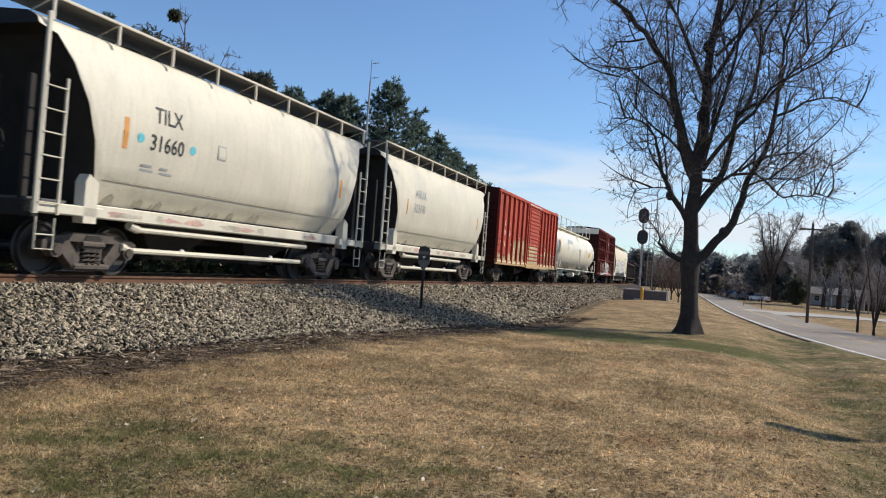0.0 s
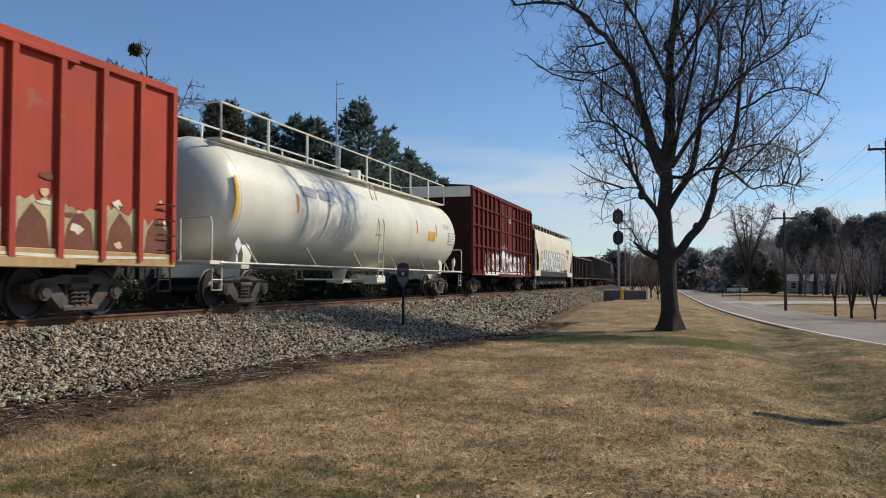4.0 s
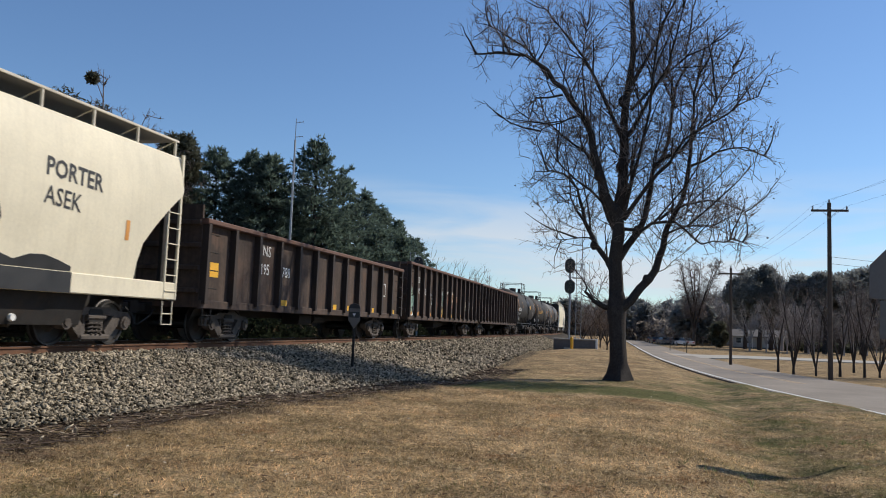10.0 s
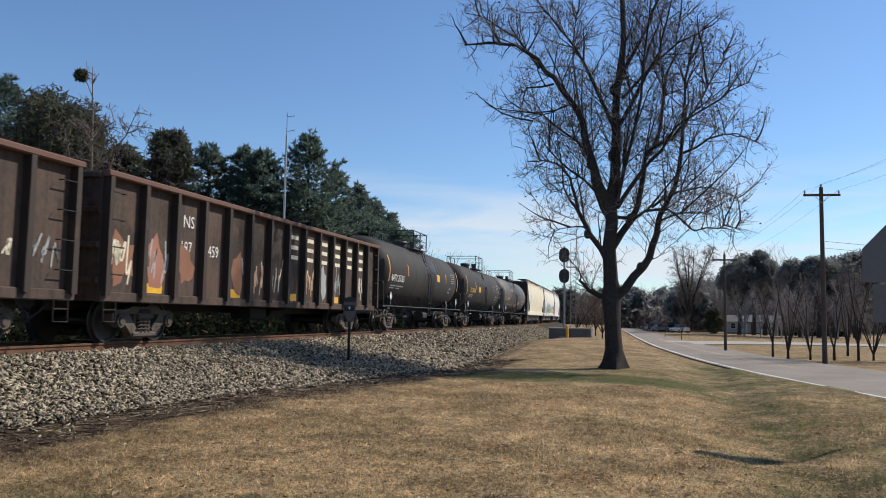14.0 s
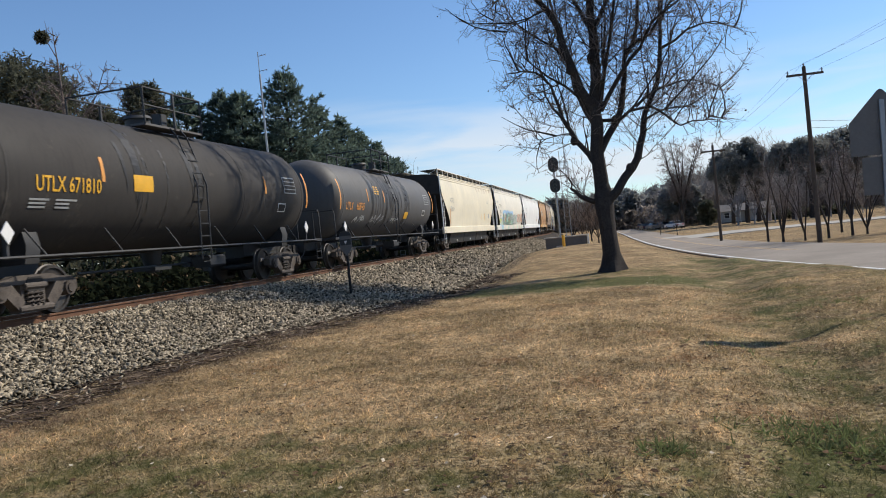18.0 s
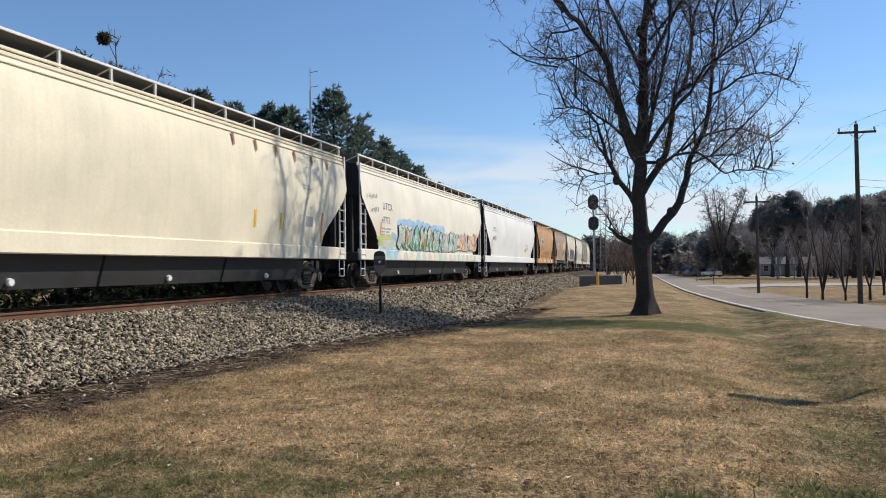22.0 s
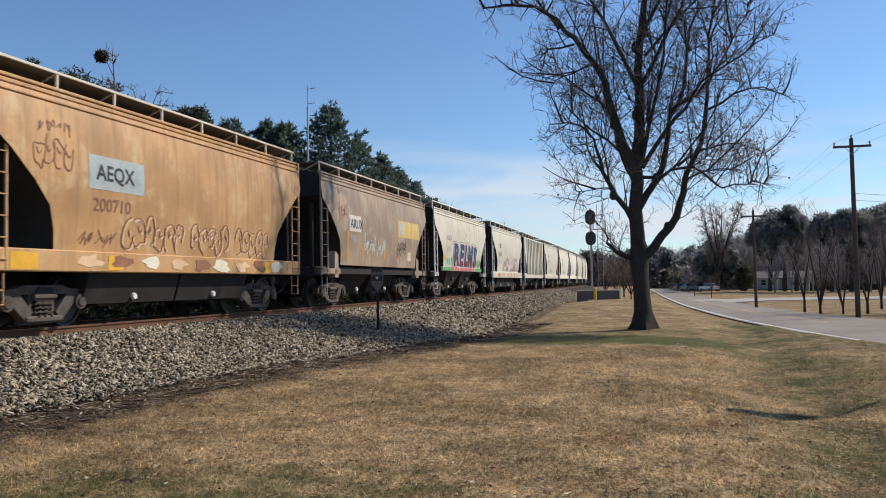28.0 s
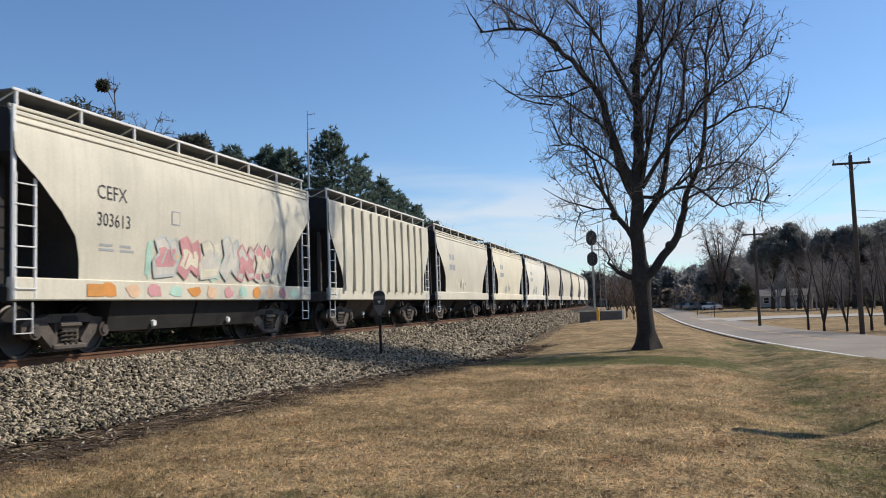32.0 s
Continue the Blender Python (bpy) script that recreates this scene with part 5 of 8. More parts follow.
# round-sided hoppers
BELLY_GRIME_SHADE = surface("belly grime and painted shade", (0.44, 0.40, 0.31), 0.75, 0, 0.35, 2, 25, 0.2)
PINK_STAIN = surface("faded red overspray", (0.55, 0.36, 0.29), 0.7, 0, 0.3, 2, 25, 0.2)
for i, (front, rear) in enumerate(((-3.8, 8.4), (9.75, 21.95), (23.3, 35.45))):
    car, skin = covered_hopper("covered_hopper_car", "off-white round-sided covered hopper car", rear - front, P_CREAM, M["dark"], P_CREAM, "round", bays=2, sill=False, roof_steps=False, pipes=True)
    L = (rear - front) / 2
    if i == 1:
        lettering(car, "TILX", -L + 2.55, 2.90, 0.42, M["ink"], skin, bold=0.004, squeeze=0.95)
        lettering(car, "31660", -L + 2.45, 2.38, 0.42, M["ink"], skin, bold=0.004, squeeze=0.95)
        decal(car, rect(-L + 1.75, -L + 1.87, 2.30, 2.85), M["orange"], skin)
        for dy in (2.2, 3.72):
            decal(car, blob(random.Random(2), -L + dy, 2.55, 0.09, 0.09, 14, 0.05), SPRAY["cyan"], skin)
        bars(car, -L + 2.3, 2.05, 1.1, 2, skin, SPRAY["grey"])
        decal(car, rect(-L + 4.55, -L + 4.85, 2.5, 2.8), SPRAY["grey"], skin)
        decal(car, rect(-L + 4.58, -L + 4.82, 2.53, 2.77), P_CREAM, skin, lift=0.009)
    elif i == 2:
        lettering(car, "ARUX", -L + 2.6, 2.92, 0.42, SPRAY["grey"], skin, bold=0.004)
        lettering(car, "323170", -L + 2.5, 2.42, 0.42, SPRAY["grey"], skin, bold=0.004, squeeze=0.9)
        decal(car, rect(-L + 1.85, -L + 1.94, 2.3, 2.8), M["orange"], skin)
    decal(car, rect(L - 1.9, L - 1.78, 2.3, 2.8), M["orange"], skin)
    r = random.Random(300 + i)
    # crease line and runs below it: grime, and painted shade of the inturned belly
    decal(car, rect(-L + 1.5, L - 1.5, 1.715, 1.732), BELLY_GRIME_SHADE, skin, "weld_seam", lift=0.004, rows=1)
    for j in range(22):
        y, w, h = r.uniform(-L + 1.6, L - 2.0), r.uniform(0.03, 0.30), r.uniform(0.05, 0.24)
        decal(car, [(y, 1.285), (y + w, 1.285), (y + w * 0.9, 1.29 + h * 0.7), (y + w * 0.5, 1.29 + h), (y + w * 0.15, 1.29 + h * 0.6)], BELLY_GRIME_SHADE, skin, "grime_run", lift=0.003 + 0.0003 * j)
    for j in range(14):
        decal(car, blob(r, r.uniform(-L + 1.8, L - 2.2), 1.13, r.uniform(0.08, 0.4), r.uniform(0.03, 0.07), 11, 0.35), (PINK_STAIN, BELLY_GRIME_SHADE)[j % 2], lambda z: 1.381, "stain", lift=0.003 + 0.0003 * j, rows=1)
    place(car, front, rear)

# red boxcar
front, rear = 37.2, 52.8
L = (rear - front) / 2
posts = [-L + 0.1 + 1.05 * k for k in range(7)] + [L - 0.1 - 1.0 * k for k in range(6)]
car, skin = boxcar("box_car", "faded red boxcar with corrugated door and tan sprayed patches", rear - front, 4.62, P_RED, P_RED_SHADE, (), posts, (-0.95, 2.2), M["dark"], sill_paint=P_SILL)
skin = lambda z: 1.503
for text, y, z in (("BK", -L + 1.45, 2.85), ("TY", -L + 2.4, 2.85), ("154", -L + 1.4, 2.4), ("860", -L + 2.36, 2.4)):
    lettering(car, text, y, z, 0.40, M["white"], skin, squeeze=0.8)
rng = random.Random(8)
TAN_SPRAY = surface("tan spray paint", (0.42, 0.36, 0.20), 0.7, 0, 0.35, 1.2, 20, 0.15, streak=0.4, streak_color=(0.25, 0.10, 0.05))
for k in range(15):
    y = -L + 0.22 + k * 1.03
    if -1.2 < y + 0.45 < 2.3:
        continue
    h = (1.42, 1.38, 1.5)[k] if k < 3 else rng.uniform(2.05, 2.35) if k < 8 else rng.uniform(1.75, 2.1)
    decal(car, [(y, 1.19), (y + 0.85, 1.19), (y + 0.85, h + rng.uniform(-0.08, 0.12))] + [(y + 0.85 - 0.085 * j, h + rng.uniform(-0.07, 0.10)) for j in range(1, 10)] + [(y, h)], TAN_SPRAY, skin, "graffiti")
OLIVE = surface("olive spray paint", (0.27, 0.235, 0.10), 0.7, 0, 0.3, 1.5, 20, 0.15)
RUST = surface("rust and grime", (0.17, 0.06, 0.035), 0.85, 0, 0.3, 1.5, 20, 0.2)
for k in range(3, 7):
    y = -L + 0.26 + k * 1.03
    r = random.Random(140 + k)
    scrawl(car, skin, [[(y, 1.3), (y + 0.35, 2.05), (y + 0.75, 1.3)], [(y + 0.2, 1.55), (y + 0.6, 1.5)], [(y + 0.1, 2.1 - 0.1 * r.random()), (y + 0.8, 1.75)]], OLIVE, 0.05, 0.012)
    scrawl(car, skin, [[(y + 0.1, 1.25), (y + 0.42, 1.92)], [(y + 0.5, 1.3), (y + 0.78, 1.7)]], SPRAY["cream"], 0.04, 0.014)
for k in range(15):
    y = -L + 0.22 + k * 1.03
    if -1.2 < y + 0.45 < 2.3:
        continue
    r = random.Random(160 + k)
    for j in range(3):
        decal(car, blob(r, y + r.uniform(0.1, 0.8), r.uniform(1.3, 2.4), 0.05 + 0.10 * r.random(), 0.03 + 0.07 * r.random(), 9, 0.4), (SPRAY["cream"], RUST, SPRAY["peach"])[j], skin, "paint_chip", lift=0.016 + 0.001 * j, rows=1)
    if k > 8:
        decal(car, [(y + 0.05, 1.19), (y + 0.8, 1.19), (y + 0.7, 1.65), (y + 0.4, 1.9), (y + 0.15, 1.6)], RUST, skin, "grime", lift=0.010)
decal(car, rect(-L + 6.3, -1.15, 1.55, 2.0), SPRAY["grey"], skin, "paint_patch", lift=0.02)
scrawl(car, lambda z: 1.61, [[(-1.1, 4.42), (0.6, 4.42), (2.3, 4.42)]], SPRAY["bone"], 0.05, 0.004, "worn_edge")
scrawl(car, lambda z: 1.563, [[(-L + 0.3, 1.1), (-4, 1.06), (-1, 1.12)], [(2.5, 1.1), (5, 1.05), (L - 0.3, 1.1)]], SPRAY["cream"], 0.05, 0.004, "worn_edge")
decal(car, [(-0.75, 1.15), (2.0, 1.15), (1.8, 2.1), (1.0, 2.25), (0.2, 2.1), (-0.6, 2.3)], TAN_SPRAY, lambda z: 1.553, "graffiti")
place(car, front, rear)

# cream tank car
front, rear = 54.1, 74.1
car, skin = tank_car("tank_car", "glossy cream tank car with a long railed roof walk", rear - front, P_TANKW, P_TANKW, P_TANKW, 1.52, True)
L = (rear - front) / 2
for y, m, z0, z1, w in ((L - 6.3, "orange", 2.45, 2.95, 0.12), (L - 3.9, "orange", 2.45, 2.95, 0.12), (-L + 1.0, "yellow", 2.1, 3.1, 0.12), (-L + 4.0, "orange", 2.45, 2.95, 0.12)):
    decal(car, rect(y, y + w, z0, z1), M[m], skin)
decal(car, rect(L - 4.85, L - 4.0, 2.25, 2.62), M["yellow"], skin)
bars(car, L - 2.75, 3.0, 0.9, 3, skin, SPRAY["grey"])
decal(car, rect(L - 2.2, L - 1.2, 2.2, 2.7), SPRAY["grey"], skin)
for k in range(4):
    decal(car, rect(L - 2.17, L - 1.23, 2.23 + k * 0.115, 2.32 + k * 0.115), P_TANKW, skin, lift=0.009)
bars(car, -L + 4.4, 2.95, 2.2, 1, skin, SPRAY["grey"], 0.28)
place(car, front, rear)

# maroon boxcar with a grid of ribs
front, rear = 75.7, 91.0
L = (rear - front) / 2
posts = [-L + 0.1 + 0.93 * k for k in range(6)] + [L - 0.1 - 0.93 * k for k in range(6)]
car, skin = boxcar("box_car", "tall maroon boxcar with ribbed sides and white graffiti", rear - front, 5.25, P_MAROON, P_MAROON_SHADE, (2.35, 3.35, 4.25), posts, (-1.8, 1.6), M["dark"], cap=P_WHITE)
skin = lambda z: 1.503
for text, y, z in (("IB", -L + 1.1, 2.72), ("T", -L + 2.15, 2.72), ("30", -L + 1.1, 2.10), ("02", -L + 2.05, 2.10), ("07", -L + 2.98, 2.10)):
    lettering(car, text, y, z, 0.38, M["white"], skin, squeeze=0.85)
outer = lambda z: 1.508
rng = random.Random(4)
for y0, y1, wall, n, seed in ((-L + 2.4, -1.9, outer, 3, 301), (-1.75, 1.5, lambda z: 1.556, 2, 302), (1.75, 5.6, outer, 3, 303)):
    tag_art(car, wall, y0, y1, 1.1, 1.9, (SPRAY["khaki"], SPRAY["silver"], SPRAY["brown"], M["spray_white"]), seed + 9, n * 2, 1.1)
    piece_letters(car, wall, y0, y1, 1.05, 2.25, (M["spray_white"], M["spray_white"], M["spray_white"], SPRAY["bone"]), (SPRAY["charcoal"], SPRAY["brown"], SPRAY["charcoal"]), seed, n, 0.024, 1.1, 1.1, 0.05, SPRAY["charcoal"])
    scrawl(car, wall, bubbles(random.Random(seed + 5), y0 + 0.3, y1 - 0.2, 1.2, 1.75, n), SPRAY["brown"], 0.07, 0.044)
    scrawl(car, wall, scribble(random.Random(seed), y0 + 0.1, y1 - 0.1, 1.15, 2.0, n + 2), SPRAY["khaki"], 0.05, 0.040)
decal(car, rect(-L + 2.6, L - 2.5, 0.95, 1.12), M["spray_white"], lambda z: 1.563, "graffiti", rows=1)
decal(car, [(-1.6, 2.0), (-0.2, 2.0), (0.1, 2.5), (-0.5, 2.75), (-0.9, 2.5), (-1.3, 2.6)], SPRAY["clay"], lambda z: 1.556, "graffiti", lift=0.006)
for y in (-L + 0.12, L - 0.42):
    decal(car, rect(y, y + 0.28, 1.25, 1.75), M["yellow"], skin)
bars(car, 0.6, 4.25, 0.75, 4, lambda z: 1.555, M["white"], 0.05)
place(car, front, rear)

# cream hopper with large white letters
front, rear = 92.6, 112.2
L = (rear - front) / 2
car, skin = covered_hopper("covered_hopper_car", "cream covered hopper car with white sprayed letters", rear - front, P_CREAM2, M["dark"], P_CREAM2, "curved", bays=4, sill="paint", roof_steps=False, eave=4.12, skirt=True)
black_low = surface("black lower paint", (0.02, 0.02, 0.021), 0.55, 0, 0.2, 2, 30, 0.1)
decal(car, rect(-L + 2.2, L - 3.4, 0.985, 1.355), black_low, lambda z: 1.521, "graffiti", "black sprayed band", lift=0.006)
wave = [(L - 3.4, 1.37)] + [(L - 3.4 - 0.35 * k, 1.46 + 0.20 * abs(math.sin(k * 0.75)) * (0.55 + 0.45 * math.sin(k * 0.31))) for k in range(39)] + [(-L + 2.2, 1.37)]
decal(car, wave, black_low, skin, "graffiti", lift=0.006, rows=3)
for dy, dz, by in ((0.22, 0.05, 0.06), (0.12, -0.02, 0.06)):
    lettering(car, "HAYMRSELTO", -L + 2.95 + dy, 1.42 + dz, 1.95, black_low, skin, "graffiti", bold=by, squeeze=0.91, gap=1.02, lift=0.009 + dy * 0.01)
lettering(car, "HAYMRSELTO", -L + 2.95, 1.42, 1.95, M["spray_white"], skin, "graffiti", "white block letters", bold=0.05, squeeze=0.91, gap=1.02, lift=0.016)
for k in range(4):
    y = -L + 3.5 + k * 3.4
    scrawl(car, skin, [[(y, 3.9), (y + 0.02, 2.95)]], SPRAY["khaki"], 0.03, 0.004, "rust_run")
lettering(car, "PORTER", -L + 15.3, 3.0, 0.46, M["ink"], skin, "graffiti", bold=0.010, squeeze=0.9, tilt=-0.05)
lettering(car, "ASEK", -L + 15.3, 2.5, 0.46, M["ink"], skin, "graffiti", bold=0.004, squeeze=0.9, tilt=-0.05)
lettering(car, "24", -L + 2.15, 3.0, 0.45, SPRAY["grey"], skin, shear=0.2)
lettering(car, "FINX", -L + 1.95, 2.5, 0.38, M["ink"], skin)
lettering(car, "10340", -L + 1.9, 2.05, 0.36, M["ink"], skin, squeeze=0.9)
bars(car, -L + 1.8, 1.8, 1.0, 2, skin, SPRAY["grey"])
decal(car, rect(-L + 1.3, -L + 1.4, 1.75, 2.45), M["yellow"], skin)
decal(car, rect(L - 2.0, L - 1.88, 2.1, 2.5), M["orange"], skin)
place(car, front, rear)

# gondolas
for i, (front, rear, h) in enumerate(((113.2, 129.3, 2.95), (130.4, 146.9, 3.40), (147.6, 164.5, 3.40))):
    L = (rear - front) / 2
    car, skin = gondola("gondola_car", ("low rusty brown gondola car with yellow tabs", "tall dark brown gondola car with green and white graffiti", "tall dark brown gondola car with orange graffiti")[i],
                        rear - front, h, P_GON, P_RIM, (13, 15, 15)[i], M["dark"], end_high=(0.35, 0.0, 0.0)[i])
    gap = (rear - front - 0.24) / (12, 14, 14)[i]
    if i == 0:
        lettering(car, "NS", -L + 0.24 + gap * 2 + 0.3, 2.35, 0.42, M["white"], skin)
        lettering(car, "195", -L + 0.24 + gap * 2 + 0.2, 1.85, 0.42, M["white"], skin, squeeze=0.9)
        lettering(car, "788", -L + 0.24 + gap * 3 + 0.25, 1.85, 0.42, M["white"], skin, squeeze=0.9)
        for k in (0, 3, 6, 7, 9, 11):
            y = -L + 0.12 + gap * k + 0.55
            decal(car, rect(y - 0.25, y + 0.25, 1.0, 1.2) if k else rect(y - 0.3, y + 0.2, 1.6, 1.95), M["yellow"], skin)
        y = L - 0.12 - gap * 1.6
        decal(car, rect(y - 0.3, y + 0.3, 1.7, 2.2), M["white"], skin)
        decal(car, rect(y - 0.26, y - 0.02, 1.74, 2.16), P_GON, skin, lift=0.009)
        decal(car, rect(y + 0.02, y + 0.26, 1.74, 2.16), P_GON, skin, lift=0.009)
    elif i == 1:
        lettering(car, "NS", -L + 0.24 + gap + 0.3, 2.55, 0.42, M["white"], skin)
        lettering(car, "200", -L + 0.24 + gap + 0.22, 2.05, 0.40, M["white"], skin, squeeze=0.9)
        lettering(car, "362", -L + 0.24 + gap * 2 + 0.25, 2.05, 0.40, M["white"], skin, squeeze=0.9)
        tag_art(car, skin, -L + 0.3, -L + 1.15, 1.0, 2.1, (SPRAY["grey"], P_GON, SPRAY["mint"]), 5, 5)
        scrawl(car, skin, scribble(random.Random(51), -L + 0.2, -L + 1.2, 1.1, 2.3, 5), SPRAY["mint"], 0.07, 0.014)
        scrawl(car, skin, [[(-L + 0.1, 1.3), (-L + 0.3, 1.9), (-L + 0.05, 2.2)], [(-L + 0.3, 1.05), (-L + 1.1, 1.0), (-L + 1.15, 1.5)]], M["spray_white"], 0.07, 0.016)
        for k, q in ((3, "grey"), (4, "brown"), (10, "cream"), (11, "grey"), (12, "cream"), (13, "grey")):
            y = -L + 0.12 + gap * k
            scrawl(car, skin, scribble(random.Random(60 + k), y + 0.2, y + gap - 0.2, 1.3, 2.2, 3), SPRAY[q], 0.035)
        for k in (0, 1, 3, 5, 7, 9, 11):
            y = -L + 0.12 + gap * (k + 0.5)
            decal(car, rect(y - 0.28, y + 0.28, 1.05, 1.22), M["orange"] if k < 4 else M["yellow"], skin)
        for k, m, e in ((5, "mint", "green"), (6, "peach", "brown"), (7, "clay", "peach"), (8, "peach", "brown")):
            y = -L + 0.12 + gap * (k + 0.5)
            for j in range(9 if k > 5 else 0):
                r = random.Random(k * 10 + j)
                tone = (SPRAY["clay"], SPRAY["peach"], SPRAY["brown"], SPRAY["bone"], SPRAY["peach"])[j % 5]
                decal(car, blob(r, y + r.uniform(-0.3, 0.3), 1.65 + 0.09 * j, r.uniform(0.10, 0.24), 0.09, 10, 0.45), tone, skin, "graffiti", lift=0.006 + 0.001 * j)
            if k == 5:
                for j, tone in enumerate(("mint", "teal_pale", "silver")):
                    scrawl(car, skin, scribble(random.Random(k + j), y - 0.36, y + 0.36, 1.45 + 0.35 * j, 2.0 + 0.3 * j, 4), SPRAY[tone], 0.035, 0.018 + 0.002 * j)
                scrawl(car, skin, scribble(random.Random(3), y - 0.35, y + 0.3, 1.1, 1.6, 4), SPRAY["amber"], 0.05, 0.026)
            else:
                scrawl(car, skin, scribble(random.Random(k), y - 0.40, y + 0.40, 1.6, 2.45, 5), SPRAY[e], 0.028, 0.018)
    else:
        lettering(car, "NS", -L + 0.24 + gap * 2 + 0.3, 2.6, 0.40, M["white"], skin)
        lettering(car, "197", -L + 0.24 + gap * 2 + 0.2, 2.0, 0.40, M["white"], skin, squeeze=0.85)
        lettering(car, "459", -L + 0.24 + gap * 3 + 0.25, 2.0, 0.40, M["white"], skin, squeeze=0.85)
        for k in (0, 1, 4, 5, 6, 8, 10, 12):
            y = -L + 0.12 + gap * k
            scrawl(car, skin, scribble(random.Random(90 + k), y + 0.15, y + gap - 0.15, 1.1, 2.3, 3), SPRAY[("cream", "grey", "peach")[k % 3]], 0.05)
        for k, m in ((0, "brown"), (1, "clay"), (2, "brown"), (9, "grey"), (4, "brown")):
            y = -L + 0.12 + gap * (k + 0.5)
            decal(car, blob(random.Random(k + 40), y, 1.7, 0.36, 0.5, 12, 0.4), SPRAY[m], skin, "graffiti", lift=0.006 + 0.001 * k)
        for k in range(7, 13):
            y = -L + 0.12 + gap * (k + 0.5)
            for j in range(3):
                decal(car, rect(y - 0.35, y + 0.35, 2.3 + j * 0.3, 2.42 + j * 0.3), SPRAY["cream"], skin, "stripe", rows=1)
        for k in range(1, 13, 3):
            y = -L + 0.12 + gap * (k + 0.5)
            decal(car, rect(y - 0.28, y + 0.28, 1.05, 1.26), M["yellow"], skin)
    place(car, front, rear)

# dark tank cars
for i, (front, rear) in enumerate(((165.4, 180.6), (181.9, 196.8), (198.1, 213.8))):
    L = (rear - front) / 2
    paint = (P_TANKB, P_TANKB, P_TANKG)[i]
    car, skin = tank_car("tank_car", ("sooty black tank car with white lettering", "black tank car stained with oil and yellow lettering", "grey-black tank car with dark spill streaks")[i], rear - front, paint, M["black"], M["black"], 1.50)
    if i == 0:
        lettering(car, "NATX 231365", -L + 1.2, 2.14, 0.40, M["spray_white"], skin, bold=0.004, squeeze=0.82)
        bars(car, -L + 1.4, 1.92, 1.9, 2, skin, SPRAY["grey"], 0.05)
    elif i == 1:
        lettering(car, "UTLX 671810", -L + 1.92, 2.22, 0.40, M["yellow"], skin, bold=0.004, squeeze=0.78)
        bars(car, -L + 1.8, 2.05, 1.4, 3, skin, SPRAY["grey"], 0.035)
    else:
        lettering(car, "UTLX", -L + 1.5, 2.10, 0.40, M["orange"], skin, bold=0.004, squeeze=0.78)
        lettering(car, "668745", -L + 2.68, 2.10, 0.40, M["orange"], skin, bold=0.004, squeeze=0.78)
        scrawl(car, skin, scribble(random.Random(201), -L + 2.6, -L + 4.0, 1.6, 1.95, 5), SPRAY["silver"], 0.035)
        scrawl(car, skin, scribble(random.Random(202), -L + 4.6, -L + 6.4, 1.55, 2.05, 4), SPRAY["grey"], 0.035)
        scrawl(car, skin, scribble(random.Random(203), -L + 7.6, -L + 8.7, 1.6, 1.95, 4), SPRAY["silver"], 0.03)
    for y in (-L + 0.85, L - 0.95):
        decal(car, rect(y, y + 0.11, 2.1, 3.2), M["orange"], skin, rows=6)
    for y in ((-L + 3.75, L - 3.9), (-L + 3.75, L - 3.9), (-L + 4.0, -L + 6.2))[i]:
        decal(car, rect(y, y + 0.10, 2.45, 2.95), M["orange"], skin)
    decal(car, rect(-L + (9.3, 4.8, 9.5)[i], -L + (9.9, 5.5, 10.1)[i], (2.45, 2.3, 1.8)[i], (2.8, 2.65, 2.1)[i]), M["yellow"], skin)
    if i == 2:
        bars(car, -L + 5.0, 3.05, 0.75, 4, skin, M["yellow"], 0.05)
    decal(car, rect(L - 2.6, L - 1.75, 2.5, 3.0), SPRAY["grey"], skin)
    for k in range(4):
        decal(car, rect(L - 2.57, L - 1.78, 2.53 + k * 0.115, 2.62 + k * 0.115), paint, skin, lift=0.009)
    decal(car, rect(L - 3.0, L - 2.5, 1.95, 2.2), M["white"], skin)
    decal(car, rect(L - 2.97, L - 2.53, 1.98, 2.17), paint, skin, lift=0.009)
    spills = [surface("oil spill", c, 0.5, 0, 0.3, 1.5, 25, 0.15, spec=0.3) for c in ((0.030, 0.029, 0.028), (0.042, 0.040, 0.038), (0.024, 0.023, 0.023))]
    rng = random.Random(20 + i)
    lo, hi, count = ((-0.7, 2.4, 22), (-3.0, 0.4, 10), (-3.4, 2.2, 34))[i]
    for k in range(count):
        y, w, z = rng.uniform(lo, hi), rng.uniform(0.05, 0.22), rng.uniform(1.35, 2.9)
        top, d = rng.uniform(3.3, 3.95), rng.uniform(-0.12, 0.12)
        pts = [(y, top), (y + w, top), (y + w * 0.9 + d * 0.4, (top + z) / 2 + 0.2), (y + w * 0.6 + d, z + 0.15), (y + w * 0.4 + d, z), (y + w * 0.2 + d, z + 0.2), (y - w * 0.1 + d * 0.4, (top + z) / 2)]
        decal(car, pts, spills[k % 3], skin, "spill", rows=8, lift=0.0015 + 0.00012 * k)
    place(car, front, rear)

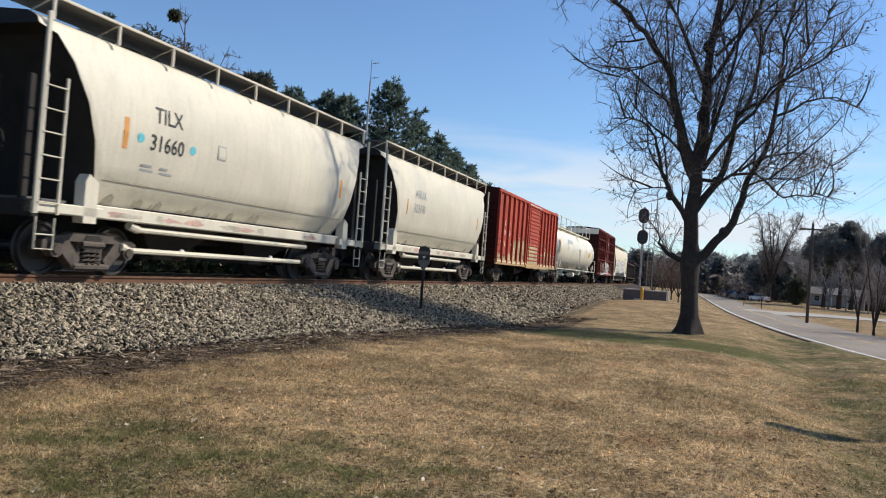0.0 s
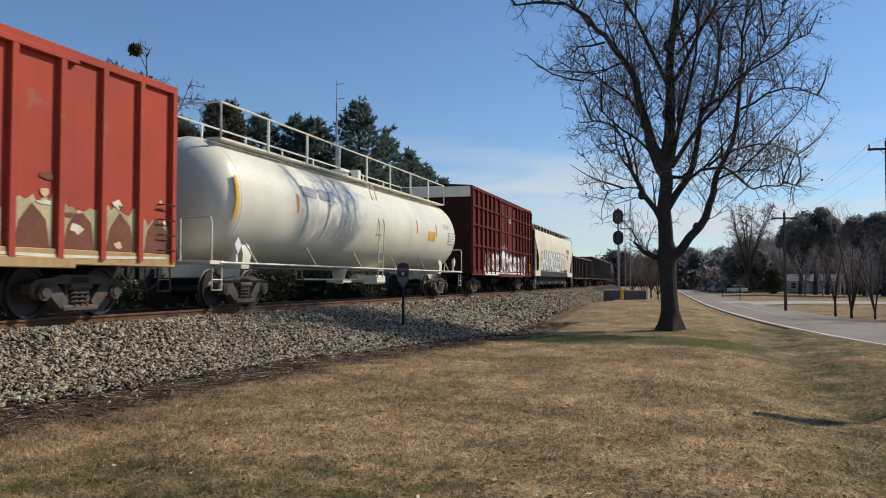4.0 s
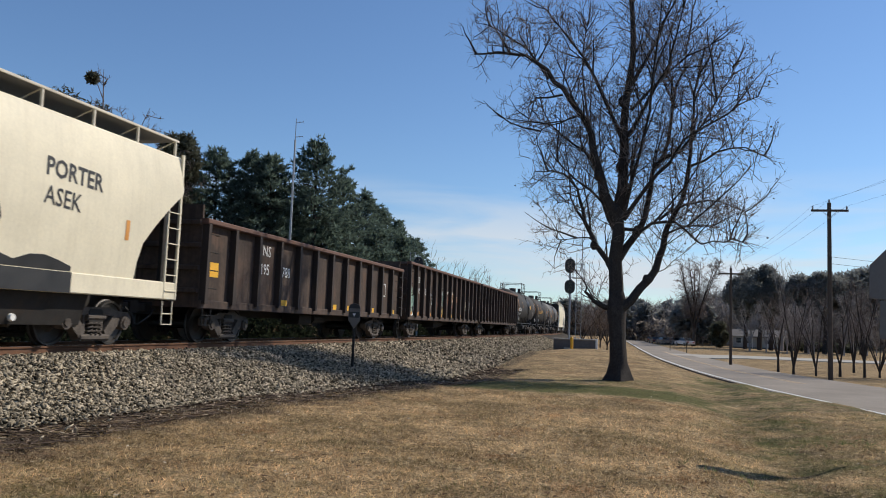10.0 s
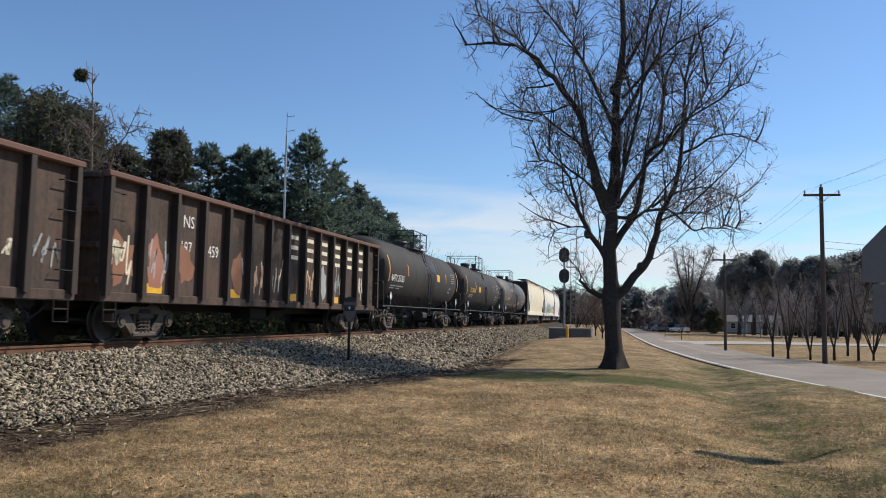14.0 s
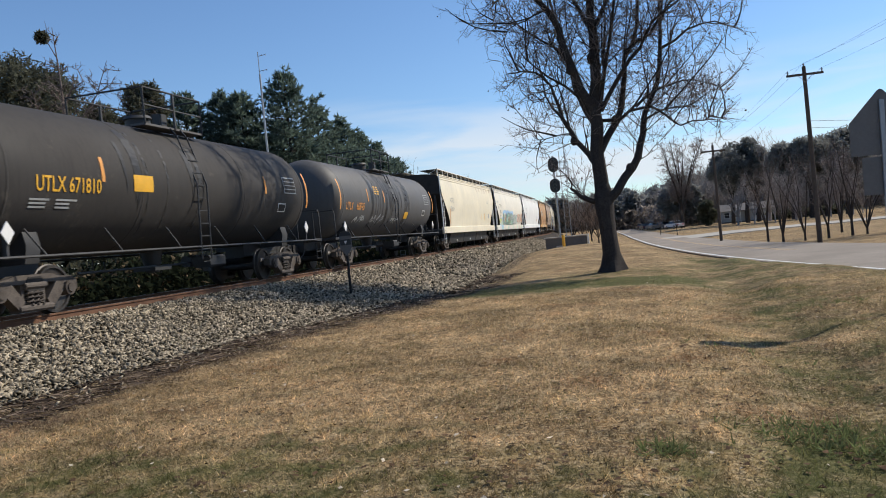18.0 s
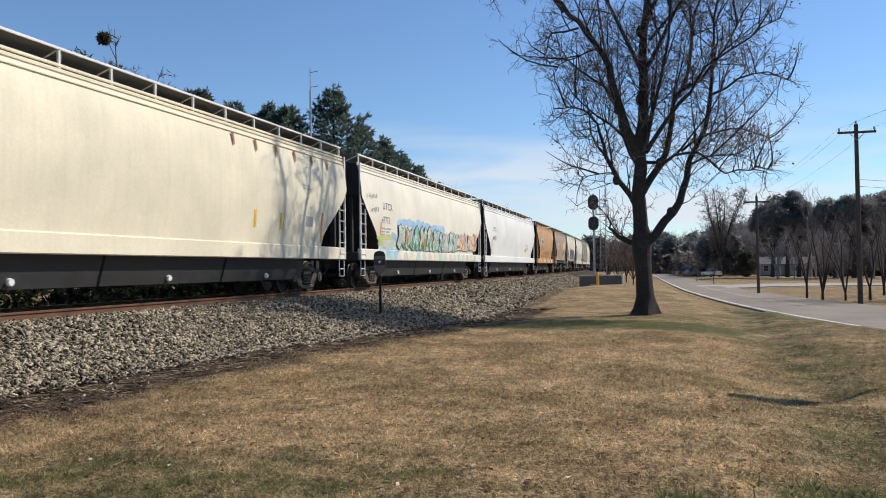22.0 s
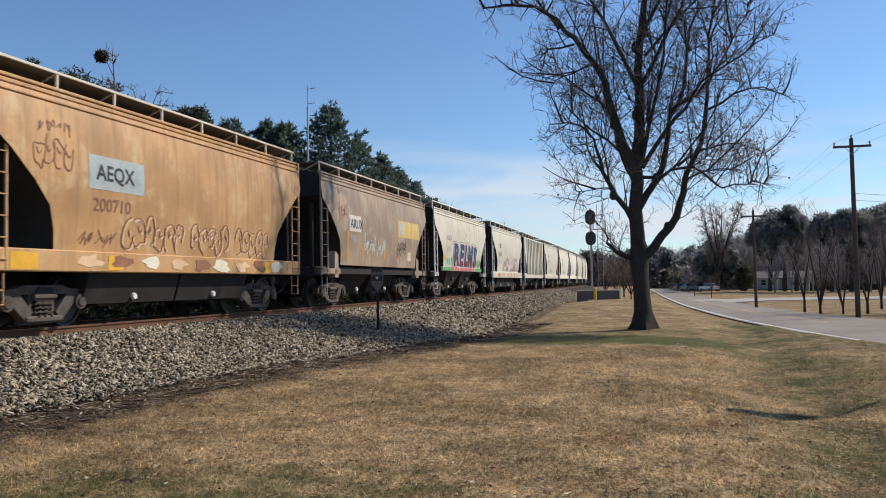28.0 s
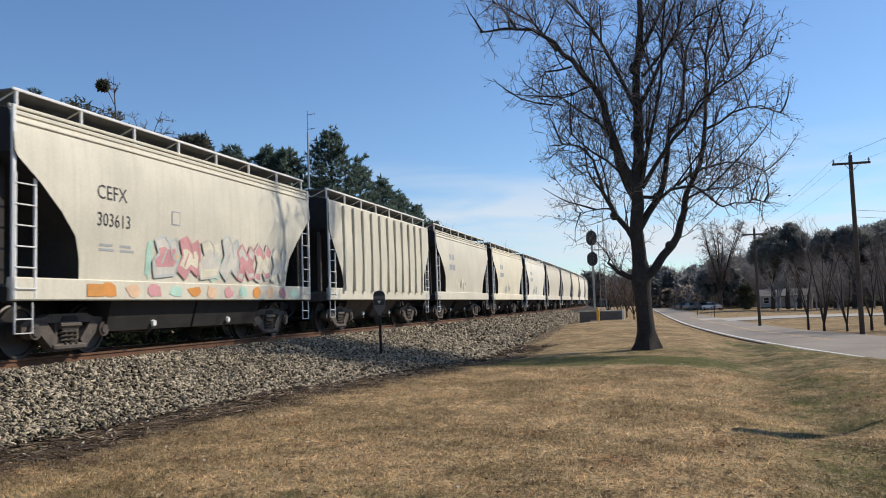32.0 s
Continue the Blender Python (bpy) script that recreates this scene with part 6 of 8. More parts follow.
# long hoppers
LONG = ((215.1, 233.3, P_CREAM2, "cream covered hopper car with rust spots and yellow bars"), (234.6, 253.1, P_WHITE, "white covered hopper car with colourful graffiti"),
        (254.2, 273.4, P_CLEAN, "clean white covered hopper car"))
for i, (front, rear, paint, label) in enumerate(LONG):
    L = (rear - front) / 2
    car, skin = covered_hopper("covered_hopper_car", label, rear - front, paint, M["black"], M["white"], "curved", bays=3, sill="paint", eave=4.18, slope="straight", skirt=True)
    decal(car, rect(-L + 1.86, -L + 1.98, 1.5, 2.35), M["orange"], skin)
    decal(car, rect(L - 1.98, L - 1.86, 1.5, 2.35), M["orange"], skin)
    if i == 0:
        lettering(car, "ACFX", -L + 2.05, 2.75, 0.38, SPRAY["grey"], skin, gap=1.15)
        lettering(car, "458301", -L + 2.0, 2.25, 0.38, SPRAY["grey"], skin, gap=1.15, squeeze=0.9)
        rust = surface("rust spots", (0.28, 0.12, 0.045), 0.9, 0, 0.3, 4, 40, 0.2)
        for k in range(6):
            y = L - 7.0 + k * 1.1
            decal(car, [(y, 3.98), (y + 0.12, 3.98), (y + 0.10, 3.72), (y + 0.04, 3.66)], rust, skin, "rust_mark", lift=0.03)
        for y in (L - 6.0, L - 4.6):
            decal(car, rect(y, y + 0.12, 1.75, 2.2), M["yellow"], skin)
        decal(car, rect(L - 3.0, L - 2.55, 1.9, 2.2), SPRAY["grey"], skin)
        bars(car, L - 3.2, 3.05, 0.6, 2, skin, SPRAY["grey"])
    elif i == 1:
        lettering(car, "UTCX", -L + 2.1, 2.82, 0.36, SPRAY["charcoal"], skin, gap=1.15)
        lettering(car, "47772", -L + 2.0, 2.32, 0.36, SPRAY["charcoal"], skin, gap=1.1, squeeze=0.9)
        bars(car, -L + 2.0, 2.1, 1.1, 3, skin, SPRAY["grey"], 0.06)
        scrawl(car, skin, scribble(random.Random(44), -L + 0.5, -L + 1.5, 3.05, 3.4, 5) + scribble(random.Random(45), -L + 0.9, -L + 1.7, 2.6, 2.95, 4), SPRAY["grey"], 0.025)
        decal(car, [(-L + 1.9, 1.37), (-L + 4.2, 1.37), (-L + 3.9, 1.9), (-L + 3.2, 2.05), (-L + 2.7, 1.6)], SPRAY["sky"], skin, "graffiti", lift=0.006)
        decal(car, rect(-L + 1.9, -L + 4.2, 1.0, 1.35), SPRAY["sky"], lambda z: 1.524, "graffiti")
        for k in range(11):
            r = random.Random(700 + k)
            decal(car, blob(r, -L + 4.0 + k * 0.62, 2.42 + r.uniform(-0.06, 0.1), r.uniform(0.25, 0.5), r.uniform(0.12, 0.22), 18, 0.12), SPRAY["sky"], skin, "graffiti", lift=0.006 + 0.001 * k)
        tag_art(car, skin, -L + 2.0, -L + 12.6, 1.38, 1.9, (SPRAY["mint"], SPRAY["lime"], SPRAY["bone"], SPRAY["mint"]), 15, 22, 1.37)
        piece_letters(car, skin, -L + 3.7, -L + 10.6, 1.40, 2.42, (SPRAY["mint"], SPRAY["silver"], SPRAY["teal_pale"], SPRAY["mint"], SPRAY["bone"]), (SPRAY["charcoal"],), 12, 7, 0.036, 1.37, 1.05, 0.035, SPRAY["teal_pale"])
        scrawl(car, skin, scribble(random.Random(121), -L + 3.9, -L + 10.4, 1.5, 2.3, 8), SPRAY["bone"], 0.03, 0.056)
        scrawl(car, skin, scribble(random.Random(122), -L + 4.2, -L + 9.3, 1.42, 1.9, 10), SPRAY["green"], 0.03, 0.058)
        scrawl(car, skin, [[(-L + 4.75, 1.6), (-L + 4.85, 2.2)], [(-L + 7.3, 1.5), (-L + 7.35, 2.1)]], SPRAY["orange"], 0.12, 0.06)
        piece_letters(car, skin, -L + 10.5, -L + 13.0, 1.40, 2.35, (SPRAY["silver"], SPRAY["bone"], SPRAY["mint"]), (SPRAY["grey"], SPRAY["charcoal"]), 13, 3, 0.036, 1.37, 1.05, 0.035)
        piece_letters(car, skin, -L + 12.9, L - 1.4, 1.55, 2.45, (SPRAY["clay"], SPRAY["peach"], SPRAY["orange"]), (M["spray_white"], SPRAY["cream"]), 14, 6, 0.036, 1.37, 1.16, 0.07, SPRAY["brown"])
        for k in range(18):
            y = -L + 2 + k * 0.86
            decal(car, [(y, 1.0), (y + 0.7, 1.0), (y + 0.45, 1.35), (y + 0.2, 1.3)], (SPRAY["cream"], SPRAY["mint"], SPRAY["bone"], SPRAY["bone"])[k % 4], lambda z: 1.525, "graffiti")
    else:
        lettering(car, "CPCX", -L + 2.1, 2.85, 0.38, M["ink"], skin, gap=1.15)
        lettering(car, "814723", -L + 2.1, 2.3, 0.38, M["ink"], skin, gap=1.1, squeeze=0.9)
        decal(car, rect(L - 5.0, L - 4.5, 1.75, 2.0), M["orange"], skin)
        bars(car, L - 4.3, 2.25, 1.0, 4, skin, SPRAY["grey"], 0.06)
    place(car, front, rear)

# short hoppers
front, rear = 275.2, 286.25
L = 5.525
car, skin = small_hopper("faded orange covered hopper car with rust and graffiti", P_ORANGE, sill="paint", trim=P_ORANGE, skirt=True)
decal(car, rect(-L + 2.3, -L + 3.9, 2.50, 3.12), surface("grey-blue panel", (0.38, 0.42, 0.42), 0.6, 0, 0.15, 2, 25, 0.1), skin, "panel", lift=0.004)
lettering(car, "AEQX", -L + 2.5, 2.68, 0.40, M["ink"], skin, bold=0.008, lift=0.009)
lettering(car, "200710", -L + 2.42, 2.1, 0.36, SPRAY["brown"], skin, bold=0.004)
for y0, y1, n, k in ((-L + 3.3, -L + 5.3, 4, 1), (-L + 5.6, -L + 7.2, 3, 2), (-L + 7.5, L - 1.9, 3, 3)):
    scrawl(car, skin, bubbles(random.Random(90 + k), y0, y1, 1.45, 2.05, n + 2), SPRAY["brown"], 0.028, 0.012)
    scrawl(car, skin, bubbles(random.Random(90 + k), y0 + 0.04, y1 + 0.04, 1.43, 2.02, n + 2), SPRAY["peach"], 0.045, 0.008)
scrawl(car, skin, scribble(random.Random(97), -L + 2.1, -L + 3.2, 1.42, 1.8, 5), SPRAY["brown"], 0.022, 0.010)
RUSTY_SILL = surface("brown smears", (0.26, 0.12, 0.06), 0.8, 0, 0.3, 2, 20, 0.2)
for k in range(9):
    r = random.Random(240 + k)
    decal(car, blob(r, -L + 2.4 + k * 0.9, 1.17, 0.30, 0.12, 11, 0.45), (SPRAY["peach"], RUSTY_SILL, SPRAY["cream"])[k % 3], lambda z: 1.524, "smear", lift=0.004 + 0.0006 * k)
for y0, y1 in ((-L + 0.55, -L + 1.15), (-L + 2.9, -L + 3.35), (L - 2.1, L - 1.6)):
    decal(car, rect(y0, y1, 1.02, 1.3), M["yellow"], lambda z: 1.522, "patch")
scrawl(car, skin, bubbles(random.Random(31), -L + 1.0, -L + 1.9, 2.75, 3.25, 4), SPRAY["brown"], 0.022, 0.008)
scrawl(car, skin, scribble(random.Random(32), -L + 1.1, -L + 1.9, 3.3, 3.65, 4), SPRAY["brown"], 0.022, 0.008)
place(car, front, rear)

front, rear = 287.75, 298.8
car, skin = small_hopper("rust-stained tan covered hopper car with a yellow panel", P_TAN, sill=False, trim=P_TAN, zb=1.32)
decal(car, rect(-L + 2.15, -L + 3.2, 2.45, 2.98), SPRAY["bone"], skin, lift=0.004)
lettering(car, "266", -L + 2.18, 2.05, 0.40, SPRAY["grey"], skin, bold=0.004, squeeze=0.9)
lettering(car, "ARUX", -L + 2.22, 2.56, 0.42, M["ink"], skin, bold=0.006, lift=0.009)
decal(car, rect(1.65, 3.25, 2.5, 3.15), SPRAY["amber"], skin)
decal(car, rect(3.32, 4.35, 2.5, 3.15), SPRAY["amber"], skin)
decal(car, blob(random.Random(5), 2.1, 2.84, 0.24, 0.26, 16, 0.04), SPRAY["sky"], skin, "ring", lift=0.008)
decal(car, blob(random.Random(5), 2.1, 2.84, 0.12, 0.14, 14, 0.04), SPRAY["amber"], skin, "ring", lift=0.011)
for y in (-2.2, 0.1, 1.3, 3.3):
    decal(car, rect(y, y + 0.12, 1.58, 2.08), M["orange"], skin)
scrawl(car, skin, scribble(random.Random(55), -2.0, 0.2, 1.65, 2.5, 5), SPRAY["silver"], 0.06)
scrawl(car, skin, scribble(random.Random(56), -2.0, 0.2, 1.65, 2.4, 5), SPRAY["bone"], 0.05, 0.012)
scrawl(car, skin, bubbles(random.Random(57), 1.6, 2.6, 1.75, 2.28, 4), M["ink"], 0.035)
decal(car, rect(2.9, 3.35, 1.6, 1.95), SPRAY["bone"], skin, "paint_patch")
scrawl(car, skin, bubbles(random.Random(58), -L + 1.2, -L + 2.0, 2.9, 3.3, 3), SPRAY["brown"], 0.025)
decal(car, rect(-L + 1.95, -L + 2.1, 1.5, 2.45), M["orange"], skin)
place(car, front, rear)

front, rear = 300.25, 311.3
car, skin = small_hopper("grey-white covered hopper car with blue, red and green graffiti", P_GREYW, sill=False, zb=1.42, rim=True, lower=M["bay"])
lettering(car, "RGCX", -L + 2.0, 2.75, 0.36, SPRAY["grey"], skin)
lettering(car, "2503", -L + 2.0, 2.2, 0.36, SPRAY["grey"], skin)
decal(car, rect(-L + 1.55, -L + 1.95, 1.78, 2.0), M["yellow"], skin)
decal(car, rect(L - 1.95, L - 1.6, 1.62, 1.84), M["yellow"], skin)
SEAM = surface("seam grime", (0.34, 0.31, 0.25), 0.7, 0, 0.3, 3, 25, 0.2)
for k in range(7):
    y = -L + 1.95 + k * 1.2
    decal(car, [(y, 1.5), (y + 0.018, 1.5), (y + 0.018, 3.88), (y, 3.88)], SEAM, skin, "weld_seam", lift=0.004, rows=8)
    r = random.Random(240 + k)
    for j in range(k % 3):
        u, w = y + 0.05 + 0.45 * j + r.uniform(0, 0.2), r.uniform(0.012, 0.03)
        h = r.uniform(0.25, 1.0)
        decal(car, [(u, 3.85 - h), (u + w, 3.9 - h), (u + w * 1.8, 3.88), (u - w * 0.6, 3.88)], SEAM, skin, "grime_run", lift=0.003)
    if k == 3:
        scrawl(car, skin, bubbles(r, y + 0.2, y + 0.7, 3.05, 3.3, 3), SEAM, 0.02)
ledge = lambda z: 1.536
tag_art(car, skin, -L + 1.9, -L + 3.3, 1.47, 2.05, (SPRAY["green"], SPRAY["mint"], SPRAY["green"]), 61, 12, 1.48)
tag_art(car, skin, L - 3.0, L - 1.7, 1.47, 2.0, (SPRAY["green"], SPRAY["lime"], SPRAY["green"]), 62, 10, 1.48)
for y, w, h in ((-L + 4.9, 0.30, 0.22), (-L + 6.2, 0.16, 0.2), (-L + 7.8, 0.2, 0.26)):
    decal(car, blob(random.Random(int(y * 50)), y, 2.72, w, h, 14, 0.2), SPRAY["mint"], skin, "graffiti", lift=0.007)
decal(car, rect(-L + 3.0, L - 3.0, 1.30, 1.465), SPRAY["rose"], ledge, "graffiti", lift=0.004, rows=1)
decal(car, rect(L - 2.98, L - 1.4, 1.30, 1.465), SPRAY["green"], ledge, "graffiti", lift=0.004, rows=1)
decal(car, rect(-L + 1.4, -L + 2.98, 1.30, 1.465), SPRAY["green"], ledge, "graffiti", lift=0.004, rows=1)
for k in range(9):
    y = -L + 3.4 + k * 0.56
    decal(car, [(y, 1.30), (y + 0.03, 1.30), (y + 0.06 + 0.05 * (k % 3), 1.465), (y - 0.02, 1.465)], SPRAY["bone"], ledge, "graffiti", lift=0.007, rows=1)
BLUE_RED = faded_spray("blue spray fading to red", (0.17, 0.022, 0.035), (0.018, 0.052, 0.105), 1.55, 2.15)
for mat, bold, lift, label in ((SPRAY["red"], 0.185, 0.014, ""), (SPRAY["bone"], 0.155, 0.019, ""), (SPRAY["sky"], 0.098, 0.024, ""), (BLUE_RED, 0.078, 0.029, "dark blue letters fading to dark red")):
    for k, ch in enumerate("RELMS"):
        at, up, wide, lean, tilt = ((0.0, 0.0, 1.12, 0.06, 0.04), (1.16, 0.02, 1.02, 0.12, -0.03), (2.06, 0.0, 1.08, 0.28, 0.03), (2.92, 0.0, 0.92, 0.12, 0.0), (4.12, 0.0, 1.14, 0.08, -0.05))[k]
        lettering(car, ch, -L + 3.35 + at, 1.58 + up, 1.44, mat, skin, "graffiti", label, bold=bold, squeeze=wide, shear=lean, lift=lift + 0.0008 * k, tilt=tilt)
place(car, front, rear)

front, rear = 313.25, 324.5
car, skin = small_hopper("off-white covered hopper car with faded pastel graffiti", P_CREAM, sill="paint", skirt=True)
lettering(car, "CEFX", -L + 1.9, 2.85, 0.38, M["ink"], skin, squeeze=0.95)
lettering(car, "303613", -L + 1.9, 2.35, 0.36, M["ink"], skin, squeeze=0.9)
bars(car, -L + 2.0, 1.98, 1.2, 2, skin, SPRAY["grey"])
decal(car, rect(-L + 4.2, -L + 4.5, 2.55, 2.85), SPRAY["grey"], skin)
decal(car, rect(-L + 4.23, -L + 4.47, 2.58, 2.82), P_CREAM, skin, lift=0.009)
tag_art(car, skin, -L + 3.3, -L + 6.7, 1.37, 2.3, (SPRAY["mint"], SPRAY["cream"], SPRAY["peach"]), 71, 8, 1.38)
piece_letters(car, skin, -L + 3.6, L - 1.6, 1.45, 2.40, (SPRAY["bone"], SPRAY["pink"], SPRAY["cream"], SPRAY["bone"]), (SPRAY["silver"], SPRAY["pink"], SPRAY["bone"]), 72, 7, 0.018, 1.37, 1.05)
for k in range(12):
    y = -L + 2.3 + k * 0.7
    decal(car, blob(random.Random(80 + k), y, 1.17, 0.22, 0.13, 9, 0.3), (SPRAY["orange"], SPRAY["peach"], SPRAY["pink"], SPRAY["mint"])[k % 4], lambda z: 1.524, "graffiti")
decal(car, rect(-L + 1.7, -L + 2.15, 1.05, 1.28), M["orange"], lambda z: 1.526, "patch")
place(car, front, rear)

front, rear = 325.8, 336.6
car, skin = covered_hopper("covered_hopper_car", "off-white covered hopper car with upright side ribs", rear - front, P_CREAM, M["cast"], M["white"], "flat", bays=2, sill="paint", ribs=11, roof_steps=False, slope="short")
place(car, front, rear)

f0 = 337.8
for i in range(8):
    paint = (P_CREAM, P_CREAM2, P_WHITE, P_GREYW)[i % 4]
    car, skin = small_hopper("plain off-white covered hopper car far down the train", paint, sill="paint")
    if i < 3:
        bars(car, -L + 2.1, 2.9, 1.1, 2, skin, SPRAY["grey"], 0.26)
        tag_art(car, skin, -L + 3.4, -L + 5.6, 1.4, 2.1, (SPRAY["cream"], SPRAY["grey"]), 100 + i, 8, 1.38)
    place(car, f0 + i * 12.6, f0 + i * 12.6 + 11.3)


# ---- trees ----
def twig_tris(P, R, seed=0):
    """Thin three-sided tapering twigs: P holds three points each, R their thickness at the root."""
    P, R = np.asarray(P, float), np.asarray(R, float)
    n = len(P)
    d = P[:, 2] - P[:, 0]
    d /= np.linalg.norm(d, axis=1, keepdims=True) + 1e-9
    ref = np.where(np.abs(d[:, 2:3]) > 0.9, np.array([[1.0, 0, 0]]), np.array([[0, 0, 1.0]]))
    a = np.cross(d, ref)
    a /= np.linalg.norm(a, axis=1, keepdims=True)
    b = np.cross(d, a)
    rings = []
    for k, f in ((0, 1.0), (1, 0.7), (2, 0.25)):
        for j in range(3):
            ang = 2 * math.pi * j / 3
            rings.append(P[:, k] + (a * math.cos(ang) + b * math.sin(ang)) * (R * f)[:, None])
    V = np.stack(rings, 1).reshape(-1, 3)
    t = []
    for k in (0, 1):
        for j in range(3):
            i0, i1, j0, j1 = k * 3 + j, k * 3 + (j + 1) % 3, k * 3 + 3 + j, k * 3 + 3 + (j + 1) % 3
            t += [(i0, i1, j1), (i0, j1, j0)]
    T = np.array(t)[None] + 9 * np.arange(n)[:, None, None]
    return V, T.reshape(-1, 3)


def sprout(rng, paths, per_m, length, r, rise, spread, n_seg=3, start=0.15):
    """Side shoots along given paths (lists of points): returns new paths and the thickness of each."""
    out, thick = [], []
    for path, pr in paths:
        path = np.asarray(path)
        seg = np.linalg.norm(np.diff(path, axis=0), axis=1)
        cum = np.concatenate([[0], np.cumsum(seg)])
        count = int(per_m * cum[-1] + rng.random())
        for _ in range(count):
            at = cum[-1] * (start + (1 - start) * rng.random())
            k = min(len(seg) - 1, int(np.searchsorted(cum, at) - 1))
            f = (at - cum[k]) / (seg[k] + 1e-9)
            p = path[k] * (1 - f) + path[k + 1] * f
            d = (path[k + 1] - path[k]) / (seg[k] + 1e-9)
            side = rng.normal(size=3)
            side -= d * side.dot(d)
            side /= np.linalg.norm(side) + 1e-9
            g = d * (1 - spread) + side * spread + np.array([0, 0, rise])
            g /= np.linalg.norm(g)
            ln = length * (0.45 + 0.8 * rng.random()) * (1.0 - 0.45 * at / cum[-1])
            pts = [p]
            for _k in range(n_seg - 1):
                g = g + rng.normal(size=3) * 0.17 + np.array([0, 0, rise * 0.35])
                g /= np.linalg.norm(g)
                pts.append(pts[-1] + g * ln / (n_seg - 1))
            out.append((np.array(pts), r * (0.7 + 0.6 * rng.random())))
    return out


def twigs_mesh(name, groups, material):
    P = np.array([p[[0, len(p) // 2, -1]] for p, _ in groups])
    R = np.array([r for _, r in groups])
    v, t = twig_tris(P, R)
    return cloud(name, v, t, material)


# the big bare tree on the lawn: its limbs as (sideways, height), how far they lean away, and their thickness
TREE_AT = (-0.91, 27.4)
TREE_LIMBS = (
    (((-0.1, 2.2), (-0.14, 4.0), (-0.03, 5.6), (0.04, 7.1), (0.13, 8.6), (0.28, 10.0), (0.3, 11.8), (0.18, 13.8), (0.2, 15.4)), 0.0, 0.26),
    (((-0.13, 5.2), (-0.53, 6.06), (-0.87, 7.3), (-0.98, 8.15), (-1.4, 8.9), (-2.0, 9.6), (-2.5, 10.2), (-3.1, 10.65), (-4.1, 10.8), (-4.85, 10.7)), -0.25, 0.17),
    (((-2.0, 9.6), (-2.85, 9.4), (-3.1, 8.9), (-3.16, 8.4)), -0.4, 0.05),
    (((-2.5, 10.2), (-3.3, 11.3), (-4.3, 12.0), (-5.1, 12.2)), -0.2, 0.06),
    (((-0.2, 3.5), (-0.77, 4.5), (-1.18, 5.25), (-1.41, 6.1), (-1.65, 6.66), (-2.0, 7.0)), 0.35, 0.11),
    (((-1.18, 5.25), (-1.71, 6.06), (-2.14, 5.9)), 0.3, 0.06),
    (((-0.1, 2.3), (-0.85, 2.59), (-1.08, 2.9), (-1.16, 3.2)), -0.2, 0.11),
    (((-0.08, 3.9), (0.67, 4.94), (0.85, 5.9), (1.03, 7.06), (1.5, 8.2), (1.73, 9.6), (2.0, 10.9), (2.3, 12.6)), 0.45, 0.13),
    (((0.02, 2.3), (0.66, 3.05), (1.12, 3.65), (1.29, 4.45), (1.52, 5.15), (1.92, 6.07), (2.21, 7.1), (2.28, 8.4), (2.4, 9.8), (2.7, 11.4)), 0.2, 0.16),
    (((0.1, 5.3), (0.91, 6.35), (1.37, 7.04), (2.05, 7.83), (3.16, 8.57), (4.13, 8.96)), -0.35, 0.10),
    (((0.1, 5.0), (1.02, 5.14), (1.69, 5.2), (2.24, 4.77), (2.57, 4.4), (3.22, 4.62), (3.8, 4.5)), -0.3, 0.075),
    (((1.24, 5.3), (2.03, 5.83), (2.8, 6.03), (3.5, 5.88), (4.1, 5.45)), 0.3, 0.06),
    (((1.4, 4.8), (2.1, 5.1), (2.9, 5.2), (3.5, 4.9)), 0.55, 0.05),
    (((2.21, 7.1), (3.04, 7.53), (3.9, 7.7), (4.7, 7.4)), 0.1, 0.06),
    (((0.2, 8.1), (0.94, 9.33), (1.4, 10.25), (1.75, 11.1), (2.1, 13.0)), -0.4, 0.09),
    (((1.03, 7.06), (1.83, 7.6), (2.39, 8.27), (3.28, 9.72), (3.72, 10.6)), 0.15, 0.08),
    (((0.16, 7.7), (-0.88, 10.3), (-1.86, 12.0), (-2.86, 13.6)), 0.45, 0.10),
    (((-0.87, 7.2), (-1.63, 8.0), (-2.4, 8.6), (-3.0, 8.9)), 0.3, 0.06),
    (((0.28, 9.9), (1.17, 11.7), (1.8, 14.0)), 0.3, 0.09),
    (((0.0, 4.6), (-0.7, 6.2), (-1.1, 8.5), (-1.5, 11.0), (-1.4, 13.0)), 0.55, 0.10),
    (((0.1, 5.5), (0.7, 7.5), (1.0, 10.0), (1.3, 12.5)), -0.55, 0.09),
    (((-0.6, 5.9), (-1.4, 6.6), (-2.1, 7.3), (-2.6, 7.9)), -0.4, 0.06),
    (((0.3, 9.0), (1.6, 10.4), (2.8, 11.3), (3.6, 11.8)), 0.1, 0.07),
    (((-1.65, 6.66), (-2.3, 6.95), (-2.9, 6.85), (-3.1, 6.5)), -0.2, 0.045),
    (((-0.77, 4.5), (-1.3, 4.75), (-1.8, 4.6), (-2.2, 4.7)), -0.3, 0.035),
    (((-1.4, 8.9), (-2.1, 8.7), (-2.7, 8.5), (-3.1, 8.1)), 0.2, 0.045),
)


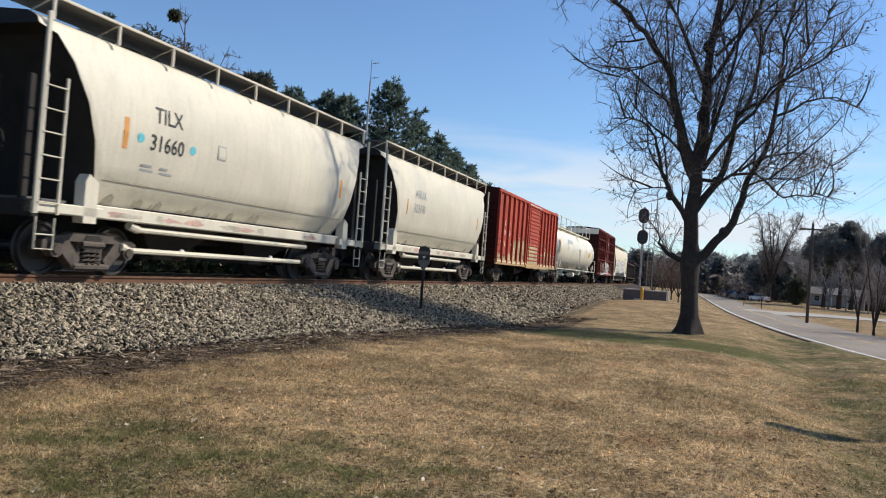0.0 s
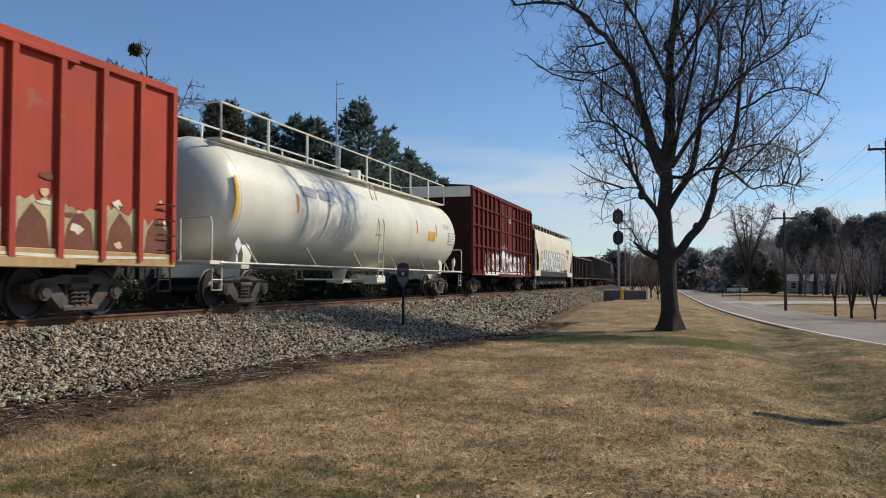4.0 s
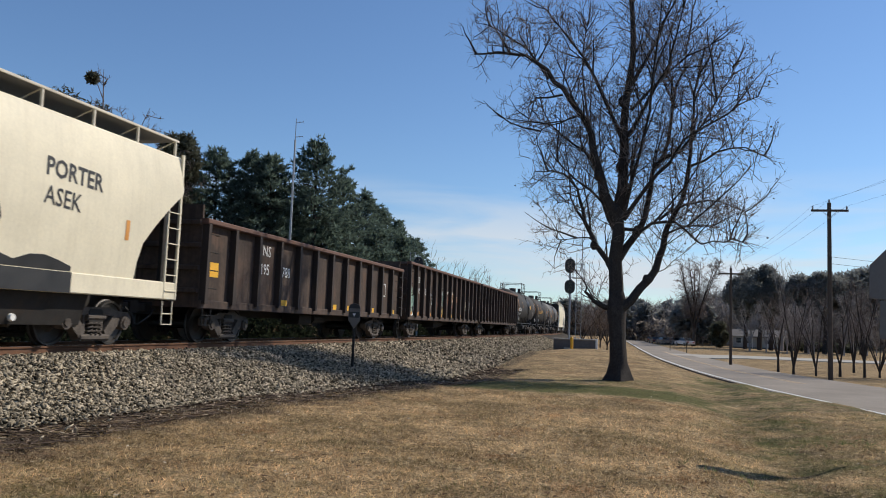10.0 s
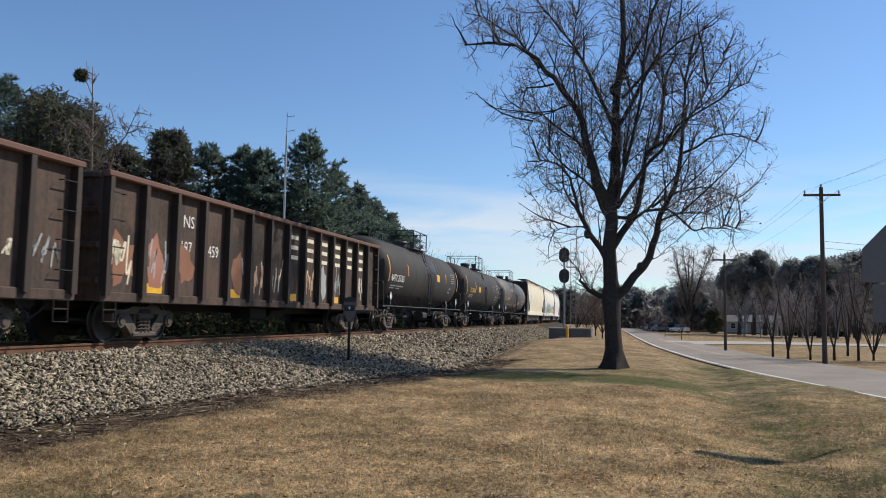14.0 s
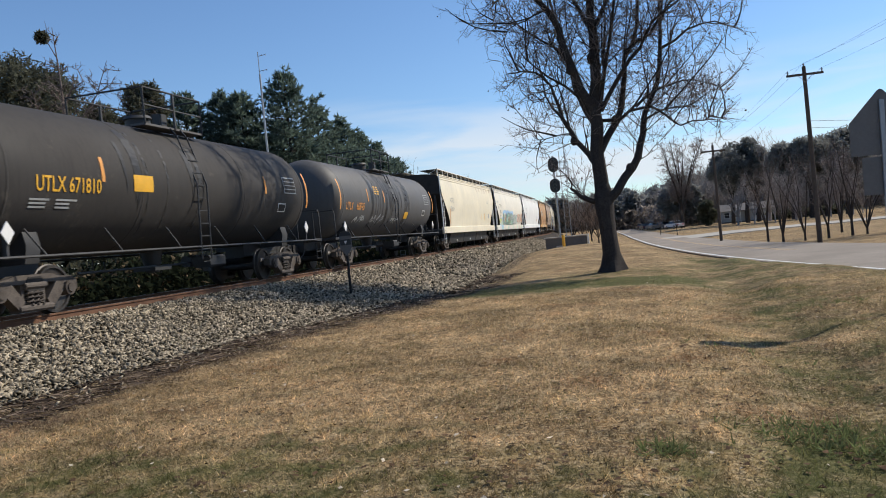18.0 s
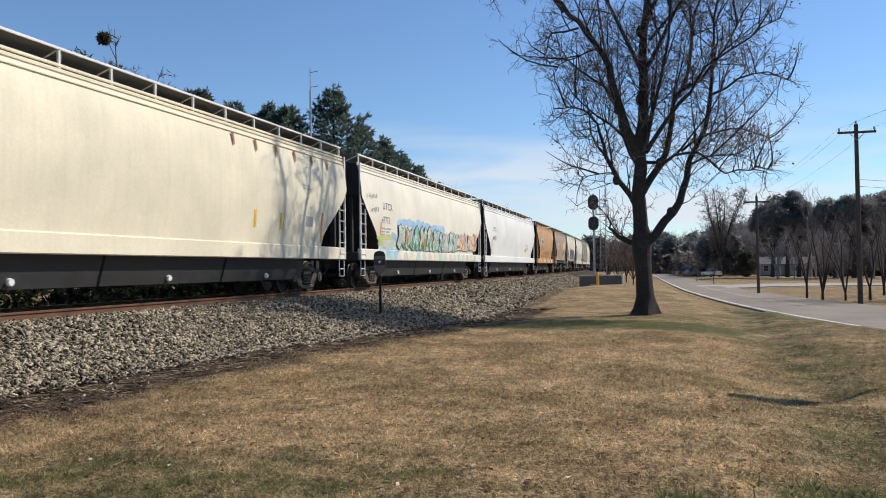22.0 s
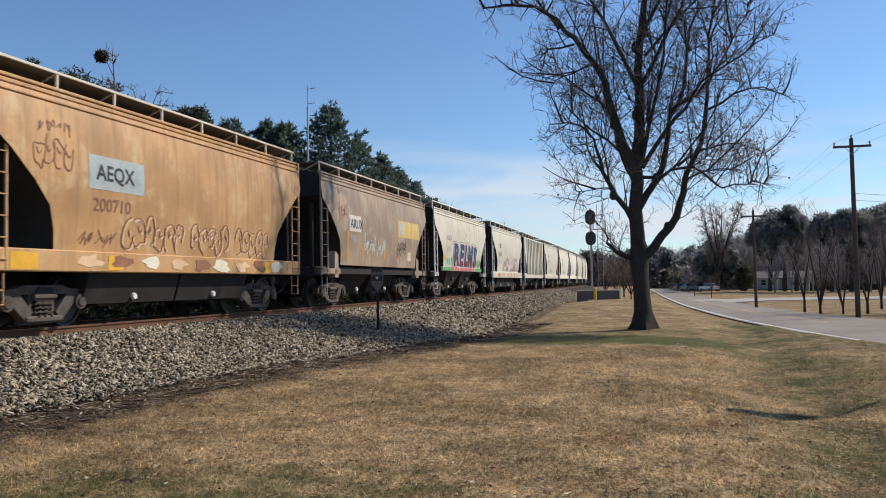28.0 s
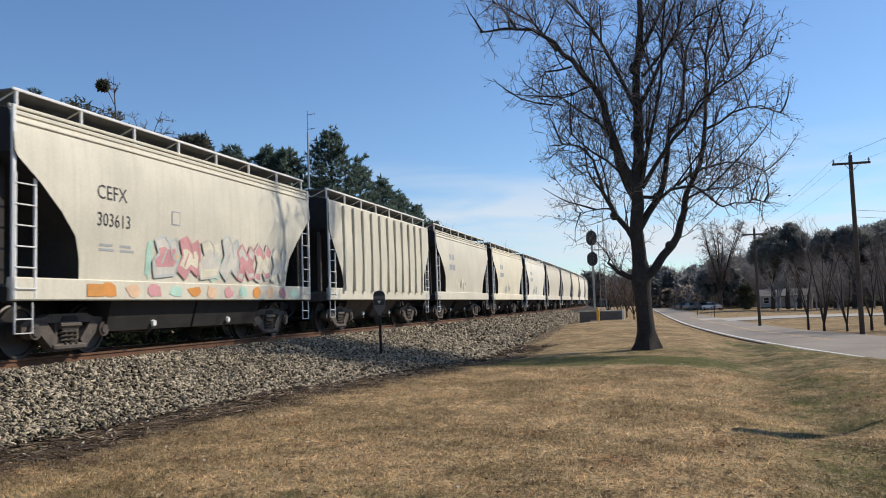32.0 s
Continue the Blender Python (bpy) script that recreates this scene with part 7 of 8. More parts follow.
def lawn_tree():
    rng = np.random.default_rng(11)
    tree = new("bare_tree")
    z0 = float(land(*TREE_AT))
    tree.matrix_basis = pose(TREE_AT[0], TREE_AT[1], z0)
    tagged(tree, "tall leafless tree with dark bark and hanging seed balls", "tree")
    sh = Shape()
    rings = []
    for z, r, dx in ((-0.25, 0.56, 0), (0.0, 0.45, 0), (0.22, 0.35, 0.02), (0.6, 0.29, 0.0), (1.2, 0.265, -0.03), (1.8, 0.275, -0.06), (2.2, 0.32, -0.08), (2.55, 0.31, -0.07), (2.9, 0.22, -0.08)):
        ring = []
        for k in range(18):
            a = 2 * math.pi * k / 18
            flare = 1 + (0.20 * math.sin(a * 4 + 1) if z < 0.3 else 0.05 * math.sin(a * 5))
            ring.append((dx + r * flare * math.cos(a), r * flare * math.sin(a), z))
        rings.append(ring)
    sh.loft(rings)
    part("trunk", sh, M["bark"], tree)
    paths = []
    for pts, lean, r in TREE_LIMBS:
        p = []
        base = pts[0]
        for i, (x, z) in enumerate(pts):
            p.append(np.array([x, lean * (abs(x - base[0]) * 0.7 + (z - base[1]) * 0.35) + 0.12 * math.sin(z * 1.3 + r * 90), z]))
        fine = [p[0]]
        for a, b in zip(p, p[1:]):
            for f in (0.5, 1.0):
                fine.append(a * (1 - f) + b * f + rng.normal(size=3) * 0.045)
        rs = [r * (1.0 if r > 0.1 else 0.84) * (1 - 0.84 * (i / (len(fine) - 1)) ** 0.85) for i in range(len(fine))]
        part("limb", Shape().tube([tuple(q) for q in fine], rs, 9), M["bark"], tree)
        paths.append((np.array(fine), r))
    # swollen knots where limbs were lost
    for i, k, r in ((0, 4, 0.21), (0, 6, 0.20), (0, 9, 0.19), (4, 2, 0.14), (8, 3, 0.16), (7, 2, 0.15), (1, 3, 0.16)):
        q = paths[i][0][k]
        part("burl", Shape().ball((q[0] - 0.06, q[1] - 0.07, q[2]), r, 9, 6, 1.2), M["bark"], tree)
    one = sprout(rng, paths, 2.9, 2.0, 0.019, 0.26, 0.75, 5)
    one += sprout(rng, paths, 0.6, 3.1, 0.034, 0.55, 0.55, 5, 0.1)
    two = sprout(rng, one, 3.1, 1.1, 0.0115, 0.22, 0.66, 4)
    two += sprout(rng, paths, 3.2, 1.2, 0.014, 0.28, 0.8, 4, 0.2)
    three = sprout(rng, two, 4.4, 0.62, 0.0076, 0.12, 0.6, 3)
    four = sprout(rng, three, 2.6, 0.40, 0.0060, 0.10, 0.6, 3)
    for p, r in one:
        part("branch", Shape().tube([tuple(q) for q in p], [r * (1 - 0.75 * i / (len(p) - 1)) for i in range(len(p))], 5, False), M["bark"], tree)
    tagged(part("twig_spray", twigs_mesh("twig_spray", two + three + four, M["twig"]), None, tree), kind="stuff")
    # seed balls at the tips, most on the sunny side
    sh = Shape()
    for p, r in three:
        if rng.random() < (0.15 if p[-1][0] > 0.3 else 0.05):
            q = p[-1]
            sh.ball((q[0], q[1], q[2] - 0.05), 0.022 + 0.012 * rng.random(), 6, 4)
    tagged(part("seed_crop", sh, M["seed"], tree), kind="stuff")


def tuft_tris(rng, centers, size, n, flat=0.6, long=2.2, toward=None):
    """Bunches of slim triangles round many centres."""
    centers = np.asarray(centers, float)
    m = len(centers)
    d = rng.normal(size=(m, n, 3))
    d[..., 2] *= flat
    if toward is not None:
        d = d + np.asarray(toward)[:, None] * 1.5
    d /= np.linalg.norm(d, axis=2, keepdims=True)
    s = size * (0.5 + rng.random((m, n, 1)))
    w = np.cross(d, rng.normal(size=(m, n, 3)))
    w /= np.linalg.norm(w, axis=2, keepdims=True) + 1e-9
    c = centers[:, None] + d * s * 0.15
    a, b, e = c - w * s / long / 1.4, c + w * s / long / 1.4, c + d * s
    V = np.stack([a, b, e], 2).reshape(-1, 3)
    return V, np.arange(len(V)).reshape(-1, 3)


def conifer(name, x, y, top, low, spread, seed, label, thick=1.0, size=0.42, material=None):
    """A pine: trunk, whorls of boughs and bunches of needles along them."""
    rng = np.random.default_rng(seed)
    z0 = float(land(x, y))
    tree = new(name)
    tree.matrix_basis = pose(x, y, z0)
    tagged(tree, label, "tree", group="pines behind the track")
    h = top - z0
    part("trunk", Shape().tube([(0, 0, -0.3), (0.1, 0, h * 0.5), (0, 0.05, h * 0.97)], [0.32, 0.2, 0.04], 8), M["bark"], tree)
    centers, ways, boughs = [], [], []
    z = low
    while z < h - 0.2:
        f = (z - low) / (h - low)
        reach = min(spread * (0.8 + 0.25 * math.sin(z * 2.1 + seed)), 0.62 * (h - z) + 0.35) * (0.75 + 0.25 * min(1, f * 6))
        count = int(5 + 3 * thick)
        turn = rng.random() * 6.283
        for k in range(count):
            a = turn + 6.283 * (k + 0.6 * rng.random()) / count
            ln = reach * (0.62 + 0.5 * rng.random())
            up = 0.12 + 0.5 * f ** 2 + 0.07 * rng.normal()
            out = np.array([math.cos(a), math.sin(a), 0.0])
            side = np.array([-out[1], out[0], 0.0])
            root = np.array([0, 0, z + 0.25 * rng.normal()])
            end = root + out * ln + np.array([0, 0, ln * up])
            boughs.append((np.array([root, (root + end) / 2 - np.array([0, 0, ln * 0.07]), end]), 0.045))
            for q in range(int((3 + ln * 4.6) * thick)):
                g = 0.22 + 0.8 * rng.random() ** 0.7
                wide = (0.10 + 0.30 * ln * (1.1 - g)) * rng.normal()
                centers.append(root * (1 - g) + end * g + side * wide + np.array([0, 0, 0.07 * rng.normal() - 0.07 * ln * 4 * g * (1 - g) * 0.5]))
                w = out * 0.6 + side * (0.5 * np.sign(wide)) + np.array([0, 0, 0.5])
                ways.append(w / np.linalg.norm(w))
        z += (0.62 + 0.25 * rng.random()) * (1.0 if f < 0.8 else 0.7)
    tagged(part("bough_whorl", twigs_mesh("bough_whorl", boughs, M["bark"]), None, tree), kind="stuff")
    v, t = tuft_tris(rng, centers, size, 6, 0.8, 4.6, ways)
    tagged(part("needle_cover", cloud("needle_cover", v, t, material or M["needle"]), None, tree), kind="stuff")
    return tree


def leafy(name, x, y, top, low, spread, seed, label, material, count=2600, size=0.5, lumps=14):
    """A dense evergreen crown: lumps of leaf bunches on limbs, with gaps between."""
    rng = np.random.default_rng(seed)
    z0 = float(land(x, y))
    tree = new(name)
    tree.matrix_basis = pose(x, y, z0)
    tagged(tree, label, "tree")
    h = top - z0
    part("trunk", Shape().tube([(0, 0, -0.3), (0.2, 0, h * 0.35), (0, 0.2, h * 0.8)], [0.4, 0.28, 0.08], 8), M["bark"], tree)
    centers, boughs = [], []
    for _ in range(lumps):
        u = rng.normal(size=3)
        u /= np.linalg.norm(u)
        c = np.array([u[0] * spread * 0.62, u[1] * spread * 0.62, (low + h) / 2 + u[2] * (h - low) * 0.38])
        r = spread * (0.28 + 0.2 * rng.random())
        boughs.append((np.array([[0, 0, max(2, c[2] * 0.55)], [c[0] * 0.5, c[1] * 0.5, c[2] * 0.85], c]), 0.09))
        g = rng.normal(size=(count // lumps, 3))
        g /= np.linalg.norm(g, axis=1, keepdims=True)
        centers.append(c + g * r * (0.55 + 0.5 * rng.random((len(g), 1))))
    tagged(part("bough_whorl", twigs_mesh("bough_whorl", boughs, M["bark"]), None, tree), kind="stuff")
    v, t = tuft_tris(rng, np.concatenate(centers), size, 6, 0.9, 3.2)
    tagged(part("leaf_cover", cloud("leaf_cover", v, t, material), None, tree), kind="stuff")
    return tree


def bare(name, x, y, top, spread, seed, label, stems=5, material=None, fork=0.15, dense=1.0, group="", fine=False):
    """A bare tree of several stems that fan out."""
    rng = np.random.default_rng(seed)
    z0 = float(land(x, y))
    tree = new(name)
    tree.matrix_basis = pose(x, y, z0)
    tagged(tree, label, "tree", group=group)
    h = top - z0
    material = material or M["twig"]
    r0 = (0.016 if h > 8 else 0.0125) * h
    wood = material if material is M["twig_hazed"] else M["bark"]
    part("trunk", Shape().tube([(0, 0, -0.2), (0, 0, h * fork)], [r0 * 1.3, r0], 8), wood, tree)
    paths = []
    for k in range(stems):
        a = 6.283 * k / stems + rng.random()
        s = spread * (0.35 + 0.65 * rng.random())
        end = np.array([s * math.cos(a), s * math.sin(a), h * (0.75 + 0.25 * rng.random())])
        p = [np.array([0, 0, h * fork * 0.9])]
        for f in (0.33, 0.66, 1.0):
            p.append(np.array([end[0] * f ** 1.2, end[1] * f ** 1.2, h * fork + (end[2] - h * fork) * f]) + rng.normal(size=3) * h * 0.012)
        part("stem", Shape().tube([tuple(q) for q in p], [r0 * 0.7, r0 * 0.5, r0 * 0.3, r0 * 0.1], 6, False), wood, tree)
        paths.append((np.array(p), r0 * 0.5))
    if fine:
        one = sprout(rng, paths, 22.0 / h * dense, h * 0.17, r0 * 0.18, 0.16, 0.75, 4, 0.2)
        two = sprout(rng, one, 40.0 / h * dense, h * 0.085, r0 * 0.10, 0.12, 0.7, 3)
        two += sprout(rng, two, 50.0 / h * dense, h * 0.045, r0 * 0.075, 0.1, 0.65, 3)
    else:
        one = sprout(rng, paths, 9.0 / h * dense, h * 0.28, r0 * 0.16, 0.35, 0.65, 4, 0.2)
        two = sprout(rng, one, 14.0 / h * dense, h * 0.14, r0 * 0.08, 0.25, 0.6, 3)
    tagged(part("twig_spray", twigs_mesh("twig_spray", one + two, material), None, tree), kind="stuff")
    return tree, paths


lawn_tree()

# behind the track: pines and evergreens
conifer("pine_tree", -69.3, 75, 27.6, 6, 5.0, 21, "dark green pine rising behind the train")
leafy("evergreen_tree", -60.0, 72, 25.3, 6, 6.6, 22, "dense dark evergreen tree behind the train", M["leaf_dark"], 9500, 0.42, 40)
leafy("evergreen_tree", -54.6, 76, 20.5, 5, 3.6, 23, "dense dark evergreen tree behind the train", M["leaf_dark"], 5000, 0.42, 24)
bare("bare_tree", -61.5, 68, 21.0, 6.0, 26, "grey bare tree in front of dark evergreens", 7, M["twig"], 0.15, 0.7, "", True)
bare("bare_tree", -56.5, 69, 18.0, 3.6, 27, "grey bare tree in front of dark evergreens", 6, M["twig"], 0.15, 0.6, "", True)
nest_tree = new("bare_tree")
nest_tree.matrix_basis = pose(-51.0, 66, float(land(-51.0, 66)))
tagged(nest_tree, "thin bare tree with a clump of mistletoe near its top", "tree")
part("trunk", Shape().tube([(0, 0, -0.3), (0, 0, 8.0), (0.2, 0, 14.5), (0.0, 0, 20.5), (-0.3, 0, 25.2)], [0.3, 0.22, 0.15, 0.09, 0.02], 8), M["twig"], nest_tree)
nest_paths = [(np.array([(0.2, 0, 14.5), (0.0, 0, 20.5), (-0.3, 0, 25.2)]), 0.1)]
for pts in (((0.2, 0, 14.5), (1.8, 0.5, 16.6), (3.4, 0.5, 18.4), (4.9, 0.3, 21.3)), ((0.1, 0, 12.5), (-1.8, -0.5, 16.0), (-2.6, -0.8, 19.5)), ((0.1, 0, 17.5), (1.4, -0.4, 19.0), (2.8, -0.4, 19.6)),
            ((0.0, 0, 11.0), (2.2, -0.6, 13.6), (3.2, -0.8, 16.5)), ((0.0, 0, 10.0), (-2.4, 0.4, 12.4), (-3.8, 0.4, 15.8))):
    part("limb", Shape().tube(list(pts), [0.12, 0.08, 0.05, 0.02][:len(pts)], 6), M["twig"], nest_tree)
    nest_paths.append((np.array(pts), 0.08))
rng = np.random.default_rng(24)
one = sprout(rng, nest_paths, 2.2, 2.4, 0.05, 0.15, 0.75, 4, 0.05)
two = sprout(rng, one, 3.0, 1.1, 0.032, 0.1, 0.7, 3)
two += sprout(rng, two, 2.5, 0.6, 0.026, 0.1, 0.7, 3)
tagged(part("twig_spray", twigs_mesh("twig_spray", one + two, M["twig"]), None, nest_tree), kind="stuff")
rng = np.random.default_rng(5)
g = rng.normal(size=(260, 3))
g /= np.linalg.norm(g, axis=1, keepdims=True)
v, t = tuft_tris(rng, np.array([-1.5, 0, 24.4]) + g * 0.52 * rng.random((260, 1)) ** 0.4, 0.26, 5, 1.0, 1.8)
tagged(part("mistletoe", cloud("mistletoe", v, t, M["leaf_dark"]), None, nest_tree, "round green clump"), kind="stuff")
part("limb", Shape().tube([(0, 0, 22), (-0.8, 0, 23.6), (-1.5, 0, 24.4)], [0.05, 0.04, 0.03], 5), M["twig"], nest_tree)
bare("bare_tree", -48.7, 75, 21.4, 1.7, 25, "slim upright tree with a thin open crown", 10, M["twig"], 0.5, 0.8, "", True)
leafy("evergreen_tree", -48.6, 75.6, 21.3, 14.5, 2.5, 29, "slim evergreen tree with a thin open crown", M["leaf_dark"], 1900, 0.34, 34)
leafy("evergreen_tree", -47.3, 76, 15.5, 8, 2.6, 28, "small dark evergreen behind the train", M["leaf_dark"], 1500, 0.4, 10)
for i, (x, y, top, sp) in enumerate(((-46.6, 80, 20.2, 5.2), (-43.4, 82, 19.8, 5.0), (-40.5, 81, 19.7, 4.8), (-36.9, 85, 22.1, 5.0), (-40.0, 90, 17.6, 5.2), (-36.6, 93, 19.2, 5.4), (-37.2, 103, 18.8, 5.6),
                                     (-37.4, 110, 18.0, 5.6), (-37.5, 118, 17.0, 5.6), (-37.0, 126, 15.6, 5.2), (-34.5, 100, 14.0, 5.0), (-45.0, 86, 16.5, 5.0), (-42.0, 87, 16.0, 5.0), (-36.5, 89, 15.0, 5.0), (-33.5, 108, 13.5, 4.8))):
    conifer("pine_tree", x, y, top, 2.5, sp, 40 + i, "dark green pine in a row behind the train", 1.0, 0.46)
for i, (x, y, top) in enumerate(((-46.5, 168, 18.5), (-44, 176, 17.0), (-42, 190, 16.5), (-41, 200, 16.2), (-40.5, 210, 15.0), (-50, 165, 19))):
    bare("bare_tree", x, y, top, 6.0, 60 + i, "bare tree far behind the track, paled to paint in haze", 6, M["twig_hazed"], 0.12, 1.1, "bare trees far off")


def undergrowth(name, count, xs, ys, top, seed, material, size, label):
    rng = np.random.default_rng(seed)
    x = xs[0] + (xs[1] - xs[0]) * rng.random(count)
    y = ys[0] + (ys[1] - ys[0]) * rng.random(count)
    hill = 0.6 + 0.4 * np.sin(y * 0.37 + x) * np.sin(y * 0.13 + 2)
    z = land(x, y) + top * hill * rng.random(count) ** 0.8
    x = x + track_x(y) - TRACK_X
    v, t = tuft_tris(rng, np.stack([x, y, z], 1), size, 5, 0.9, 1.7)
    tagged(new(name, cloud(name, v, t, material)), label, "bushes", kind="stuff")


undergrowth("bushes", 26000, (-23, -16.8), (-6, 150), 3.0, 70, M["bush"], 0.19, "tangled bushes along the far side of the track, shade painted into their colour")
undergrowth("bushes", 6000, (-25, -17.5), (-6, 150), 3.6, 71, M["leaf_brown"], 0.2, "brown leafless brush along the far side of the track")
undergrowth("bushes", 7000, (-60, -30), (60, 150), 7.0, 72, M["leaf_dark"], 0.6, "dark evergreen undergrowth below the pines")

# by the road: row of small bare trees, larger bare trees, the wooded hill
for i, (x, y, top) in enumerate(((8.77, 60.4, 3.7), (9.3, 57.6, 3.9), (10.4, 56.2, 3.5), (11.7, 55.7, 3.7), (13.0, 55.3, 3.9), (13.9, 55.5, 3.6), (13.9, 62.0, 3.8), (15.6, 55.0, 3.6), (17.0, 55.5, 3.8))):
    bare("crape_myrtle", x, y, top + 1.3 + 0.5 * math.sin(i * 2.3), 2.0 + 0.5 * (i % 2), 80 + i, "small bare multi-stemmed tree on brown grass", 4 + i % 3, M["twig"], (0.17, 0.07, 0.09, 0.13)[i % 4], 2.0, "small trees by the road")
for i, (x, y) in enumerate(((3.1, 118.8), (4.7, 104.5))):
    bare("young_tree", x, y, 2.4, 1.2, 90 + i, "small young bare tree beside the road", 5, M["twig"], 0.3, 2.0)
bare("bare_tree", 8.7, 165, 16.7, 5.8, 91, "large dark bare tree beyond the road", 10, M["twig"], 0.14, 1.3, "", True)
leafy("evergreen_shrub", 13.0, 160, 4.0, 0.4, 1.9, 96, "upright dark evergreen shrub beside a house", M["leaf_dark"], 1500, 0.4, 10)
bare("bare_tree", -2.9, 62, 3.6, 2.2, 93, "low bare tree beside the track", 8, M["twig_brown"], 0.12, 2.4)
bare("bare_tree", -4.2, 66, 3.4, 2.2, 94, "low bare tree beside the track", 8, M["twig_brown"], 0.12, 2.4)
bare("bare_tree", -5.6, 72, 4.6, 2.6, 95, "low bare tree beside the track", 8, M["twig_brown"], 0.12, 2.4)
bare("bare_tree", -4.4, 80, 4.8, 2.6, 97, "low bare tree beside the track", 8, M["twig_brown"], 0.12, 2.4)


def far_woods():
    """The wooded rise beyond the houses, too far off to tell one tree from the next."""
    rng = np.random.default_rng(33)
    groups, centers = [], []
    spots = []
    for i in range(520):
        f = rng.random()
        az = -0.105 + 0.42 * f
        y = 175 + 120 * rng.random() if az > 0.03 else 235 + 90 * rng.random()
        x = y * az
        if x < road_x(y) + road_w(y) + 3 and y < 240:
            continue
        spots.append((x, y, az))
    for x, y, f in spots:
        z0 = float(land(x, y))
        h = float(np.interp(f, (-0.1, 0.03, 0.085, 0.12, 0.3), (0.039, 0.040, 0.058, 0.068, 0.070))) * y * (0.70 + 0.30 * rng.random()) + 1.0 - z0
        h = max(3.0, h)
        if rng.random() < (0.26 if f < 0.05 else 0.07):
            k = 130
            u = rng.normal(size=(k, 3))
            u /= np.linalg.norm(u, axis=1, keepdims=True)
            centers.append(np.array([x, y, z0 + h * 0.68]) + u * np.array([h * 0.22, h * 0.22, h * 0.36]) * (0.5 + 0.5 * rng.random((k, 1))))
        else:
            paths = []
            for k in range(5):
                e = np.array([x + h * 0.22 * rng.normal(), y + h * 0.22 * rng.normal(), z0 + h * (0.8 + 0.25 * rng.random())])
                paths.append((np.array([[x, y, z0], [(x * 2 + e[0]) / 3, (y * 2 + e[1]) / 3, z0 + h * 0.35], e]), 0.10))
            groups += paths
            one = sprout(rng, paths, 0.9, h * 0.30, 0.05, 0.3, 0.65, 3, 0.2)
            groups += one + sprout(rng, one, 0.9, h * 0.15, 0.04, 0.2, 0.65, 3)
    tagged(new("far_woods", twigs_mesh("far_woods", groups, M["twig_hazed"])), "bare brown trees on a far hillside, paled to paint in haze", "woods", kind="stuff")
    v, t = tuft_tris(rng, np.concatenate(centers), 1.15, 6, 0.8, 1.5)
    tagged(new("far_woods", cloud("far_woods", v, t, M["leaf_hazed"])), "evergreen trees on a far hillside, paled to paint in haze", "woods", kind="stuff")
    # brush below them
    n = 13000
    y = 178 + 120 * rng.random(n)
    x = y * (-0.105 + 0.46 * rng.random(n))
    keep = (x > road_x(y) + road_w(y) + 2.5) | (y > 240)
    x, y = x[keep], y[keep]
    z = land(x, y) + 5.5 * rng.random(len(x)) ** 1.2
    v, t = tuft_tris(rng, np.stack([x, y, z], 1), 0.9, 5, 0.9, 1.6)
    tagged(new("far_brush", cloud("far_brush", v, t, M["brush_hazed"])), "brown brush at the foot of the far woods, paled to paint in haze", "woods", kind="stuff")


far_woods()
for i, (x, y, top, sp) in enumerate(((18.5, 148, 13.6, 4.5), (16.6, 152, 11.6, 3.8), (20.6, 150, 11.8, 3.6), (24.5, 140, 11.6, 3.8), (26.8, 138, 11.9, 3.6), (29.5, 140, 12.0, 4.0), (33, 142, 12.6, 4.2))):
    leafy("evergreen_tree", x, y, top, top * 0.5, sp, 120 + i, "evergreen tree on the far hillside, paled to paint in haze", M["leaf_hazed"], 3200, 0.42, 20)
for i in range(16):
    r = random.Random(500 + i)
    bare("bare_tree", 15 + i * 2.0 + r.uniform(-0.8, 0.8), 128 + r.uniform(-8, 8), 6.6 + r.uniform(-1.0, 2.2), 3.4, 140 + i, "bare tree on the far hillside, paled to paint in haze", 7, M["twig_hazed"], 0.15, 0.9, "bare trees on the hillside", True)
bare("bare_tree", 21.8, 146, 14.8, 3.0, 131, "bare tree rising above the far evergreens", 6, M["twig_hazed"], 0.3, 1.2)

# ---- signals, poles, sign ----


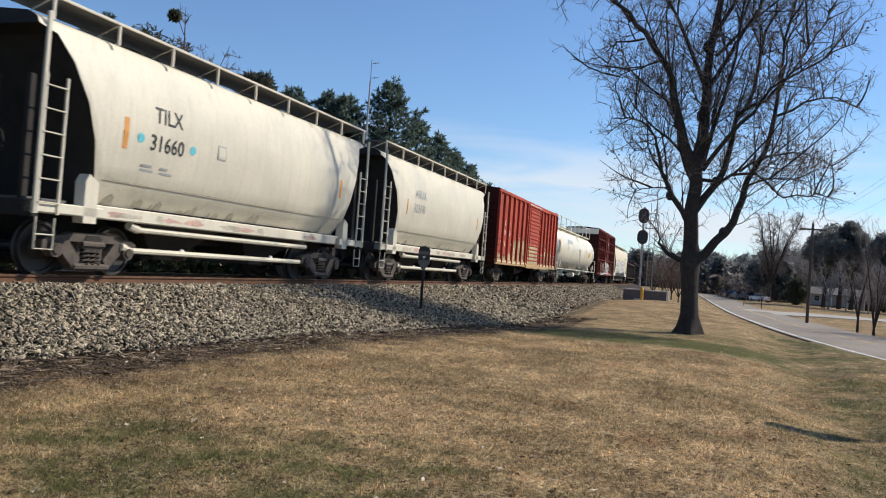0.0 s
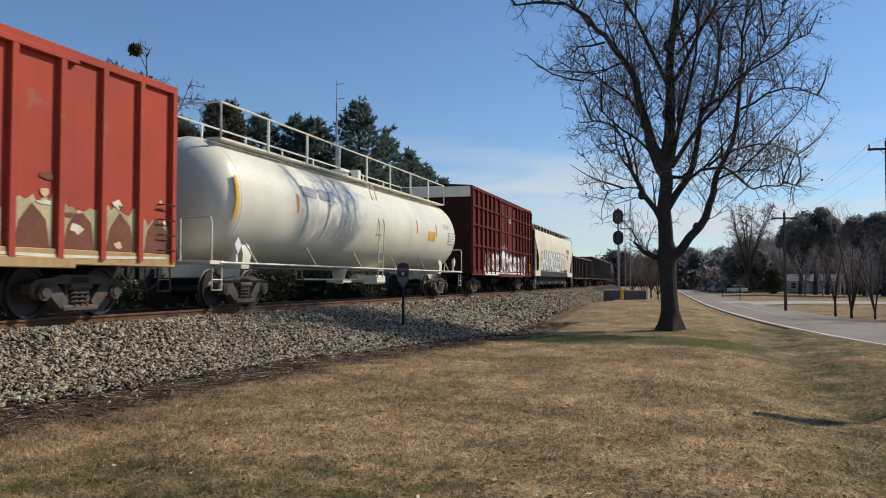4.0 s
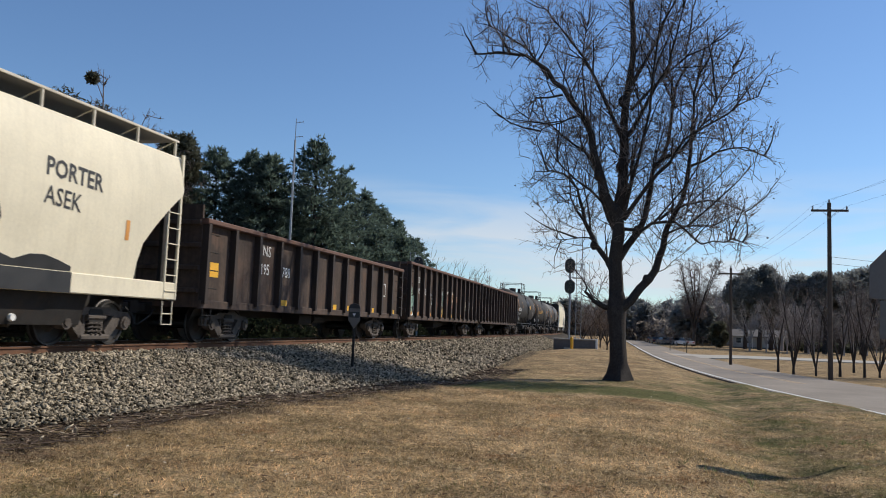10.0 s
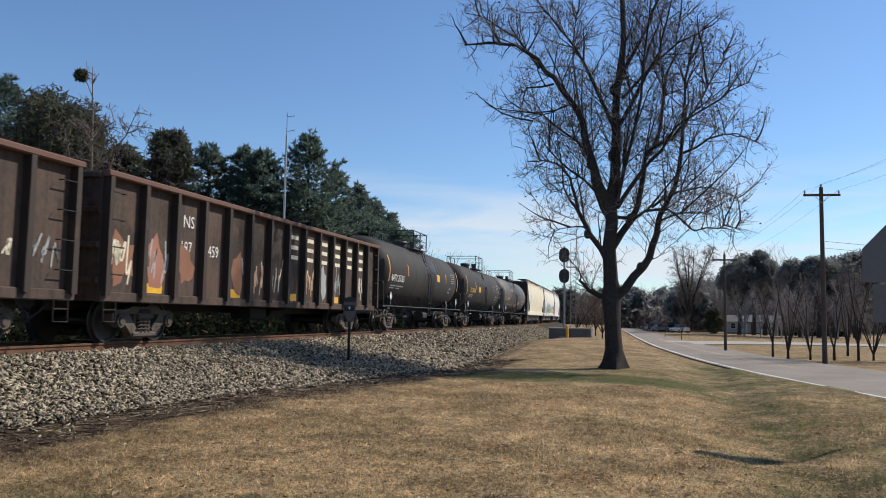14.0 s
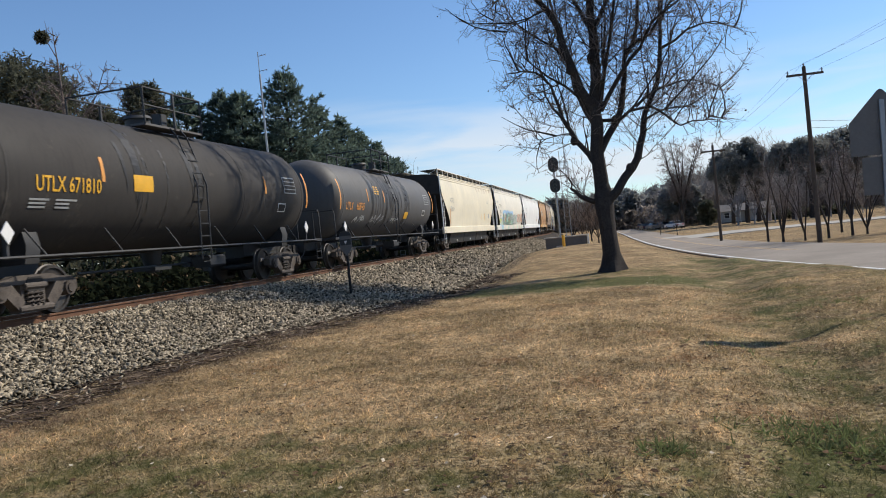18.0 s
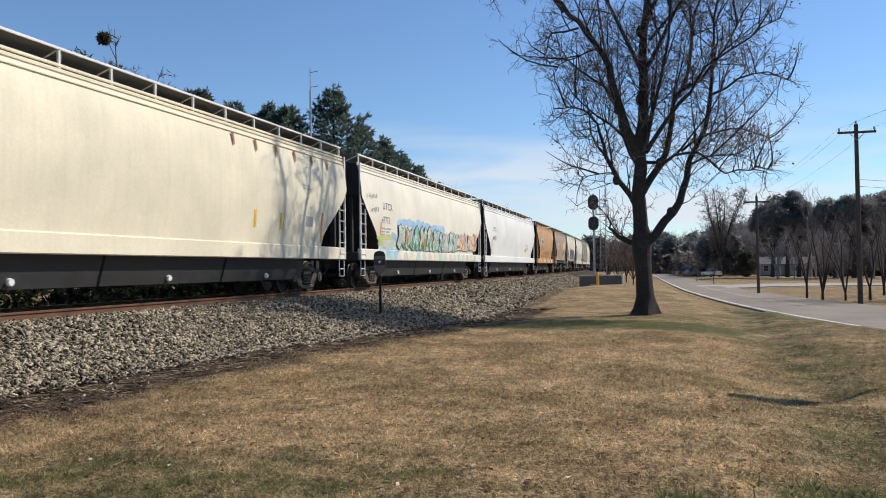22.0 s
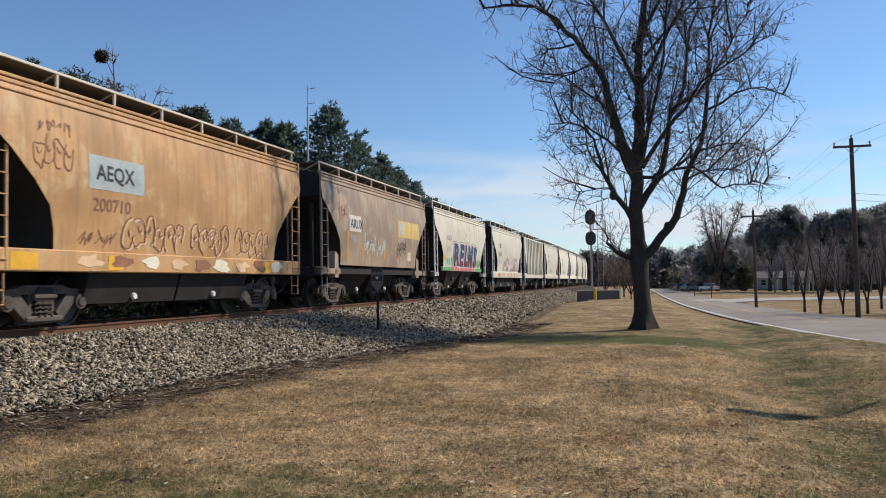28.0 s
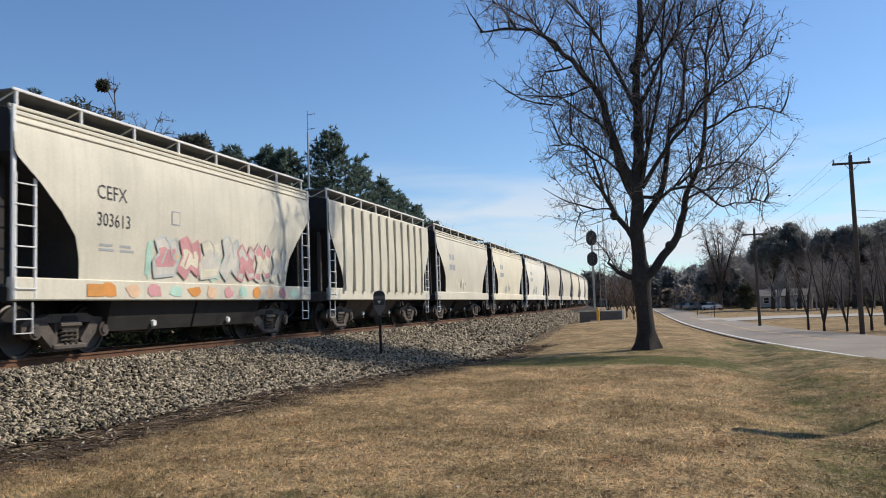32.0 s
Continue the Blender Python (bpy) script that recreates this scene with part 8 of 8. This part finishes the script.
def signal_mast(x, y, heads, base_z, ladder_side, label):
    sig = new("rail_signal")
    sig.matrix_basis = pose(x, y, base_z)
    tagged(sig, label, "signal")
    top = heads[0][1] - base_z
    part("mast", Shape().tube([(0, 0, 0), (0, 0, top + 0.1)], 0.07, 10), M["steel_grey"], sig)
    part("foot", Shape().box(-0.3, 0.3, -0.3, 0.3, -0.2, 0.12, 0.03), M["paving"], sig)
    for z0, z1 in heads:
        zc, r = (z0 + z1) / 2 - base_z, (z1 - z0) / 2
        disc = []
        for k in range(24):
            a = 2 * math.pi * k / 24
            disc.append((0.36 * math.cos(a), zc + (r - 0.36) * (1 if math.sin(a) > 0 else -1) * min(1, abs(math.sin(a)) * 3) + 0.36 * math.sin(a)))
        head = part("signal_head", Shape().prism(disc, -0.18, -0.15).box(-0.16, 0.16, -0.15, 0.12, zc - r * 0.7, zc + r * 0.7, 0.03), M["black"], sig, "black backboard with hooded lamps")
        for dz in (-0.26, 0.0, 0.26):
            hood = [[(0.11 * math.cos(a), yy, zc + dz + 0.11 * math.sin(a)) for a in [math.pi * (k / 10.0) - 0.3 for k in range(13)]] for yy in (-0.18, -0.42)]
            part("hood", Shape().loft(hood, closed=False, caps=False), M["black"], head)
            part("lens", Shape().tube([(0, -0.19, zc + dz), (0, -0.21, zc + dz)], 0.085, 12), M["glass_dark"], head)
    sh = Shape()
    for s in (0.42, 0.78):
        sh.tube([(ladder_side * s, 0.25, 0.0), (ladder_side * s, 0.25, top + 0.4)], 0.022, 5)
    for i in range(int(top / 0.3)):
        sh.tube([(ladder_side * 0.42, 0.25, 0.3 + i * 0.3), (ladder_side * 0.78, 0.25, 0.3 + i * 0.3)], 0.014, 4)
    part("ladder", sh, M["steel_grey"], sig)
    for z0, _ in heads[:1]:
        sh = Shape().box(0.1 * ladder_side if ladder_side > 0 else -1.0, 1.0 if ladder_side > 0 else -0.1, -0.1, 0.7, top - 1.35, top - 1.31)
        for px in (0.15, 0.95):
            for py in (-0.08, 0.68):
                sh.tube([(ladder_side * px, py, top - 1.33), (ladder_side * px, py, top - 0.35)], 0.02, 4)
        for zz in (top - 0.35, top - 0.8):
            sh.tube([(ladder_side * 0.15, -0.08, zz), (ladder_side * 0.95, -0.08, zz), (ladder_side * 0.95, 0.68, zz), (ladder_side * 0.15, 0.68, zz)], 0.018, 4)
        part("platform", sh, M["steel_grey"], sig)


signal_mast(-5.26, 56.8, ((5.50, 6.53), (4.07, 5.04)), float(land(-5.26, 56.8)), 1, "two-headed railway signal on a grey mast")
signal_mast(-16.55, 58.0, ((5.55, 6.58),), 0.2, -1, "single-headed railway signal behind the track")

# the low box and the marker beside the signal
z0 = float(land(-4.9, 56))
box = new("track_box")
box.matrix_basis = pose(-4.85, 57.4, z0)
tagged(box, "low dark box with a pale rim beside the signal", "box")
part("wall", Shape().box(-1.45, 1.45, -0.7, 0.7, -0.3, 0.62, 0.02), M["shingle"], box)
part("rim", Shape().box(-1.5, 1.5, -0.75, 0.75, 0.62, 0.70, 0.02), M["paving"], box)
part("end_post", Shape().box(1.42, 1.56, -0.82, -0.7, -0.3, 0.74, 0.01), M["white"], box)
mark = new("marker_post")
mark.matrix_basis = pose(-4.9, 55.0, float(land(-4.9, 55.0)))
tagged(mark, "bright yellow marker post beside a low box", "post")
part("tube", Shape().tube([(0, 0, -0.2), (0, 0, 0.74)], 0.105, 14).tube([(0, 0, 0.74), (0, 0, 0.80)], [0.105, 0.07], 14), M["yellow"], mark)

# the track sign on its post
px_, py_ = -8.05, 21.75
post = new("track_sign")
pz_ = 0.12
post.matrix_basis = pose(px_, py_, pz_, 0, 0, 8)
tagged(post, "small dark shield-shaped track sign on a thin post", "sign")
part("post", Shape().box(-0.035, 0.035, -0.03, 0.03, -0.4, 1.75, 0.008), M["dark"], post)
plate = [(-0.17, 1.52), (0, 1.28), (0.17, 1.52), (0.17, 1.88), (0.13, 1.97), (0, 2.01), (-0.13, 1.97), (-0.17, 1.88)]
pl = part("plate", Shape().prism(plate, -0.05, -0.032), M["sign_back"], post)
part("mark", Shape().prism([(-0.17, 1.86), (0.17, 1.86), (0.13, 1.96), (0, 2.0), (-0.13, 1.96)], -0.056, -0.05), M["black"], pl)
part("mark", Shape().box(-0.15, 0.15, -0.056, -0.05, 1.60, 1.76), M["black"], pl)
part("mark", Shape().prism([(-0.05, 1.72), (0, 1.63), (0.05, 1.72)], -0.062, -0.056), M["white"], pl)


def utility_pole(x, y, top, arm, turn, label, fat):
    z0 = float(land(x, y))
    pole = new("utility_pole")
    pole.matrix_basis = pose(x, y, z0, 0, 0, turn)
    tagged(pole, label, "pole")
    h = top - z0
    part("pole", Shape().tube([(0, 0, -0.5), (0, 0, h * 0.5), (0, 0, h)], [fat, fat * 0.88, fat * 0.74], 12), M["timber"], pole)
    part("crossarm", Shape().box(-arm, arm, -0.17, -0.06, h - 0.55, h - 0.42, 0.015), M["timber"], pole)
    for s in (-1, 1):
        part("brace", Shape().tube([(s * arm * 0.42, -0.17, h - 0.5), (0, -0.13, h - 0.95)], 0.018, 5), M["steel_grey"], pole)
        part("insulator", Shape().tube([(s * (arm - 0.08), -0.115, h - 0.42), (s * (arm - 0.08), -0.115, h - 0.32), (s * (arm - 0.08), -0.115, h - 0.20)], [0.03, 0.06, 0.035], 8), M["steel_grey"], pole)
    part("insulator", Shape().tube([(0, 0, h), (0, 0, h + 0.1), (0, 0, h + 0.2)], [0.03, 0.06, 0.035], 8), M["steel_grey"], pole)
    c, s_ = math.cos(radians(turn)), math.sin(radians(turn))
    return [(x + a * c, y + a * s_, z) for a, z in ((-arm + 0.08, top - 0.2), (0, top + 0.2), (arm - 0.08, top - 0.2), (0, top - 3.2), (0, top - 3.6))]


PA = utility_pole(10.3, 51.45, 9.60, 1.02, 3, "tall weathered wooden utility pole beside the road", 0.145)
PB = utility_pole(6.5, 69.3, 7.05, 0.95, 3, "weathered wooden utility pole beside the road", 0.125)


def wire(a, b, sag, r=0.005):
    pts = []
    for i in range(15):
        f = i / 14
        pts.append(tuple(a[k] * (1 - f) + b[k] * f - (sag * 4 * f * (1 - f) if k == 2 else 0) for k in range(3)))
    tagged(part("overhead_wire", Shape().tube(pts, r, 4), M["black"]), "thin dark overhead wire between poles", "wire", group="overhead wires")


for a, b in zip(PA[:3], PB[:3]):
    wire(a, b, 0.35)
for a, dx in zip(PA[:3], (-1.0, 0.0, 1.0)):
    wire(a, (16.6 + dx, 20.0, 11.0), 0.6)
for a in PA[3:]:
    wire(a, (40.0, 60.0, a[2] + 0.3), 0.7, 0.012)

# the back of the road sign at the edge of the lawn
sx, sy = 3.52, 13.0
sign = new("road_sign")
sign.matrix_basis = pose(sx, sy, float(land(sx, sy)), 0, 1.5, 6)
zg = -float(land(sx, sy))
tagged(sign, "bare metal back of a five-sided road sign with a plaque", "sign")
part("post", Shape().box(-0.035, 0.035, -0.02, 0.02, -0.4, zg + 3.0, 0.008), M["steel_grey"], sign)
part("panel", Shape().prism([(-0.455, zg + 2.20), (0.455, zg + 2.20), (0.455, zg + 2.68), (0.04, zg + 3.14), (0, zg + 3.16), (-0.04, zg + 3.14), (-0.455, zg + 2.68)], 0.022, 0.03), M["sign_back"], sign)
part("plaque", Shape().box(-0.305, 0.305, 0.022, 0.03, zg + 1.62, zg + 2.17), M["sign_back"], sign)
for z in (1.75, 2.05, 2.4, 2.9):
    part("bolt", Shape().tube([(0, -0.03, zg + z), (0, 0.03, zg + z)], 0.012, 6), M["steel_grey"], sign)

# the mast with its aerials behind the train
ant = new("radio_mast")
ant.matrix_basis = pose(-32.7, 70, 0)
tagged(ant, "slender grey radio mast with two small aerials", "mast")
part("mast", Shape().tube([(0, 0, -0.3), (0, 0, 10), (0, 0, 18.6)], [0.14, 0.12, 0.09], 8).tube([(0, 0, 18.6), (0, 0, 20.7)], 0.04, 6), M["steel_grey"], ant)
for z in (18.9, 20.3):
    part("aerial", Shape().tube([(0, 0, z), (0.85, -0.2, z)], 0.03, 5).tube([(0.85, -0.2, z - 0.12), (0.85, -0.2, z + 0.12)], 0.02, 4).tube([(0.45, -0.1, z - 0.1), (0.45, -0.1, z + 0.1)], 0.02, 4), M["steel_grey"], ant)

# ---- houses and parked cars down the road ----


def house(x, y, w, d, eave, ridge, turn, label, wins):
    z0 = float(land(x, y))
    h = new("house")
    h.matrix_basis = pose(x, y, z0, 0, 0, turn)
    tagged(h, label, "house", group="houses down the road")
    wall = part("wall", Shape().box(-w / 2, w / 2, -d / 2, d / 2, -0.5, eave), M["wall_pale"], h, smooth=None)
    part("roof", Shape().prism([(-d / 2 - 0.4, eave - 0.05), (d / 2 + 0.4, eave - 0.05), (0, ridge)], -w / 2 - 0.4, w / 2 + 0.4, "x"), M["shingle"], h, smooth=None)
    part("foundation", Shape().box(-w / 2 - 0.02, w / 2 + 0.02, -d / 2 - 0.02, d / 2 + 0.02, -0.6, 0.25), M["shingle"], h, smooth=None)
    for i in range(wins):
        xx = -w / 2 + w * (i + 0.5) / wins
        if i == wins // 2:
            part("door", Shape().box(xx - 0.45, xx + 0.45, -d / 2 - 0.05, -d / 2 + 0.02, 0.25, 2.2), M["timber"], h)
            part("porch_roof", Shape().box(xx - 1.4, xx + 1.4, -d / 2 - 1.5, -d / 2, eave - 0.25, eave - 0.12), M["shingle"], h)
            for sx_ in (-1.3, 1.3):
                part("porch_post", Shape().box(xx + sx_ - 0.06, xx + sx_ + 0.06, -d / 2 - 1.45, -d / 2 - 1.33, 0, eave - 0.25), M["white"], h)
            continue
        win = part("window", Shape().box(xx - 0.5, xx + 0.5, -d / 2 - 0.06, -d / 2 + 0.02, 0.95, 2.05), M["white"], h)
        part("pane", Shape().box(xx - 0.42, xx + 0.42, -d / 2 - 0.075, -d / 2 - 0.06, 1.02, 1.98), M["glass_dark"], win)
        part("muntin", Shape().box(xx - 0.42, xx + 0.42, -d / 2 - 0.085, -d / 2 - 0.075, 1.48, 1.52), M["white"], win)


house(20.6, 166, 9.2, 6.0, 2.35, 3.6, -4, "pale single-storey house behind small bare trees", 5)


def hedge(x0, y0, x1, y1, h, w, seed):
    rng = np.random.default_rng(seed)
    n = 1500
    f = rng.random(n)
    x = x0 + (x1 - x0) * f + rng.normal(size=n) * w * 0.3
    y = y0 + (y1 - y0) * f + rng.normal(size=n) * w * 0.3
    z = land(x, y) + h * rng.random(n) ** 0.7 * (0.85 + 0.15 * np.sin(f * 40))
    v, t = tuft_tris(rng, np.stack([x, y, z], 1), 0.28, 6, 0.9, 1.6)
    tagged(new("hedge", cloud("hedge", v, t, M["leaf_dark"])), "low dark clipped hedge in front of a house", "hedge")


hedge(22.5, 150, 34, 152, 1.7, 1.6, 201)


def parked_car(x, y, turn, color, label):
    z0 = float(land(x, y)) if x > road_x(y) + road_w(y) or x < road_x(y) else float(road_z(y)) + 0.02
    car = new("parked_car")
    car.matrix_basis = pose(x, y, z0, 0, 0, turn)
    tagged(car, label, "car", group="cars parked down the road")
    paint = surface(label, color, 0.3, 0, 0.05, 2, 30, 0.03)
    prof = [(-2.2, 0.35), (2.2, 0.35), (2.25, 0.7), (2.1, 0.88), (1.1, 0.98), (-1.7, 1.0), (-2.2, 0.95), (-2.28, 0.6)]
    part("body", Shape().prism(prof, -0.88, 0.88, "x"), paint, car)
    low = [(-0.82, -1.65, 0.97), (0.82, -1.65, 0.97), (0.82, 1.1, 0.97), (-0.82, 1.1, 0.97)]
    up = [(-0.64, -1.15, 1.46), (0.64, -1.15, 1.46), (0.64, 0.35, 1.46), (-0.64, 0.35, 1.46)]
    part("glasshouse", Shape().loft([low, up]), M["glass_dark"], car, smooth=None)
    part("roof", Shape().box(-0.66, 0.66, -1.18, 0.4, 1.44, 1.50, 0.02), paint, car)
    for sx_ in (-0.83, 0.83):
        for sy_ in (-1.35, 1.4):
            w = part("wheel", Shape().tube([(sx_ - 0.1, sy_, 0.32), (sx_ + 0.1, sy_, 0.32)], 0.32, 16), M["black"], car)
            part("rim", Shape().tube([(sx_ + (0.1 if sx_ > 0 else -0.12), sy_, 0.32), (sx_ + (0.12 if sx_ > 0 else -0.1), sy_, 0.32)], 0.19, 12), M["steel_grey"], w)
    for sx_ in (-0.6, 0.6):
        part("tail_light", Shape().box(sx_ - 0.2, sx_ + 0.2, -2.3, -2.24, 0.68, 0.84), SPRAY["red"], car)
        part("headlight", Shape().box(sx_ - 0.2, sx_ + 0.2, 2.2, 2.26, 0.6, 0.76), M["white"], car)


parked_car(7.0, 165, 28, (0.72, 0.72, 0.72), "white car parked beyond the road")
parked_car(1.6, 195, 12, (0.05, 0.06, 0.08), "dark blue car parked beside the road")
parked_car(3.4, 186, 22, (0.16, 0.17, 0.18), "grey car parked beside the road")
parked_car(5.0, 178, 35, (0.10, 0.11, 0.12), "dark grey car parked beside the road")
parked_car(0.6, 215, 10, (0.05, 0.05, 0.05), "black car parked beside the road")


# ---- grass, leaves and sticks on the lawn ----
def blades(name, count, xs, ys, height, width, seed, color, label, power=1.0, keep_patch=None):
    rng = np.random.default_rng(seed)
    y = ys[0] + (ys[1] - ys[0]) * rng.random(count) ** power
    x = (xs[0] + (xs[1] - xs[0]) * rng.random(count)) * (0.35 + np.maximum(y, 1) * 0.075)
    if keep_patch:
        k = np.sin(x * 1.3 + 0.4 * y) * np.sin(y * 0.9 - 0.3 * x) + 0.4 * np.sin(x * 3.1) * np.sin(y * 2.7) > keep_patch
        x, y = x[k], y[k]
    u = x - track_x(y)
    k = (u > toe(y) + 0.5) & (x < road_x(y) - 0.3) & (rng.random(len(y)) < (y + 3) / 7)
    x, y = x[k], y[k]
    n = len(x)
    z = land(x, y) - 0.004
    a = rng.random(n) * 6.283
    lean = rng.normal(size=(n, 2)) * 0.9
    h = height * (0.4 + 0.9 * rng.random(n))
    dx, dy = np.cos(a) * width, np.sin(a) * width
    V = np.stack([np.stack([x - dx, y - dy, z], 1), np.stack([x + dx, y + dy, z], 1), np.stack([x + lean[:, 0] * h, y + lean[:, 1] * h, z + h], 1)], 1).reshape(-1, 3)
    mat_ = surface(name, color, 0.9, 0, 0.2, 0.7, 9, 0.1, island=0.0, spec=0.1)
    if not keep_patch:
        lawn_tint(mat_, False, 1.42)
    let_light_through(mat_, 0.5)
    me = cloud(name, V, np.arange(len(V)).reshape(-1, 3), mat_)
    lawn_marks(me, V)
    tagged(new(name, me), label, "grass", kind="stuff")


blades("dry_grass", 380000, (-9, 9), (-3.0, 20), 0.046, 0.0046, 301, (0.33, 0.235, 0.12), "short dry straw-coloured grass", 1.35)
blades("green_grass", 60000, (-9, 9), (3.2, 24), 0.040, 0.0035, 302, (0.13, 0.135, 0.048), "patches of short green grass", 1.2, 0.18)


def litter(name, count, size, seed, color, label, near_track):
    rng = np.random.default_rng(seed)
    if near_track:
        y = 6 + 26 * rng.random(count)
        x = track_x(y) + toe(y) - 0.15 + 1.7 * rng.random(count) ** 1.6
    else:
        y = 3.5 + 20 * rng.random(count) ** 1.2
        x = (-7 + 14 * rng.random(count)) * (0.35 + 0.075 * y)
        k = (x > track_x(y) + toe(y) + 0.5) & (x < road_x(y) - 0.5)
        x, y = x[k], y[k]
    n = len(x)
    z = land(x, y) + 0.012
    a = 1.45 + 0.9 * rng.normal(size=n) if near_track else rng.random(n) * 6.283
    s = size * (0.5 + rng.random(n))
    ln, wd = (3.5, 0.22) if near_track else (1.0, 0.7)
    c, si = np.cos(a), np.sin(a)
    up = rng.random((n, 4)) * 0.02
    pts = []
    for k, (p, q) in enumerate(((-ln, 0.0), (0, -wd), (ln, 0.0), (0, wd))):
        pts.append(np.stack([x + (p * c - q * si) * s, y + (p * si + q * c) * s, z + up[:, k]], 1))
    V = np.stack(pts, 1).reshape(-1, 3)
    i = 4 * np.arange(n)[:, None]
    T = np.concatenate([i + np.array([[0, 1, 2]]), i + np.array([[0, 2, 3]])])
    mat_ = surface(name, color, 0.9, 0, 0.2, 2, 20, 0.2, island=0.5, spec=0.1)
    tagged(new(name, cloud(name, V, T, mat_)), label, "litter", kind="stuff")


litter("fallen_leaves", 4200, 0.026, 311, (0.10, 0.06, 0.035), "scattered dead brown leaves", False)
litter("pale_leaves", 420, 0.022, 312, (0.50, 0.43, 0.33), "scattered pale dry leaves", False)
litter("sticks", 1900, 0.05, 313, (0.20, 0.15, 0.11), "twigs and bark along the foot of the bank", True)
litter("dark_sticks", 2200, 0.07, 314, (0.05, 0.036, 0.028), "dark bark scraps along the foot of the bank", True)


def weeds(x, y, r, n, seed):
    rng = np.random.default_rng(seed)
    c = np.stack([x + rng.normal(size=n) * r, y + rng.normal(size=n) * r, np.zeros(n)], 1)
    c[:, 2] = land(c[:, 0], c[:, 1]) + 0.01
    v, t = tuft_tris(rng, c, 0.085, 7, 1.4, 12.0)
    v[:, 2] = np.maximum(v[:, 2], np.repeat(c[:, 2], 21) - 0.005)
    tagged(new("weed_clump", cloud("weed_clump", v, t, WEED)), "clump of green weeds in dry grass", "weeds", kind="stuff")


WEED = surface("green weeds", (0.15, 0.175, 0.07), 0.8, 0, 0.2, 3, 9, 0.1, island=0.45, spec=0.2)
let_light_through(WEED, 0.5)
weeds(1.15, 6.5, 0.27, 170, 321)
weeds(1.55, 6.1, 0.18, 70, 325)
weeds(0.04, 5.8, 0.09, 40, 322)
weeds(2.9, 14.6, 0.3, 30, 323)
weeds(1.0, 10.3, 0.35, 16, 324)


# ---- what moves ----
def gone(t):
    """How far the train has rolled since the start."""
    return 9.793 * t - 0.01932 * t * t + 0.0002818 * t**3


def motions():
    times = [i * 0.5 for i in range(65)]
    for car, middle, reach in TRAIN:
        rows = []
        for t in times:
            s = middle - gone(t)
            ax, ay, _ = track(s - reach)
            bx, by, _ = track(s + reach)
            rows.append((t, pose((ax + bx) / 2, (ay + by) / 2, RAIL_Z, 0, 0, math.degrees(math.atan2(ax - bx, by - ay)))))
        walk(car, rows)
    # wheels roll: a row for every second step, some 80 degrees each
    keys = [k * 2 / FPS for k in range(16 * FPS + 1)]
    for wheel, dy in MOVING_WHEELS:
        walk(wheel, [(t, pose(0, dy, WHEEL_R, math.degrees(gone(t) / WHEEL_R), 0, 0)) for t in keys])


motions()
